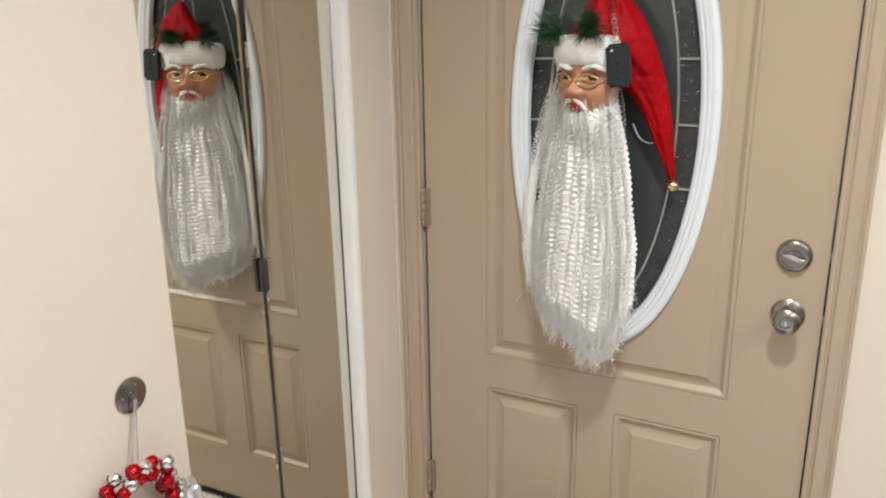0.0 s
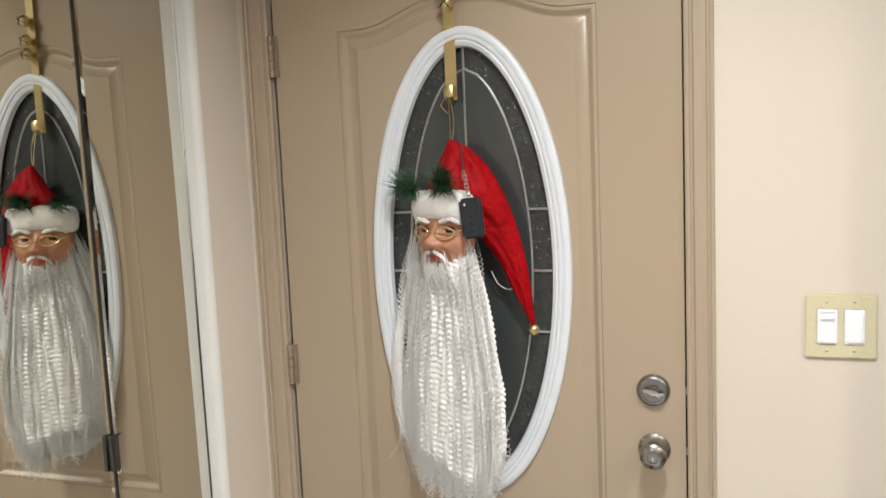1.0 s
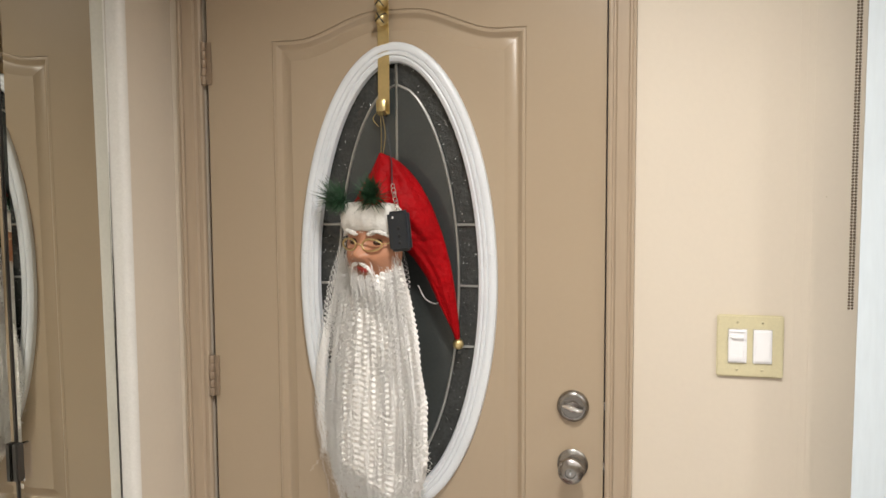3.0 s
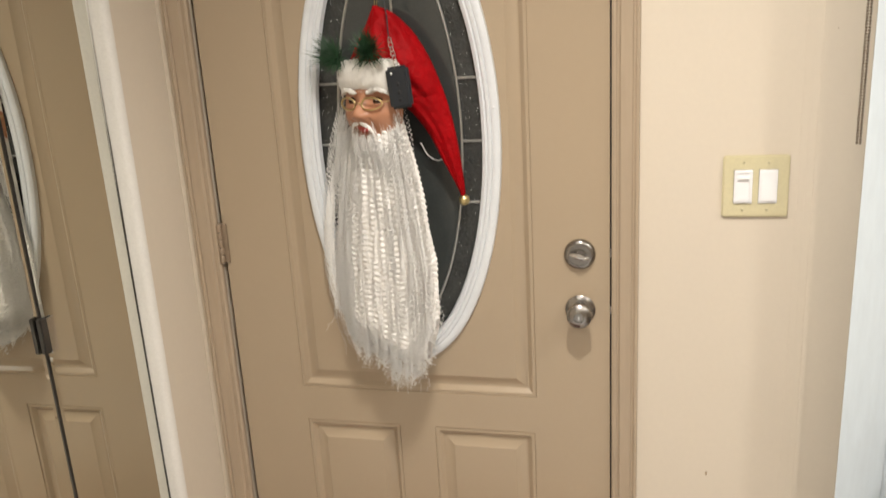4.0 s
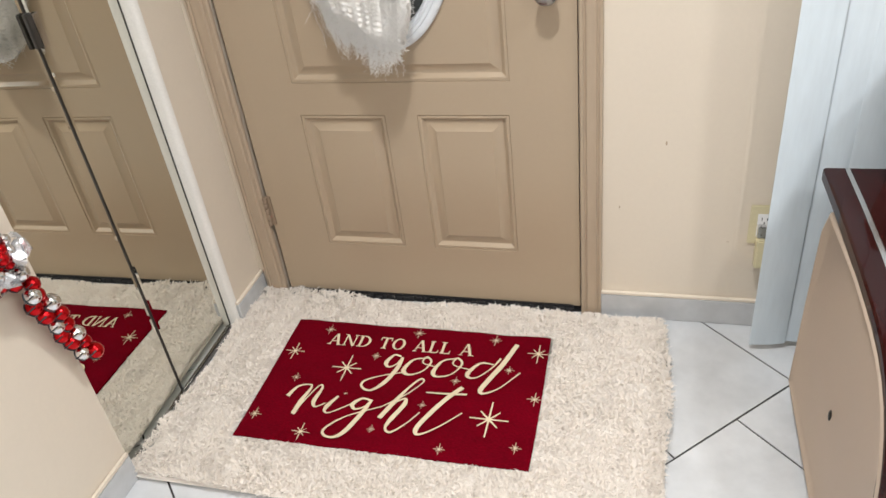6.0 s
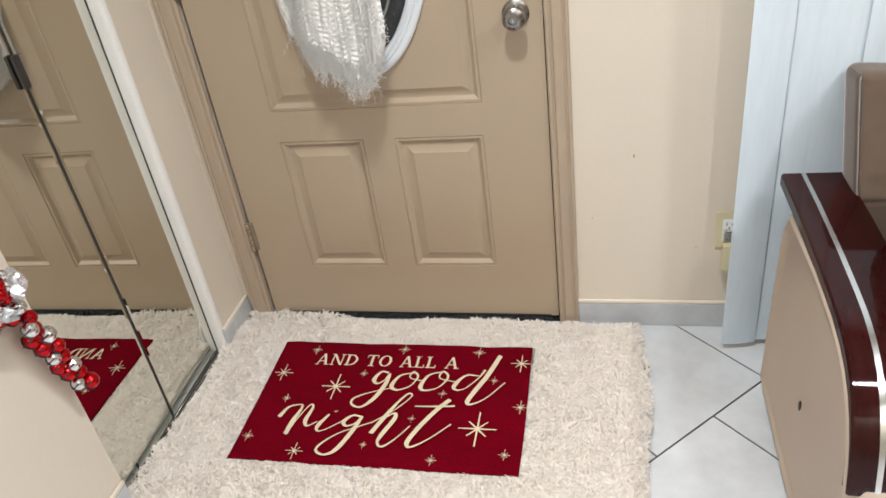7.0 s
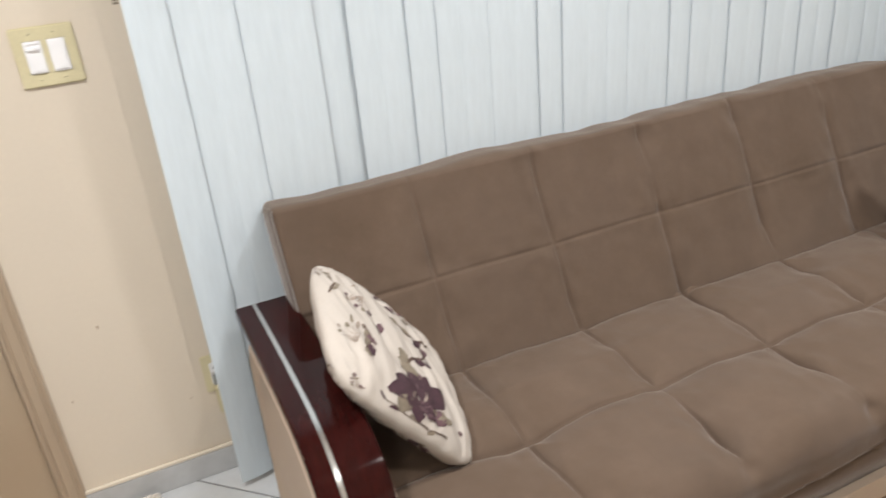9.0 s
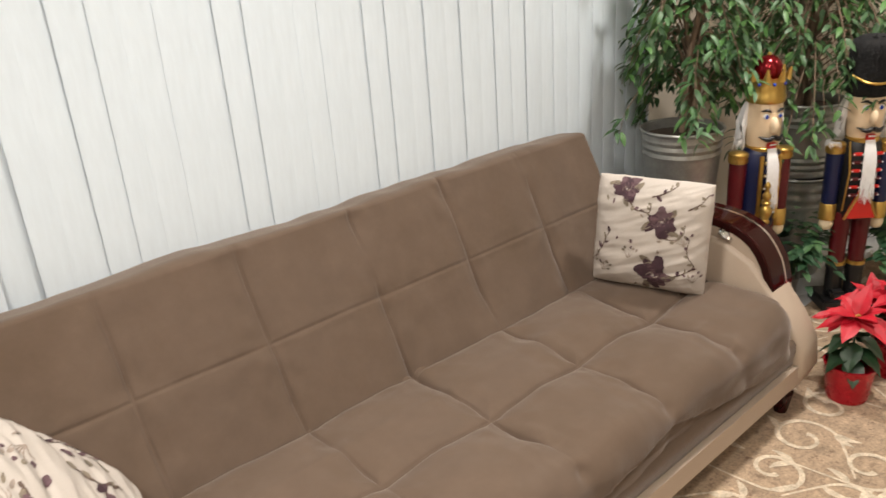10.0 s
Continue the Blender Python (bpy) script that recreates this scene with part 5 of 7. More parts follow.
def quilted(size, r, cuts, seams_u, seams_v, front, puff, puff_v, seed, line=0.006, fade=0.0, dome=0.0):
    """A stitched cushion: a rounded block whose face (front: axis and sign) bulges between its seams."""
    bm, nrm = rbox_sheet(size, r, cuts)
    ax, sg, vax = front
    for v, d in nrm.items():
        w = max(0.0, d[ax] * sg) ** 0.7
        u, t = v.co.x, v.co[vax]
        iu = min(range(len(seams_u)), key=lambda i: abs(u - seams_u[i]))
        su = u - seams_u[iu] - 0.006 * noise.noise(Vector((t * 5, iu * 3.1, seed)))
        du = abs(su)
        iv = min(range(len(seams_v)), key=lambda i: abs(t - seams_v[i]))
        dv = abs(t - seams_v[iv] - 0.004 * noise.noise(Vector((u * 4, iv * 2.3, seed + 5))))
        # every stretch of a seam pulls differently
        pull = max(0.15, 0.85 + 1.3 * noise.noise(Vector((iu * 7.7 + seed, t * 6.5, 2))))
        pullv = max(0.3, 0.95 + 0.7 * noise.noise(Vector((u * 3.5, iv * 5.1 + seed, 9))))
        side = 1 + 0.35 * math.tanh(su / 0.02) * noise.noise(Vector((iu * 3.3, t * 4, seed + 1)))
        g = puff * pull * side * (0.50 * math.exp(-(du / 0.014)) + 0.60 * math.exp(-(du / 0.055)))
        g = max(g, puff_v * pullv * (0.5 * math.exp(-(dv / 0.014)) + 0.6 * math.exp(-(dv / 0.06))))
        g += line * (pull if du < dv else 1.0) * math.exp(-(min(du, dv) / 0.0042) ** 2)
        g += 0.10 * puff * math.exp(-((du * du + dv * dv) / 0.0016))
        wr = 0.005 * noise.noise(Vector((u * 4 + seed, t * 4, 1))) + 0.0022 * noise.noise(Vector((u * 13, t * 13 + seed, 2)))
        wr += 0.0050 * math.exp(-(du / 0.08) ** 2) * noise.noise(Vector((u * 26, t * 15, seed)))
        wr += 0.0030 * math.exp(-(dv / 0.05) ** 2) * noise.noise(Vector((u * 12, t * 30, seed + 3)))
        if fade:
            g *= 1 - 0.8 * max(0.0, min(1.0, (-t - fade) / 0.10))
        # the seams themselves arch up between the points where they cross
        dj = min(abs(t - q) for q in seams_v + [-size[1] / 2]) if dome else 0.0
        lift = dome * max(0.0, min(1.0, (0.27 - t) / 0.14))
        rise = lift * (1 - math.exp(-(du * du + dj * dj) / 0.013))
        off = w ** 1.5 * (wr - g) + w * (rise - 0.6 * lift)
        v.co[ax] += sg * off
        # the free edges wander a little
        edge = (1 - w) * (0.009 * noise.noise(Vector((u * 3.2, seed, t * 2))) + 0.004 * noise.noise(Vector((u * 11, seed + 2, t * 5))))
        v.co[vax] += edge
    return bm


def sofa():
    t = thing("sofa_bed", pose(0, 0, 0), "taupe suede sofa bed with beige sides and dark wooden arm bands", "sofa")
    W = SX1 - SX0
    # backrest, leaning back
    crease, top = Vector((-0.449, 0.372)), Vector((-0.206, 0.834))
    H = (top - crease).length + 0.045
    ang = math.degrees(math.atan2(top.x - crease.x, top.y - crease.y))
    bm = quilted((W, 0.125, H), 0.022, (700, 8, 150), SEAMS, [-0.045 / 2 + 0.270 - H / 2 + 0.045], (1, -1, 2), 0.016, 0.0022, 3.0, 0.0034)
    for v in bm.verts:
        # the top is cut level
        k = max(0.0, min(1.0, (v.co.z - H / 2 + 0.045) / 0.045))
        v.co.z += k * (0.34 * (v.co.y + 0.0625) - 0.016)
    back = part("backrest", bm, M_SUEDE, t, "taupe microsuede, stitched in squares", 180)
    c = (crease + top) / 2
    d = (top - crease).normalized()
    nrm = Vector((-d.y, d.x))                   # towards the sitter
    if nrm.x > 0:
        nrm = -nrm
    c = c - d * 0.0225 - nrm * 0.0625
    back.matrix_basis = pose(MIDX, c.x, c.y, -ang)
    # seat
    D = 0.660
    bm = quilted((W + 0.02, D, 0.185), 0.068, (700, 180, 44), SEAMS, [-0.020, 0.276], (2, 1, 1), 0.021, 0.021, 7.0, 0.0046, 0.22, 0.018)
    hx, cr = (W + 0.02) / 2, 0.13
    hem = spline([(x - MIDX, z - 0.3075, 0) for x, z in ((1.50, 0.285), (1.92, 0.300), (2.26, 0.272), (2.61, 0.290), (2.93, 0.326), (3.08, 0.292), (3.29, 0.258), (3.48, 0.242), (3.72, 0.247))], 60)
    for v in bm.verts:
        # the front drops straight to its hem, then steps back
        if v.co.y < -D / 2 + 0.068 and v.co.z < -0.0245:
            v.co.y += 0.92 * (-D / 2 - v.co.y)
        if v.co.y < -D / 2 + 0.040:
            i = min(range(len(hem)), key=lambda i: abs(hem[i].x - v.co.x))
            q = v.co.z - hem[i].y
            v.co.y -= 0.004 * math.exp(-abs(q) / 0.018) if q > 0 else -0.012 * min(1.0, -q / 0.004)
        # buttoned dimples where the seams turn over the edge
        for q in SEAMS:
            g = (v.co.x - q) ** 2 + (v.co.y + D / 2 - 0.012) ** 2 + (v.co.z - 0.066) ** 2
            if g < 0.004:
                v.co.y += 0.010 * math.exp(-g / 0.00045)
                v.co.z -= 0.007 * math.exp(-g / 0.00045)
        # rounded front corners
        dx, dy = (abs(v.co.x) - hx + cr) / cr, (-v.co.y - D / 2 + cr) / cr
        if dx > 0 and dy > 0:
            k = max(dx, dy) / math.hypot(dx, dy)
            v.co.x = math.copysign(hx - cr + dx * k * cr, v.co.x)
            v.co.y = -(D / 2 - cr + dy * k * cr)
        # the front edge sags under the stitching
        k = max(0.0, min(1.0, (-v.co.y - 0.14) / 0.14))
        if k > 0:
            k = k * k * (3 - 2 * k)
            v.co.z += k * 0.006 * noise.noise(Vector((v.co.x * 4, 1, 0)))
            v.co.y += k * 0.009 * noise.noise(Vector((v.co.x * 3.3, v.co.z * 4, 4))) + k * 0.005 * noise.noise(Vector((v.co.x * 9, v.co.z * 20, 8)))
            du = min(abs(v.co.x - q) for q in SEAMS)
            v.co.y += k * 0.004 * math.exp(-(du / 0.035) ** 2) * (1 + 0.8 * noise.noise(Vector((v.co.x * 20, v.co.z * 14, 3))))
    seat = part("seat", bm, M_SUEDE, t, "taupe microsuede, stitched in squares", 180)
    seat.matrix_basis = pose(MIDX, -0.715, 0.3075, 1.0)
    # pleated apron and beige rail below the seat
    bm = bmesh.new()
    pts = []
    for i in range(120):
        f = i / 119
        x = SX0 - 0.01 + (W + 0.02) * f
        wv = 0.002 * noise.noise(Vector((x * 5, 0, 5)))
        pts.append([(x, -1.022 + wv, 0.262), (x, -1.033 + wv, 0.250), (x, -1.035 + wv, 0.222), (x, -1.030, 0.180), (x, -0.96, 0.180), (x, -0.96, 0.262)])
    loft(bm, pts)
    part("seat_apron", bm, M_SUEDE, t, "", 180)
    bm = bmesh.new()
    box(bm, (SX0 - 0.06, -1.048, 0.066), (SX1 + 0.06, -0.93, 0.218), 0.042, 0, 5)
    box(bm, (SX0 - 0.02, -0.93, 0.08), (SX1 + 0.02, -0.28, 0.20), 0.01)
    part("base_rail", bm, M_BEIGE, t, "beige leatherette base")
    for x in (SX0 - 0.04, SX1 - 0.02):
        for y in (-1.010, -0.335):
            bm = bmesh.new()
            lathe(bm, [(0.021, 0.0045), (0.026, 0.035), (0.034, 0.075)], 16, pose(x, y, 0))
            part("foot", bm, M_WOOD, t)
    # arms
    band = spline([(0, -0.205, 0.594), (0, -0.40, 0.603), (0, -0.60, 0.604), (0, -0.74, 0.594), (0, -0.83, 0.555), (0, -0.885, 0.485), (0, -0.908, 0.415), (0, -0.912, 0.388)], 48)
    for s, xo, dy in ((1, 1.440, 0.0), (-1, 3.790, -0.03)):
        arm = part("side_panel", bmesh.new(), M_BEIGE, t, "beige leatherette arm panel")
        outline = [(-0.262, 0.045), (-0.275, 0.30), (-0.292, 0.50), (-0.330, 0.565)] + [(p.y, p.z - 0.022) for p in band[12:46:3]] + [(-0.905, 0.330), (-0.945, 0.240), (-0.965, 0.150), (-0.945, 0.060), (-0.900, 0.045)]
        bm = bmesh.new()
        cx = sum(p[0] for p in outline) / len(outline)
        cz = sum(p[1] for p in outline) / len(outline)

        def ring(x, inset):
            return [(x, dy + y + (cx - y) * inset, z + (cz - z) * inset) for y, z in outline]

        loft(bm, [ring(xo + s * 0.006, 0.06), ring(xo - s * 0.004, 0.030), ring(xo - s * 0.001, 0.008), ring(xo + s * 0.016, 0.0), ring(xo + s * 0.110, 0.0), ring(xo + s * 0.128, 0.02)])
        arm.data = finish("side_panel", bm, M_BEIGE, 50)
        # the sleeve between panel and seat
        bm = bmesh.new()
        sleeve = [(-0.30, 0.15), (-0.30, 0.50), (-0.45, 0.545), (-0.62, 0.548), (-0.74, 0.530), (-0.84, 0.480), (-0.91, 0.400), (-0.975, 0.320), (-1.02, 0.240), (-1.03, 0.150), (-1.00, 0.075)]

        def ring2(x, inset):
            return [(x, dy + y + (-0.65 - y) * inset, z + (0.3 - z) * inset) for y, z in sleeve]

        loft(bm, [ring2(xo + s * 0.012, 0.05), ring2(xo + s * 0.028, 0.0), ring2(xo + s * 0.125, 0.0), ring2(xo + s * 0.138, 0.02), ring2(xo + s * 0.145, 0.07)])
        part("arm_sleeve", bm, M_BEIGE, t, "", 60)
        bm = bmesh.new()
        rings = []
        for i, p in enumerate(band):
            d = (band[min(i + 1, 47)] - band[max(i - 1, 0)]).normalized()
            nn = Vector((0, d.z, -d.y))
            q = p + Vector((0, dy, 0))
            rings.append([q + Vector((xo + s * a, 0, 0)) - nn * b for a, b in ((0.004, 0.0), (0.128, 0.0), (0.132, 0.004), (0.132, 0.026), (0.128, 0.030), (0.004, 0.030), (0.0, 0.026), (0.0, 0.004))])
        loft(bm, rings)
        wood = part("arm_band", bm, M_WOOD, t, "glossy dark mahogany arm band", 30)
        bm = bmesh.new()
        rings = []
        for i, p in enumerate(band):
            d = (band[min(i + 1, 47)] - band[max(i - 1, 0)]).normalized()
            nn = Vector((0, d.z, -d.y))
            q = p + Vector((0, dy, 0))
            rings.append([q + Vector((xo + s * a, 0, 0)) + nn * b for a, b in ((0.040, 0.0012), (0.049, 0.0012), (0.049, -0.003), (0.040, -0.003))])
        loft(bm, rings)
        part("inlay_strip", bm, M_INLAY, wood, "thin silver inlay")
        bm = bmesh.new()
        ball(bm, (xo - s * 0.0040, -0.622, 0.298), (0.003, 0.006, 0.013), 10)
        part("tack_hole", bm, M_DARK, t)
        if s > 0:
            continue
        bm = bmesh.new()
        lathe(bm, [(0.030, 0), (0.030, 0.006), (0.024, 0.012), (0.018, 0.010), (0.008, 0.020), (0, 0.021)], 28, pose(xo + s * 0.120, -0.768, 0.546, 30, 0, 0))
        part("chrome_button", bm, M_CHROME, t)


sofa()


# Floral cushions.
def floral():
    m = mat("cream_cushion_cotton", (0.475, 0.425, 0.38), 0.85, var=0.06, scale=8, grain=0.05, gscale=300, bump=0.3, bscale=350)
    return m


M_COTTON = floral()
M_PLUM = mat("plum_printed_petal", (0.050, 0.022, 0.030), 0.85, var=0.45, scale=45, grain=0.2, gscale=150, bump=0.2, bscale=350)
M_TWIG = mat("brown_printed_twig", (0.10, 0.065, 0.050), 0.85, var=0.4, scale=60)
M_GREYLEAF = mat("grey_printed_leaf", (0.19, 0.155, 0.115), 0.85, var=0.4, scale=50)


M_MAUVE = mat("faded_mauve_print", (0.105, 0.058, 0.066), 0.85, var=0.4, scale=45, grain=0.2, gscale=150, bump=0.2, bscale=350)
M_PALEPRINT = mat("pale_grey_print", (0.27, 0.215, 0.18), 0.85, var=0.3, scale=50)


def cushion(m, seed, label, blooms, twigs, sprays, S=0.200, round_=0.105, face=-1, T=0.078, crease=1.0, even=False):
    """A square cushion, its print laid on both faces: blooms (u, v, size, turn), twigs (points), sprays of buds (u, v, turn)."""
    t = thing("throw_pillow", m, label, "cushion", "floral cushions")
    n = 90

    def surf(u, v, side):
        u, v = math.sin(1.5708 * u), math.sin(1.5708 * v)
        e = (1 - abs(u) ** 2.6) * (1 - abs(v) ** 2.6)
        h = T * max(0, e) ** 0.55
        fold = 0.0035 * noise.noise(Vector((u * 2.5 + seed, v * 2.5, side))) + crease * (0.0070 * noise.noise(Vector((v * 6.5 - u * 2 + seed, u * 1.5, side))) + 0.0045 * noise.noise(Vector((v * 14 - u * 4 + seed, u * 2.2, side + 3))))
        fold += crease * 0.010 * (0.22 - abs(noise.noise(Vector((v * 5.5 - u * 2.4 + seed, u * 1.0 + 3, side))))) + crease * 0.005 * (0.2 - abs(noise.noise(Vector((v * 11 - u * 3.6 + seed, u * 1.5, side + 6)))))
        h += max(0, e) ** 0.3 * fold
        h += 0.0018 * (1 - abs(max(abs(u), abs(v)) - 0.75) * 4 if max(abs(u), abs(v)) > 0.5 else 0) * math.sin(22 * (u if abs(v) > abs(u) else v) + seed + 5 * noise.noise(Vector((u, v, seed))))
        pin = 1 - 0.055 * (1 - abs(u) ** 2) * abs(v) ** 2, 1 - 0.055 * (1 - abs(v) ** 2) * abs(u) ** 2
        rd = 1 - round_ * (abs(u) * abs(v)) ** 3
        wob = 0.002 * noise.noise(Vector((u * 5, v * 5, seed + 9)))
        return Vector((S * u * pin[1] * rd + wob, side * h, S * v * pin[0] * rd + wob))

    bm = bmesh.new()
    for side in (-1, 1):
        g = [[bm.verts.new(surf(2 * i / n - 1, 2 * j / n - 1, side) if 0 < i < n and 0 < j < n else surf(2 * i / n - 1, 2 * j / n - 1, 1)) for i in range(n + 1)] for j in range(n + 1)]
        faces(bm, [(g[j][i], g[j][i + 1], g[j + 1][i + 1], g[j + 1][i]) for j in range(n) for i in range(n)])
    bmesh.ops.remove_doubles(bm, verts=bm.verts[:], dist=1e-5)
    part("cover", bm, M_COTTON, t, "", 180)
    rng = random.Random(seed)
    PLUM, TWIG, GREY, MAUVE, PALE = range(5)

    def lay(u, v, side, k):
        u, v = max(-0.985, min(0.985, u)), max(-0.985, min(0.985, v))
        if even:
            u, v = math.asin(u) / 1.5708, math.asin(v) / 1.5708
        return surf(u, v, side) + Vector((0, side * (0.0009 + 0.000012 * k), 0))

    for side in (-1, 1):
        bm = bmesh.new()
        k = 0

        def petal(u, v, a, ln, w, mi, bend=0.0):
            nonlocal k
            k += 1
            rows = []
            for i in range(8):
                q = i / 7
                wd = w * math.sin(math.pi * (0.06 + 0.86 * q ** 0.8)) ** 0.8 * (1 + 0.22 * rng.uniform(-1, 1))
                aa = a + bend * q
                cu, cv = u + ln * q * math.cos(aa), v + ln * q * math.sin(aa)
                rows.append([bm.verts.new(lay(cu - math.sin(aa) * wd * c, cv + math.cos(aa) * wd * c, side, k)) for c in (-1, -0.33, 0.33, 1)])
            for r0, r1 in zip(rows, rows[1:]):
                faces(bm, [(r0[i], r0[i + 1], r1[i + 1], r1[i]) for i in range(3)], mi)

        def line(pts, w, mi):
            nonlocal k
            k += 1
            ps = spline([(a, b, 0) for a, b in pts], 7 * len(pts))
            rows = []
            for i, p in enumerate(ps):
                d = (ps[min(i + 1, len(ps) - 1)] - ps[max(i - 1, 0)]).normalized()
                ww = w * (1 - 0.55 * i / len(ps)) * rng.uniform(0.6, 1.3)
                rows.append([bm.verts.new(lay(p.x - d.y * ww, p.y + d.x * ww, side, k)), bm.verts.new(lay(p.x + d.y * ww, p.y - d.x * ww, side, k))])
            for r0, r1 in zip(rows, rows[1:]):
                faces(bm, [(r0[0], r0[1], r1[1], r1[0])], mi)
            return ps

        flip = 1 if side == face else -1
        for pts in twigs:
            ps = line([(flip * a, b) for a, b in pts], 0.014, TWIG)
            for i in range(4, len(ps), 5):
                d = (ps[min(i + 1, len(ps) - 1)] - ps[i - 1])
                a = math.atan2(d.y, d.x) + rng.choice((-1, 1)) * rng.uniform(0.5, 1.2)
                petal(ps[i].x, ps[i].y, a, rng.uniform(0.06, 0.12), rng.uniform(0.016, 0.032), rng.choice((PLUM, GREY, MAUVE, GREY)))
        for u, v, a in sprays:
            for q in range(5):
                b = a + (q - 2) * 0.38 + rng.uniform(-0.1, 0.1)
                ln = rng.uniform(0.10, 0.20)
                line([(flip * u, v), (flip * (u + 0.5 * ln * math.cos(b)), v + 0.5 * ln * math.sin(b)), (flip * (u + ln * math.cos(b + 0.2)), v + ln * math.sin(b + 0.2))], 0.006, PALE)
                petal(flip * (u + ln * math.cos(b)), v + ln * math.sin(b), b, rng.uniform(0.04, 0.08), 0.018, rng.choice((GREY, PALE, MAUVE)))
        for u, v, sz, turn in blooms:
            u *= flip
            for q in range(3):
                a = turn + 2.1 * q + rng.uniform(-0.4, 0.4)
                petal(u + 0.5 * sz * math.cos(a), v + 0.5 * sz * math.sin(a), a, sz * rng.uniform(0.7, 0.95), sz * 0.20, GREY, 0.4)
            for ring, (cnt, ln, w) in enumerate(((7, 1.0, 0.33), (5, 0.72, 0.30))):
                for q in range(cnt):
                    a = turn + 6.2832 * (q + 0.5 * ring) / cnt + rng.uniform(-0.3, 0.3)
                    petal(u + 0.08 * sz * math.cos(a), v + 0.08 * sz * math.sin(a), a, sz * ln * rng.uniform(0.7, 1.15), sz * w * rng.uniform(0.8, 1.1), PLUM if rng.random() < 0.75 else MAUVE, rng.uniform(-0.4, 0.4))
            for q in range(4):
                a = turn + 1.6 * q
                petal(u + 0.12 * sz * math.cos(a), v + 0.12 * sz * math.sin(a), a + 1.2, sz * 0.42, sz * 0.045, PALE if q % 2 else MAUVE, 0.9)
        for _ in range(14):
            u, v, a = rng.uniform(-0.92, 0.92), rng.uniform(-0.92, 0.92), rng.uniform(0, 6.28)
            petal(u, v, a, rng.uniform(0.05, 0.09), rng.uniform(0.014, 0.026), rng.choice((GREY, PALE, MAUVE)))
        part("flower_print", bm, [M_PLUM, M_TWIG, M_GREYLEAF, M_MAUVE, M_PALEPRINT], t, "plum flowers on brown twigs", 180, kind="stuff")
    return t


cushion(pose(3.464, -0.623, 0.580, -6, 2, -70), 4, "cream cushion with plum flower print in the sofa corner",
        [(-0.42, 0.80, 0.24, 0.3), (0.22, 0.32, 0.25, 0.9), (0.15, -0.62, 0.31, 0.0)],
        [[(-0.40, 0.70), (-0.28, 0.55), (-0.20, 0.48), (0.0, 0.46), (0.03, 0.58)], [(0.20, 0.10), (0.40, 0.04), (0.56, 0.10), (0.60, 0.30)], [(0.62, 0.55), (0.80, 0.66), (0.92, 0.82)], [(-0.92, -0.50), (-0.78, -0.28), (-0.70, -0.10), (-0.62, 0.08)], [(0.45, -0.62), (0.66, -0.52), (0.80, -0.40), (0.68, -0.20), (0.69, 0.05)], [(0.02, 0.72), (0.22, 0.80), (0.40, 0.94)]],
        [(-0.27, -0.36, 1.5), (-0.75, -0.70, 1.1), (0.80, -0.70, 1.6), (0.62, -0.05, 1.9)], 0.188, 0.06, -1, 0.078, 0.8, True)
cushion(Matrix.Translation((1.690, -0.565, 0.558)) @ Matrix(((0.0, -0.83, -0.558), (1.0, 0.0, 0.0), (0.0, -0.558, 0.83))).to_4x4() @ pose(0, 0, 0, -4, 0, -13), 9, "cream cushion with plum flower print against the sofa arm",
        [(-0.50, 0.02, 0.25, 2.2), (0.80, -0.12, 0.11, 1.2)],
        [[(-0.28, 0.12), (-0.14, 0.02), (-0.06, -0.10), (0.10, -0.14)], [(0.42, 0.25), (0.48, 0.05), (0.46, -0.20)], [(0.72, 0.55), (0.66, 0.30), (0.70, 0.10)], [(-0.74, -0.25), (-0.80, 0.05), (-0.76, 0.30)], [(0.15, 0.75), (0.30, 0.62), (0.45, 0.66)], [(0.22, -0.30), (0.14, -0.12), (0.20, 0.06)], [(-0.10, 0.45), (-0.22, 0.40), (-0.34, 0.48)], [(0.60, -0.55), (0.66, -0.35), (0.58, -0.15)]],
        [(0.25, 0.35, 2.6), (-0.30, 0.55, 0.4), (0.55, 0.75, 2.0), (-0.85, 0.5, 1.2)], 0.224, 0.17, -1, 0.056, 0.95)


# ---- plant corner ----
M_ZINC = mat("galvanised_steel", (0.34, 0.34, 0.32), 0.36, 0.65, var=0.18, scale=25, grain=0.1, gscale=90, bump=0.1)
M_SOIL = mat("potting_soil", (0.045, 0.030, 0.020), 0.95, var=0.4, scale=60, bump=1.0, bscale=80)
M_BARK = mat("grey_brown_bark", (0.20, 0.14, 0.095), 0.85, var=0.3, scale=30, grain=0.2, gscale=90, bump=0.8, bscale=80, aniso=(1, 1, 0.3))
M_LEAF = mat("ficus_leaf", (0.050, 0.120, 0.045), 0.5, var=0.45, scale=14, grain=0.1, bump=0.05)


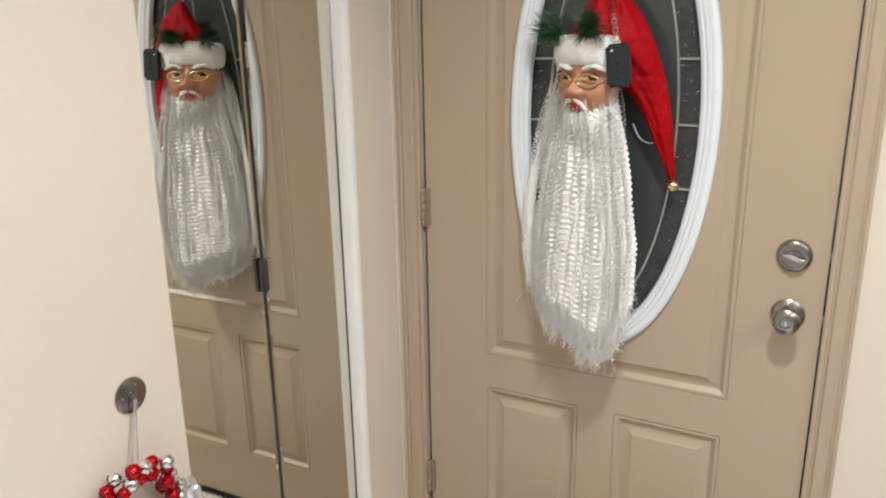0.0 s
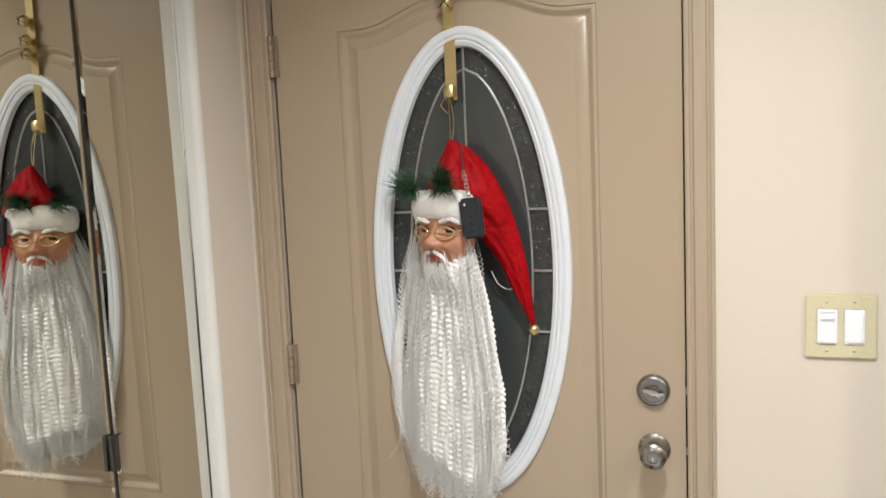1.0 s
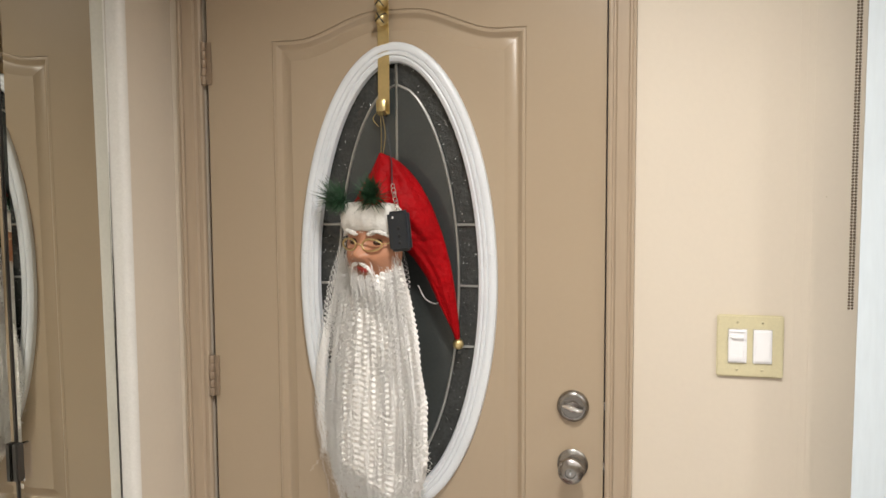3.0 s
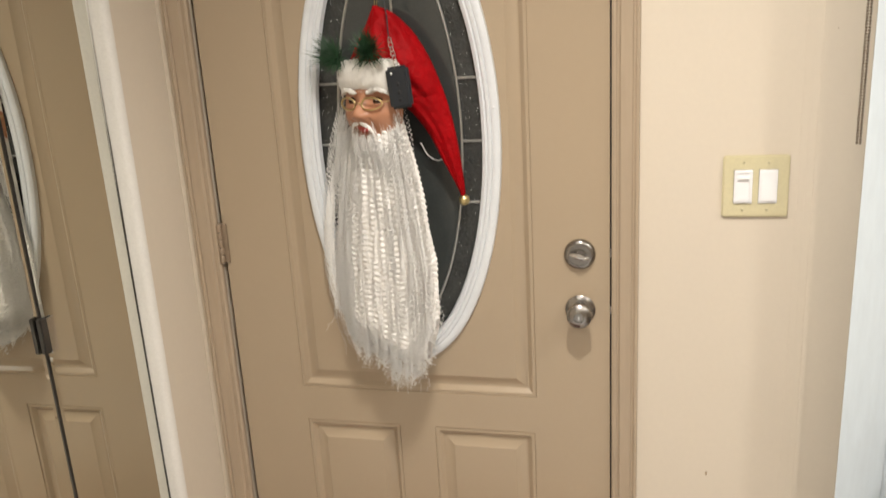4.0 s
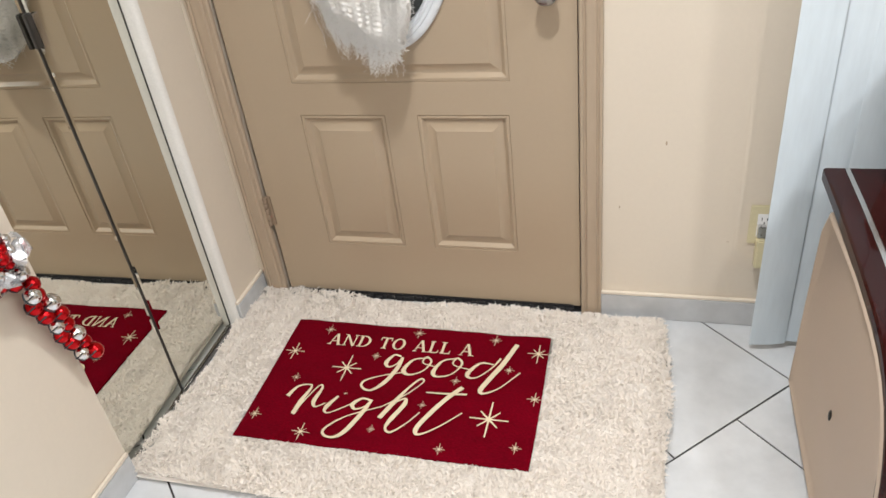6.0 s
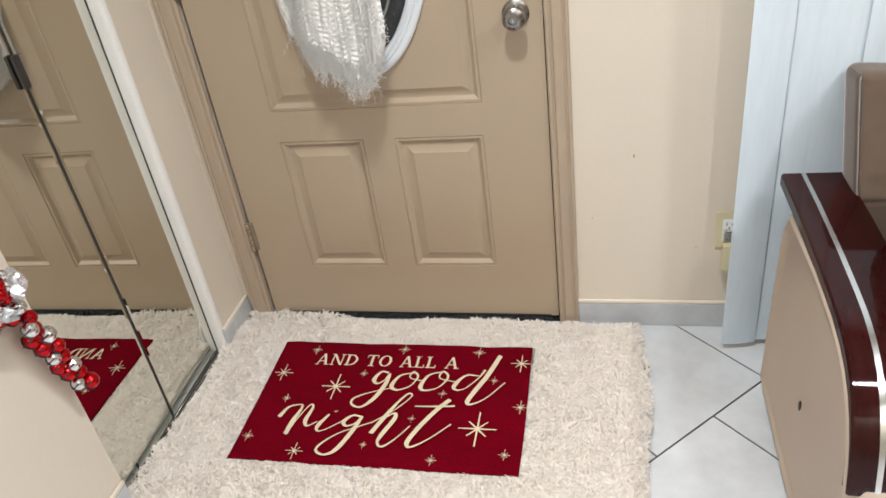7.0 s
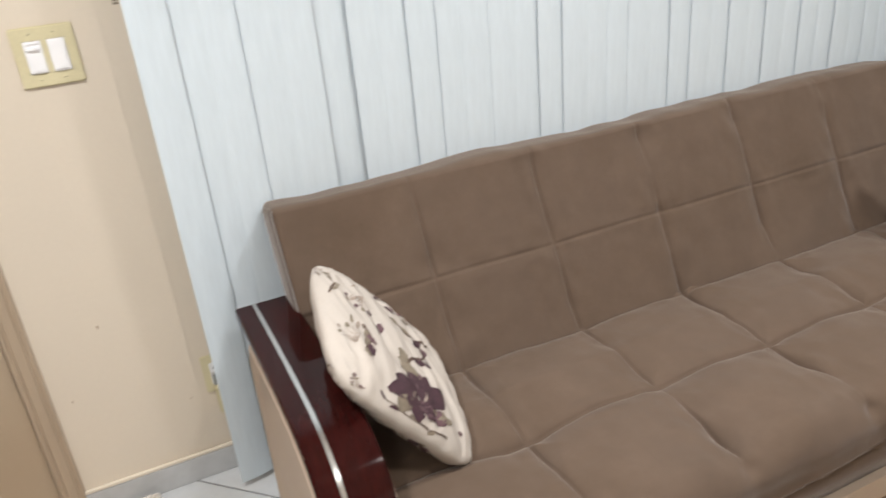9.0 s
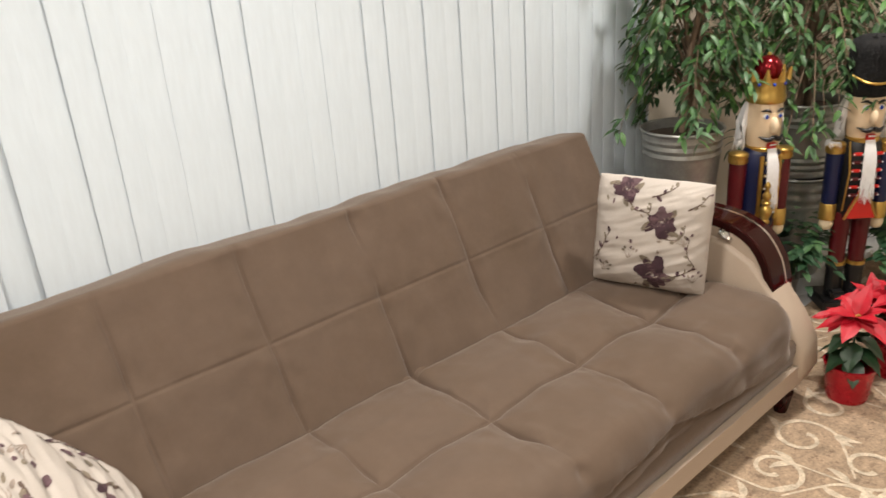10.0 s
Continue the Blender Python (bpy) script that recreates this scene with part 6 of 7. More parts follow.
def bucket(name, m, r, h, label, group=""):
    t = thing(name, m, label, "planter", group)
    bm = bmesh.new()
    prof = [(0, 0), (r * 0.80, 0.0), (r * 0.82, 0.006)]
    for i in range(41):
        f = i / 40
        rib = 0.0028 * math.sin(f * 40 * 1.5708) if 0.05 < f < 0.28 or 0.72 < f < 0.94 else 0
        prof.append((r * (0.82 + 0.15 * f) + rib, 0.008 + (h - 0.024) * f))
    prof += [(r * 1.0, h - 0.012), (r * 1.02, h - 0.006), (r * 1.0, h), (r * 0.965, h - 0.004), (r * 0.93, h - 0.05), (0, h - 0.05)]
    lathe(bm, prof, 48)
    part("bucket", bm, M_ZINC, t, "", 30)
    bm = bmesh.new()
    lathe(bm, [(0, h - 0.049), (r * 0.92, h - 0.049), (r * 0.9, h - 0.036), (r * 0.5, h - 0.030), (0, h - 0.026)], 30)
    part("soil", bm, M_SOIL, t)
    return t


def leaf_faces(bm, p, d, up, ln, w, mi=0, fold=0.25, droop=0.35):
    s = d.cross(up)
    s = s.normalized() if s.length > 1e-4 else d.orthogonal().normalized()
    u = s.cross(d).normalized()
    mid, L, R = [], [], []
    for i in range(5):
        f = i / 4
        wd = w * (math.sin(math.pi * min(1, 0.06 + f * 0.94)) ** 0.75) * (1 - 0.3 * f)
        c = p + d * ln * f - u * droop * ln * f * f
        mid.append(bm.verts.new(c))
        L.append(bm.verts.new(c + s * wd + u * wd * fold))
        R.append(bm.verts.new(c - s * wd + u * wd * fold))
    for i in range(4):
        faces(bm, [(mid[i], mid[i + 1], L[i + 1], L[i]), (mid[i], R[i], R[i + 1], mid[i + 1])], mi)


def ficus(name, m, seed, spread, high, label, count):
    t = thing(name, m, label, "plant", "weeping figs")
    rng = random.Random(seed)
    wood, crown = bmesh.new(), bmesh.new()
    tips = []
    for k in range(3):
        a = 6.2832 * k / 3 + rng.uniform(-0.3, 0.3)
        keys = [(0.02 * math.cos(a), 0.02 * math.sin(a), 0), (0.03 * math.cos(a + 1), 0.03 * math.sin(a + 1), 0.25), (0.035 * math.cos(a + 2.2), 0.035 * math.sin(a + 2.2), 0.5), (0.08 * math.cos(a + 2.6), 0.08 * math.sin(a + 2.6), high)]
        pts = spline(keys, 26)
        tube(wood, pts, [0.015 - 0.009 * i / 25 for i in range(26)], 8)
        for j in range(3, 26):
            tips.append((pts[j], a + 2.4 * j, j / 25))
    leaves = 0
    ci = 0
    while leaves < count:
        p, a, f = tips[ci % len(tips)]
        ci += 1
        a += rng.uniform(-0.8, 0.8)
        ln = spread * rng.uniform(0.45, 1.0) * (1.1 - 0.35 * f)
        rise = rng.uniform(0.05, 0.22)
        end = p + Vector((ln * math.cos(a), ln * math.sin(a), rise - 0.55 * ln))
        pts = spline([p, p + Vector((ln * 0.45 * math.cos(a), ln * 0.45 * math.sin(a), rise)), end, end + Vector((0.04 * math.cos(a), 0.04 * math.sin(a), -0.10))], 14)
        tube(wood, pts, [0.0042 - 0.0033 * i / 13 for i in range(14)], 4)
        for i in range(3, 14):
            for _ in range(rng.choice((1, 2, 2))):
                q = pts[i] + Vector((rng.gauss(0, 0.008), rng.gauss(0, 0.008), rng.gauss(0, 0.008)))
                b = a + rng.choice((-1, 1)) * rng.uniform(0.3, 1.6)
                d = Vector((math.cos(b), math.sin(b), rng.uniform(-1.1, 0.0))).normalized()
                leaf_faces(crown, q, d, Vector((rng.gauss(0, 0.3), rng.gauss(0, 0.3), 1)), rng.uniform(0.040, 0.068), rng.uniform(0.0085, 0.0135), rng.choice((0, 0, 1)))
                leaves += 1
    part("branch_work", wood, M_BARK, t, "twisted grey-brown stems", 180, kind="stuff")
    part("crown", crown, [M_LEAF, M_LEAF2], t, "glossy green drooping leaves", 180, kind="stuff")
    return t


M_LEAF2 = mat("young_ficus_leaf", (0.070, 0.175, 0.045), 0.48, var=0.35, scale=14, grain=0.1, bump=0.05)
bucket("galvanised_bucket", pose(4.06, -0.36, 0), 0.145, 0.46, "tall ribbed galvanised bucket used as a plant stand", "galvanised buckets")
bucket("planter", pose(4.06, -0.36, 0.46), 0.155, 0.315, "ribbed galvanised bucket holding a weeping fig", "galvanised buckets")
ficus("weeping_fig", pose(4.085, -0.37, 0.735), 21, 0.26, 0.85, "weeping fig with drooping glossy leaves in a bucket", 1500)
bucket("galvanised_bucket", pose(4.74, -0.52, 0), 0.150, 0.46, "tall ribbed galvanised bucket used as a plant stand", "galvanised buckets")
bucket("planter", pose(4.74, -0.52, 0.46), 0.165, 0.315, "wide galvanised bucket holding a second weeping fig", "galvanised buckets")
ficus("weeping_fig", pose(4.74, -0.52, 0.735), 33, 0.47, 0.95, "taller weeping fig with a pale twisted trunk", 2600)

# Low green plant between the sofa and the figures.
def fern(m, seed, stems, size):
    t = thing("house_plant", m, "low dark green leafy plant in a galvanised pot", "plant", "leafy floor plants")
    bm = bmesh.new()
    lathe(bm, [(0, 0), (0.075, 0), (0.080, 0.02), (0.083, 0.03), (0.082, 0.04), (0.086, 0.055), (0.085, 0.065), (0.090, 0.11), (0.094, 0.115), (0.088, 0.118), (0.08, 0.10), (0, 0.10)], 30)
    part("pot", bm, M_ZINC, t)
    rng = random.Random(seed)
    bm = bmesh.new()
    for k in range(stems):
        a = rng.uniform(0, 6.28)
        ln = rng.uniform(0.10, 0.24) * size
        p = Vector((0.03 * math.cos(a), 0.03 * math.sin(a), 0.10))
        for i in range(6):
            f = (i + 1) / 6
            q = p + Vector((ln * f * math.cos(a) * 0.6, ln * f * math.sin(a) * 0.6, (0.28 * f - 0.16 * f * f * (ln / size / 0.15)) * size))
            leaf_faces(bm, q, Vector((math.cos(a + rng.uniform(-1, 1)), math.sin(a + rng.uniform(-1, 1)), 0.1)).normalized(), Vector((0, 0, 1)), 0.06, 0.016, rng.choice((0, 0, 1)))
    part("leaves", bm, [M_NEEDLE, M_LEAF], t, "", 180, kind="stuff")


fern(pose(4.40, -0.62, 0.0), 3, 80, 1.6)
fern(pose(4.86, -0.98, 0.0), 8, 110, 1.9)

M_NSKIN = mat("nutcracker_face_paint", (0.82, 0.64, 0.44), 0.35, var=0.05)
M_NRED = mat("nutcracker_dark_red", (0.090, 0.005, 0.008), 0.32, var=0.15, scale=20)
M_NBRED = mat("nutcracker_bright_red", (0.58, 0.020, 0.015), 0.4, var=0.1)
M_NNAVY = mat("nutcracker_navy", (0.007, 0.012, 0.052), 0.32, var=0.15)
M_NBLACK = mat("nutcracker_black", (0.010, 0.010, 0.011), 0.4, var=0.2)
M_NWHITE = mat("nutcracker_white_hair", (0.80, 0.80, 0.80), 0.8, var=0.06, scale=60, bump=0.8, bscale=200)
M_NFUR = mat("black_plush", (0.008, 0.008, 0.009), 0.95, var=0.3, scale=80, bump=1.0, bscale=220)
M_NGOLD = mat("gold_paint", (0.55, 0.36, 0.10), 0.3, 0.85, var=0.1)
M_NBLUE = mat("blue_gem_paint", (0.02, 0.06, 0.40), 0.25)
M_NKNOB = mat("cream_wood_knob", (0.80, 0.66, 0.46), 0.4)
M_NORB = mat('dark_red_metallic_orb', (0.20, 0.008, 0.012), 0.16, 0.7, var=0.1)
NMATS = [M_NSKIN, M_NRED, M_NBRED, M_NNAVY, M_NBLACK, M_NWHITE, M_NFUR, M_NGOLD, M_NBLUE, M_NKNOB, M_NORB]


def nutcracker(m, king, label):
    SK, DR, BR, NV, BK, WH, FU, GO, BL, KN, ORB = range(11)
    bm = bmesh.new()
    coat, arm = (NV, DR) if king else (BK, NV)
    box(bm, (-0.11, -0.09, 0), (0.11, 0.09, 0.05), 0.006, BK)
    for s in (-1, 1):
        lathe(bm, [(0.036, 0.05), (0.036, 0.16), (0.040, 0.17), (0.040, 0.19), (0.033, 0.20)], 16, pose(s * 0.042, 0, 0), BK)
        box(bm, (s * 0.042 - 0.032, -0.075, 0.05), (s * 0.042 + 0.032, 0.0, 0.085), 0.01, BK)
        lathe(bm, [(0.041, 0.19), (0.041, 0.205)], 16, pose(s * 0.042, 0, 0), GO)
        lathe(bm, [(0.034, 0.20), (0.036, 0.30), (0.040, 0.42)], 16, pose(s * 0.042, 0, 0), DR)
        sh = pose(s * 0.100, 0, 0.70, 0, -s * 1, 0)
        lathe(bm, [(0.030, -0.30), (0.033, -0.20), (0.036, -0.04), (0.030, 0.0)], 16, sh, arm)
        lathe(bm, [(0.0345, -0.31), (0.0345, -0.245), (0.030, -0.24)], 16, sh, GO)
        ball(bm, sh @ Vector((0, 0, -0.33)), (0.030, 0.030, 0.030), 14, KN)
        lathe(bm, [(0.034, -0.040), (0.0385, -0.038), (0.0395, -0.033), (0.0385, -0.028), (0.038, -0.012), (0.041, -0.008), (0.041, -0.002), (0.034, 0.004), (0.0, 0.008)], 22, sh @ pose(s * 0.002, 0, 0.004), GO)
        for q in range(16):
            b = 6.2832 * q / 16
            tube(bm, [sh @ Vector((0.039 * math.cos(b), 0.039 * math.sin(b), -0.008)), sh @ Vector((0.039 * math.cos(b + 0.3), 0.039 * math.sin(b + 0.3), -0.026))], 0.0028, 5, GO)
        for q in range(0 if king else 34):
            b, l = 0.6 + 4.2 * q / 34 if s < 0 else -1.7 + 4.2 * q / 34, 0.010 + 0.006 * math.sin(q * 7.3)
            tube(bm, [sh @ Vector((0.026 * math.cos(b), 0.026 * math.sin(b), 0.012)), sh @ Vector((0.040 * math.cos(b), 0.040 * math.sin(b), 0.010)), sh @ Vector((0.046 * math.cos(b), 0.046 * math.sin(b), 0.004 - l))], [0.002, 0.0022, 0.0008], 4, WH)
    lathe(bm, [(0.070, 0.40), (0.078, 0.44), (0.072, 0.52), (0.082, 0.62), (0.080, 0.70), (0.060, 0.725)], 28, None, coat, 1.0, 0.85)
    if king:
        for s in (-1, 1):
            box(bm, (s * 0.040 - 0.008, -0.079, 0.44), (s * 0.040 + 0.008, -0.066, 0.70), 0.003, GO)
        for i in range(5):
            for dx in (-0.024, 0.024):
                ball(bm, (0.004 + dx, -0.074, 0.47 + 0.05 * i), (0.008, 0.006, 0.008), 10, GO)
                ball(bm, (0.004 + dx, -0.079, 0.47 + 0.05 * i), 0.0045, 8, WH)
        # turned sceptre
        lathe(bm, [(0, 0.385), (0.020, 0.392), (0.023, 0.402), (0.017, 0.412), (0.015, 0.440), (0.020, 0.446), (0.020, 0.452), (0.014, 0.458), (0.022, 0.472), (0.026, 0.488), (0.022, 0.504), (0.013, 0.514), (0.019, 0.520), (0.019, 0.526), (0.011, 0.532), (0.017, 0.546), (0.018, 0.556), (0.010, 0.568), (0.008, 0.580), (0.012, 0.588), (0.012, 0.596), (0.005, 0.606), (0, 0.610)], 20, pose(-0.030, -0.112, 0), GO)
        ball(bm, (-0.030, -0.108, 0.378), (0.034, 0.030, 0.026), 14, KN)
    else:
        for i in range(6):
            z = 0.50 + 0.033 * i
            for s in (-1, 1):
                box(bm, (s * 0.042 - 0.019, -0.078, z), (s * 0.042 + 0.019, -0.064, z + 0.013), 0.004, BR if i % 2 else DR)
                for dx in (-0.016, 0.016):
                    ball(bm, (s * 0.042 + dx, -0.077, z + 0.006), 0.0032, 8, WH)
        tube(bm, [(-0.072, -0.055, 0.72), (-0.066, -0.072, 0.60), (-0.072, -0.060, 0.44)], 0.004, 6, GO)
        v = [bm.verts.new(p) for p in ((-0.062, -0.076, 0.41), (0.062, -0.076, 0.41), (0.010, -0.080, 0.52), (-0.010, -0.080, 0.52))]
        w = [bm.verts.new(p) for p in ((-0.066, -0.060, 0.405), (0.066, -0.060, 0.405), (0.012, -0.062, 0.528), (-0.012, -0.062, 0.528))]
        faces(bm, [v, w[::-1]] + [(v[i], w[i], w[(i + 1) % 4], v[(i + 1) % 4]) for i in range(4)], BR)
        for a, b in (((-0.066, -0.074, 0.407), (-0.012, -0.080, 0.526)), ((0.066, -0.074, 0.407), (0.012, -0.080, 0.526))):
            tube(bm, [a, b], 0.0055, 6, GO)
    lathe(bm, [(0.056, 0.708), (0.064, 0.712), (0.064, 0.724), (0.056, 0.730)], 24, None, GO)
    # head
    lathe(bm, [(0.055, 0.722), (0.062, 0.736), (0.0645, 0.83), (0.062, 0.885)], 28, None, SK, 1, 0.95)
    ball(bm, (0, -0.064, 0.806), (0.014, 0.026, 0.030), 14, SK)
    box(bm, (-0.016, -0.072, 0.722), (0.016, -0.052, 0.748), 0.003, BR)
    box(bm, (-0.013, -0.0735, 0.738), (0.013, -0.0715, 0.745), 0.001, WH)
    rng = random.Random(4)
    for s in (-1, 1):
        ball(bm, (s * 0.026, -0.055, 0.838), (0.013, 0.005, 0.010), 12, WH)
        ball(bm, (s * 0.026, -0.059, 0.837), (0.007, 0.003, 0.007), 12, BL)
        tube(bm, spline([(s * 0.012, -0.062, 0.852), (s * 0.028, -0.060, 0.860), (s * 0.044, -0.046, 0.855)], 7), [0.003, 0.0045, 0.005, 0.005, 0.004, 0.003, 0.001], 6, BK)
        tube(bm, spline([(s * 0.002, -0.074, 0.768), (s * 0.024, -0.070, 0.761), (s * 0.048, -0.050, 0.770)], 8), [0.008, 0.009, 0.009, 0.008, 0.007, 0.006, 0.004, 0.002], 8, BK)
        for q in range(10):
            a = 0.25 + 0.13 * q
            x, y = s * 0.062 * math.cos(a * 0.8), 0.062 * math.sin(a * 0.8)
            for _ in range(9):
                jx, jy, jz = rng.gauss(0, 0.006), rng.gauss(0, 0.006), rng.gauss(0, 0.012)
                tube(bm, spline([(x, y, 0.885), (x * 1.22 + jx, y * 1.1 + jy, 0.82), (x * 1.50 + 2 * jx, y * 1.2 + jy, 0.728 + jz)], 8), [0.003, 0.0045, 0.005, 0.005, 0.0045, 0.0035, 0.0025, 0.001], 4, WH)
    for q in range(70):
        a = rng.uniform(-1, 1)
        tube(bm, spline([(a * 0.016, -0.070, 0.726), (a * 0.024, -0.092, 0.65), (a * 0.024 + rng.gauss(0, 0.010), -0.094, 0.52 + rng.uniform(-0.05, 0.06))], 10), [0.0030] * 6 + [0.0026, 0.002, 0.0014, 0.0006], 4, WH)
    if king:
        lathe(bm, [(0.066, 0.880), (0.069, 0.885), (0.069, 0.903), (0.066, 0.908), (0.064, 0.955), (0.068, 0.962), (0.060, 0.962), (0.058, 0.95)], 32, None, GO)
        for i in range(8):
            a = 6.2832 * i / 8 + 0.2
            c = Vector((0.066 * math.cos(a), 0.066 * math.sin(a), 0.955))
            tube(bm, [c, c + Vector((0.010 * math.cos(a), 0.010 * math.sin(a), 0.040))], [0.016, 0.004], 6, GO)
            ball(bm, (0.065 * math.cos(a + 0.39), 0.065 * math.sin(a + 0.39), 0.944), 0.0065, 10, BL)
        ball(bm, (0, 0, 0.985), 0.050, 24, ORB)
        ball(bm, (0, 0, 1.036), 0.008, 10, GO)
    else:
        lathe(bm, [(0.064, 0.872), (0.078, 0.885), (0.083, 0.93), (0.082, 0.97), (0.080, 1.02), (0.070, 1.058), (0.04, 1.072), (0, 1.076)], 30, None, FU)
        tube(bm, spline([(-0.080, -0.030, 0.945), (-0.040, -0.082, 0.925), (0.02, -0.088, 0.925), (0.075, -0.045, 0.945)], 16), 0.005, 6, GO)
        ball(bm, (0.030, -0.083, 0.985), (0.017, 0.008, 0.017), 14, GO)
        ball(bm, (0.030, -0.090, 0.985), (0.010, 0.005, 0.010), 12, BR)
        tube(bm, spline([(0.034, -0.085, 0.99), (0.044, -0.084, 1.01), (0.060, -0.070, 1.02)], 6), [0.008, 0.012, 0.014, 0.012, 0.009, 0.003], 8, BR)
    for q in range(0 if king else 2600):
        a, z = rng.uniform(0, 6.28), rng.uniform(0.885, 1.07)
        r = 0.081 if z < 1.03 else 0.081 - 0.9 * (z - 1.03)
        c = Vector((r * math.cos(a), r * math.sin(a), z))
        dd = Vector((math.cos(a + rng.gauss(0, 0.5)), math.sin(a + rng.gauss(0, 0.5)), rng.gauss(0.2, 0.5))).normalized() * rng.uniform(0.008, 0.020)
        w = Vector((-math.sin(a), math.cos(a), 0)) * 0.0012
        bm.faces.new([bm.verts.new(p) for p in (c - w, c + w, c + dd)]).material_index = FU
    for v in bm.verts:
        k = 0.90 + 0.10 * max(0.0, min(1.0, (v.co.z - 0.72) / 0.03)) * (abs(v.co.x) < 0.085)
        v.co.x *= k
        v.co.y *= k
        v.co.z = v.co.z * 0.966 if v.co.z < 0.745 else 0.720 + (v.co.z - 0.745) * 1.075
    return solid("nutcracker_figure", bm, NMATS, label, "nutcracker", "nutcracker figures", m=m, angle=50)


nutcracker(pose(4.215, -0.60, 0, 0, 0, -31), True, "painted wooden nutcracker figure with gold crown and sceptre")
nutcracker(pose(4.52, -0.84, 0, 0, 0, -45), False, "painted wooden nutcracker figure with tall black fur hat")

M_BRACT = mat("poinsettia_red_bract", (0.45, 0.004, 0.018), 0.5, var=0.22, scale=25, grain=0.1, bump=0.15, bscale=60)
M_PLEAF = mat("poinsettia_green_leaf", (0.016, 0.048, 0.020), 0.40, var=0.3, scale=25, bump=0.15, bscale=60)
M_POT = mat("red_pot_foil", (0.42, 0.008, 0.020), 0.28, 0.2, var=0.15, scale=40, bump=0.5, bscale=70)


def poinsettia(m, seed, label):
    t = thing("poinsettia", m, label, "plant", "poinsettias")
    rng = random.Random(seed)
    bm = bmesh.new()
    prof = [(0, 0), (0.060, 0), (0.064, 0.01), (0.074, 0.105), (0.079, 0.120), (0.082, 0.128), (0.074, 0.128), (0.070, 0.105), (0, 0.105)]
    lathe(bm, prof, 30)
    for v in bm.verts:
        a = math.atan2(v.co.y, v.co.x)
        k = 1 + 0.02 * math.sin(a * 11) * (v.co.z / 0.11)
        v.co.x *= k
        v.co.y *= k
    part("pot", bm, M_POT, t, "red foil pot")
    stems = bmesh.new()
    heads = [(0, 0, 0.285), (0.095, 0.06, 0.235)]
    for x, y, z in heads:
        tube(stems, spline([(0, 0, 0.08), (x * 0.6, y * 0.6, z * 0.6), (x, y, z)], 8), 0.004, 6)
    part("stems", stems, M_PLEAF, t)

    def blade(p, d, ln, w, droop, lobes):
        """A veined leaf: keeled along its rib, waved at the margin, drawn out to a point."""
        bm = bmesh.new()
        side = d.cross(Vector((0, 0, 1))).normalized()
        up = side.cross(d).normalized()
        ph, tw = rng.uniform(0, 6.28), rng.uniform(-0.35, 0.35)
        rows = []
        for i in range(11):
            f = i / 10
            wd = w * (math.sin(math.pi * f ** 0.80) ** 0.95 * (1 - 0.25 * f) + 0.02 + lobes * 0.10 * math.sin(f * 19 + ph) * math.sin(math.pi * f))
            c = p + d * ln * f - up * droop * ln * f * f
            row = []
            for q in (-1, -0.6, -0.25, 0, 0.25, 0.6, 1):
                lift = 0.30 * abs(q) * wd - 0.10 * wd * q * q + 0.05 * w * math.sin(f * 16 + ph + 2 * q) * abs(q) + tw * q * wd * f
                lift += 0.03 * w * math.cos(f * 34 - 5 * abs(q)) * (1 - abs(q))
                row.append(bm.verts.new(c + side * q * wd + up * lift))
            rows.append(row)
        for r0, r1 in zip(rows, rows[1:]):
            faces(bm, [(r0[i], r0[i + 1], r1[i + 1], r1[i]) for i in range(6)])
        return bm

    for k, (hx, hy, hz) in enumerate(heads):
        size = 1.0 - 0.18 * k
        for ring, (cnt, ln, up) in enumerate(((6, 0.125, 0.02), (4, 0.098, 0.62), (1, 0.105, 2.6))):
            for i in range(cnt):
                a = 6.2832 * (i + 0.5 * ring) / cnt + rng.uniform(-0.22, 0.22)
                d = Vector((math.cos(a), math.sin(a), up + rng.uniform(-0.12, 0.22))).normalized()
                l = ln * size * rng.uniform(0.88, 1.12)
                part("bract", blade(Vector((hx, hy, hz + 0.004 * ring)), d, l, l * 0.27, 0.25, 0.25), M_BRACT, t, "", 180)
        bm = bmesh.new()
        for i in range(7):
            ball(bm, (hx + rng.gauss(0, 0.006), hy + rng.gauss(0, 0.006), hz + 0.012), 0.0042, 8)
        part("flower_centre", bm, M_NGOLD, t)
    for i in range(14):
        a = 2.4 * i + rng.uniform(-0.3, 0.3)
        z = 0.235 - 0.007 * i
        l = rng.uniform(0.080, 0.110)
        d = Vector((math.cos(a), math.sin(a), rng.uniform(-0.55, -0.15))).normalized()
        part("leaf", blade(Vector((0.012 * math.cos(a), 0.012 * math.sin(a), z)), d, l, l * 0.36, 0.35, 0.5), M_PLEAF, t, "", 180)


poinsettia(pose(3.856, -1.128, 0.004), 5, "red poinsettia in a red foil pot on the carpet")
poinsettia(pose(4.10, -1.185, 0.004, 0, 0, 40), 6, "second red poinsettia beside the first on the carpet")

# Patterned carpet.
M_CARPET = mat("tan_carpet_pile", (0.34, 0.245, 0.165), 0.95, var=0.38, scale=20, grain=0.45, gscale=130, bump=0.6, bscale=260, sheen=0.2, dirt=((0.14, 0.085, 0.055), 38, 0.56, 0.68))
M_SCROLL = mat("cream_carpet_scroll", (0.54, 0.45, 0.34), 0.95, var=0.45, scale=34, grain=0.30, gscale=150, bump=0.6, bscale=260, sheen=0.2)


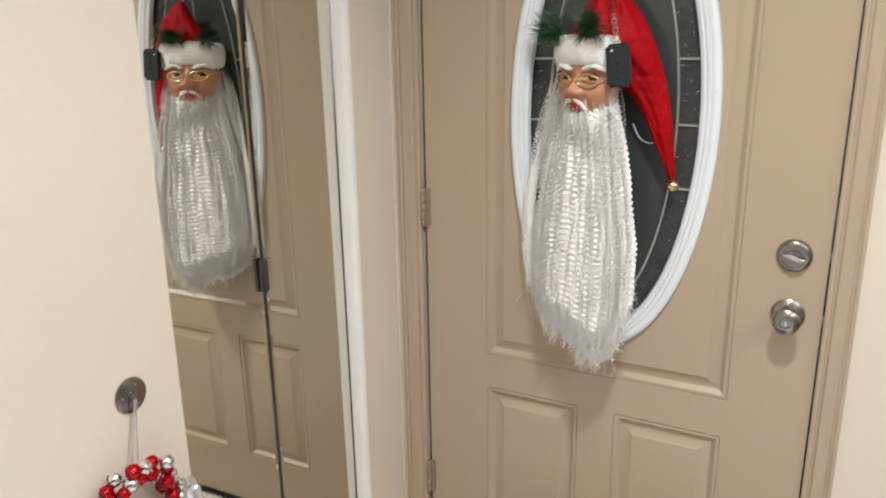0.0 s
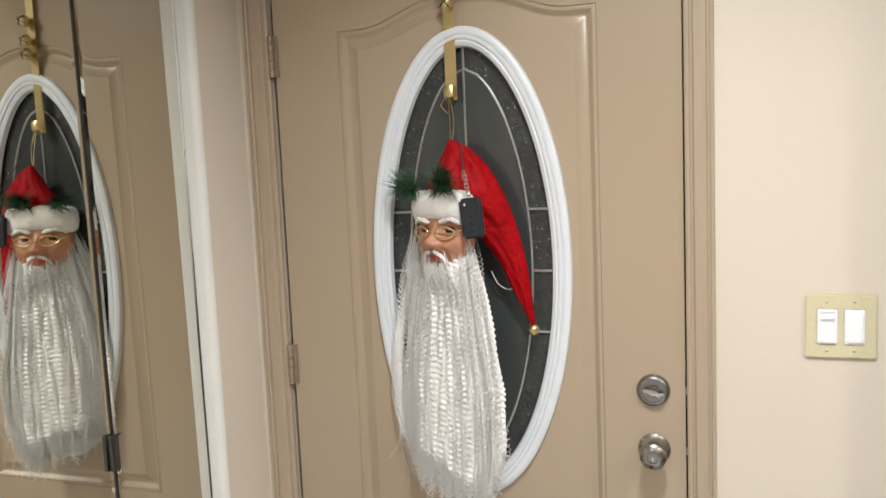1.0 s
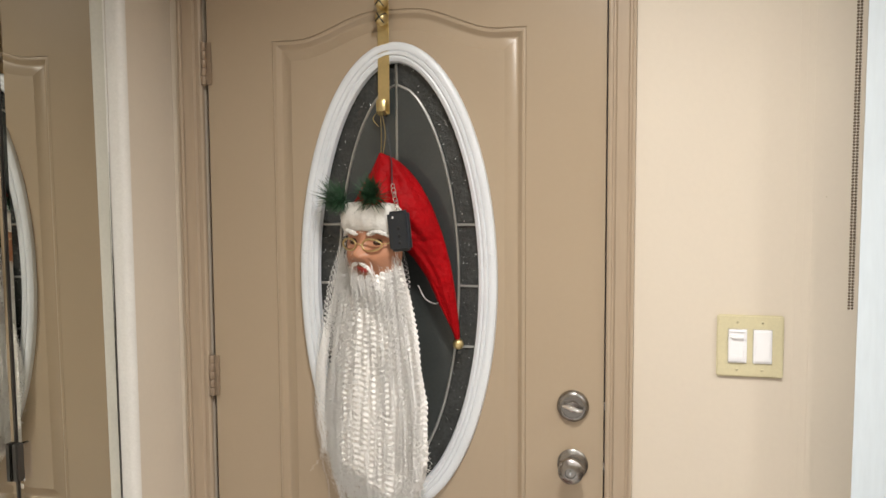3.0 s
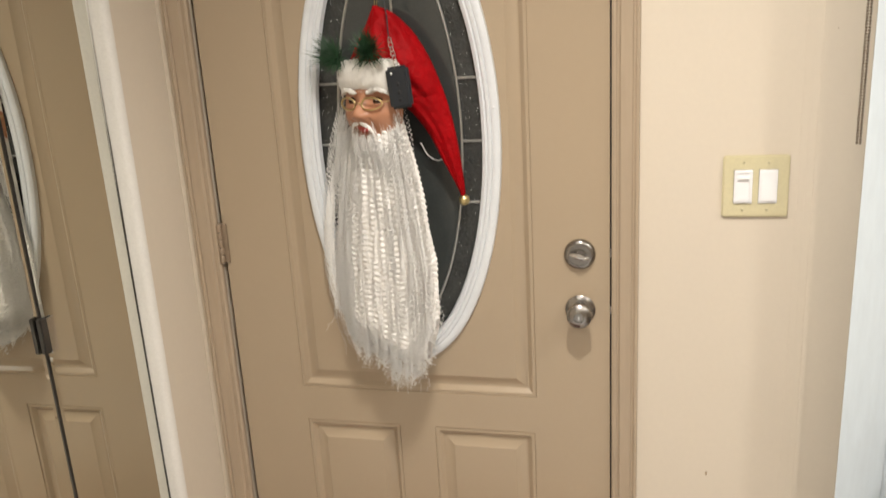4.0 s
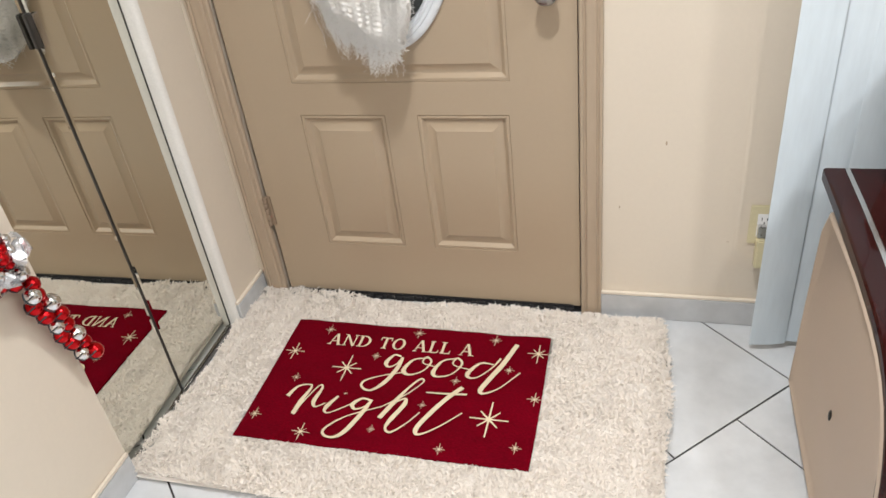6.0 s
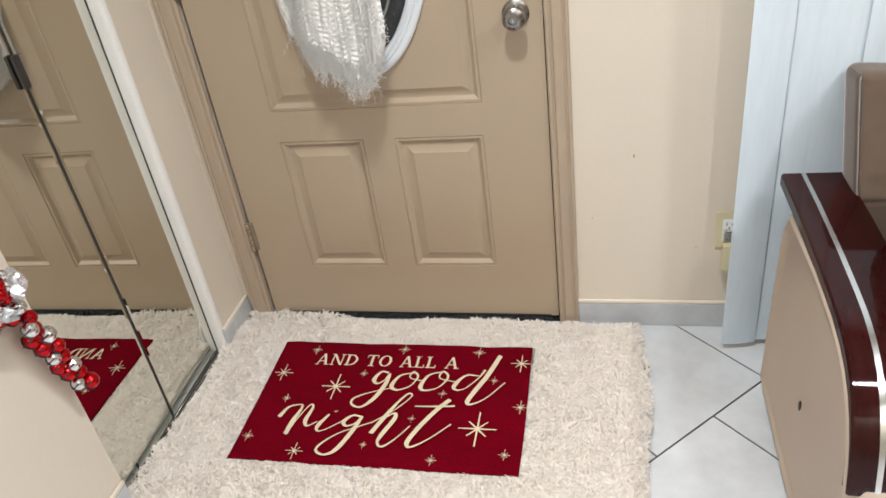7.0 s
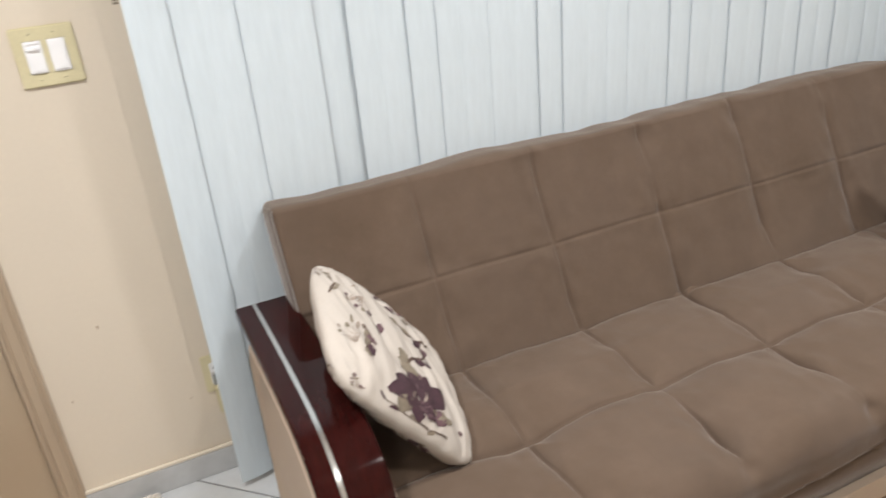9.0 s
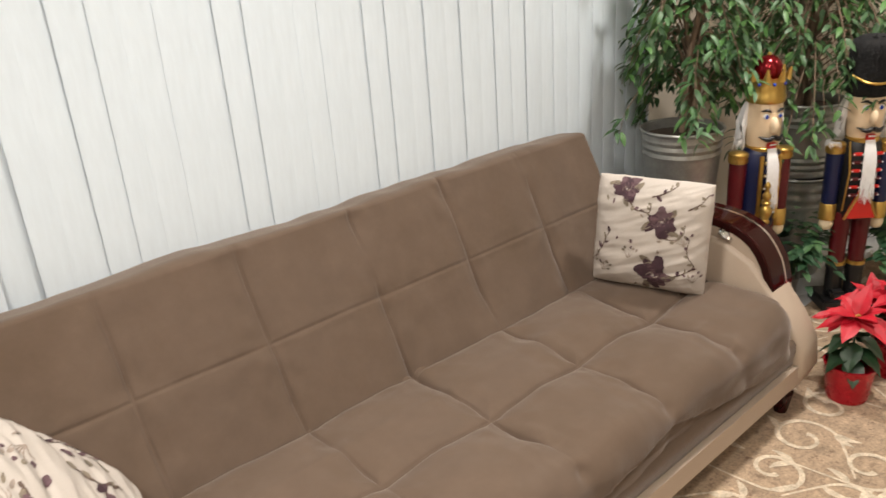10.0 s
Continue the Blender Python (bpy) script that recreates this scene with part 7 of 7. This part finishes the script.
def carpet():
    t = thing("area_carpet", pose(2.2, -3.6, 0), "tan carpet with cream scroll pattern on the tiles", "carpet")
    bm = bmesh.new()
    box(bm, (0, 0, 0.0005), (2.95, 2.85, 0.0035), 0.001)
    part("carpet_ground", bm, M_CARPET, t)
    bm = bmesh.new()
    rng = random.Random(12)
    z = 0.0037
    for gx in range(12):
        for gy in range(12):
            cx, cy = 0.12 + gx * 0.245 + rng.uniform(-0.05, 0.05), 0.12 + gy * 0.235 + rng.uniform(-0.05, 0.05)
            r, a0, s = rng.uniform(0.07, 0.115), rng.uniform(0, 6.28), rng.choice((-1, 1))
            keys = []
            for i in range(14):
                f = i / 13
                rr = r * (1 - 0.78 * f)
                keys.append((cx + rr * math.cos(a0 + s * 7.5 * f), cy + rr * math.sin(a0 + s * 7.5 * f)))
            lead = (cx + r * 1.9 * math.cos(a0 - s * 0.8), cy + r * 1.9 * math.sin(a0 - s * 0.8))
            keys = [lead] + keys
            keys = [(min(2.93, max(0.02, x)), min(2.83, max(0.02, y))) for x, y in keys]
            ribbon(bm, keys, [0.003, 0.006, 0.008, 0.008, 0.007, 0.006, 0.010], z, 46)
            z += 0.000004
            for _ in range(3):
                k = rng.choice(keys[1:8])
                a = rng.uniform(0, 6.28)
                q = [(min(2.93, max(0.02, k[0] + d * math.cos(a + d * 6))), min(2.83, max(0.02, k[1] + d * math.sin(a + d * 6)))) for d in (0, 0.025, 0.05, 0.075)]
                ribbon(bm, q, [0.004, 0.012, 0.010, 0.002], z, 10)
                z += 0.000004
    part("scroll_pattern", bm, M_SCROLL, t, "cream scrolls", 180, kind="stuff")


carpet()

# Floor tiles, laid diagonally in running bond, each a piece of the floor.
def clip(poly, lo, hi):
    for ax in (0, 1):
        for bound, sg in ((lo[ax], 1), (hi[ax], -1)):
            out = []
            for i, p in enumerate(poly):
                q = poly[i - 1]
                dp, dq = sg * (p[ax] - bound), sg * (q[ax] - bound)
                if (dp >= 0) != (dq >= 0):
                    f = dq / (dq - dp)
                    out.append(tuple(q[k] + (p[k] - q[k]) * f for k in (0, 1)))
                if dp >= 0:
                    out.append(p)
            poly = out
            if not poly:
                return []
    return poly


R2 = math.sqrt(0.5)
TS = 0.404
for row in range(-12, 16):
    b0 = 1.684 * R2 + row * TS                # across the rows: (x - y) / sqrt 2
    for k in range(-14, 14):
        a0 = (1.242 if row % 2 else 0.954) * R2 + k * TS   # along the rows: (x + y) / sqrt 2
        corners = [((a + b) * R2, (a - b) * R2) for a, b in ((a0, b0), (a0 + TS, b0), (a0 + TS, b0 + TS), (a0, b0 + TS))]
        cx, cy = sum(p[0] for p in corners) / 4, sum(p[1] for p in corners) / 4
        g = 1 - 0.005 / TS
        corners = [(cx + (x - cx) * g, cy + (y - cy) * g) for x, y in corners]
        poly = clip(corners, (LEFT - 0.02, BACK - 0.01), (RIGHT + 0.01, 0.012))
        if len(poly) < 3:
            continue
        bm = bmesh.new()
        f = bm.faces.new([bm.verts.new((x, y, -0.006)) for x, y in poly])
        r = bmesh.ops.extrude_face_region(bm, geom=[f])
        top = [v for v in r["geom"] if isinstance(v, bmesh.types.BMVert)]
        for v in top:
            v.co.z = 0.0
        part("floor_tile", bm, M_TILE, floor_bed, angle=20)
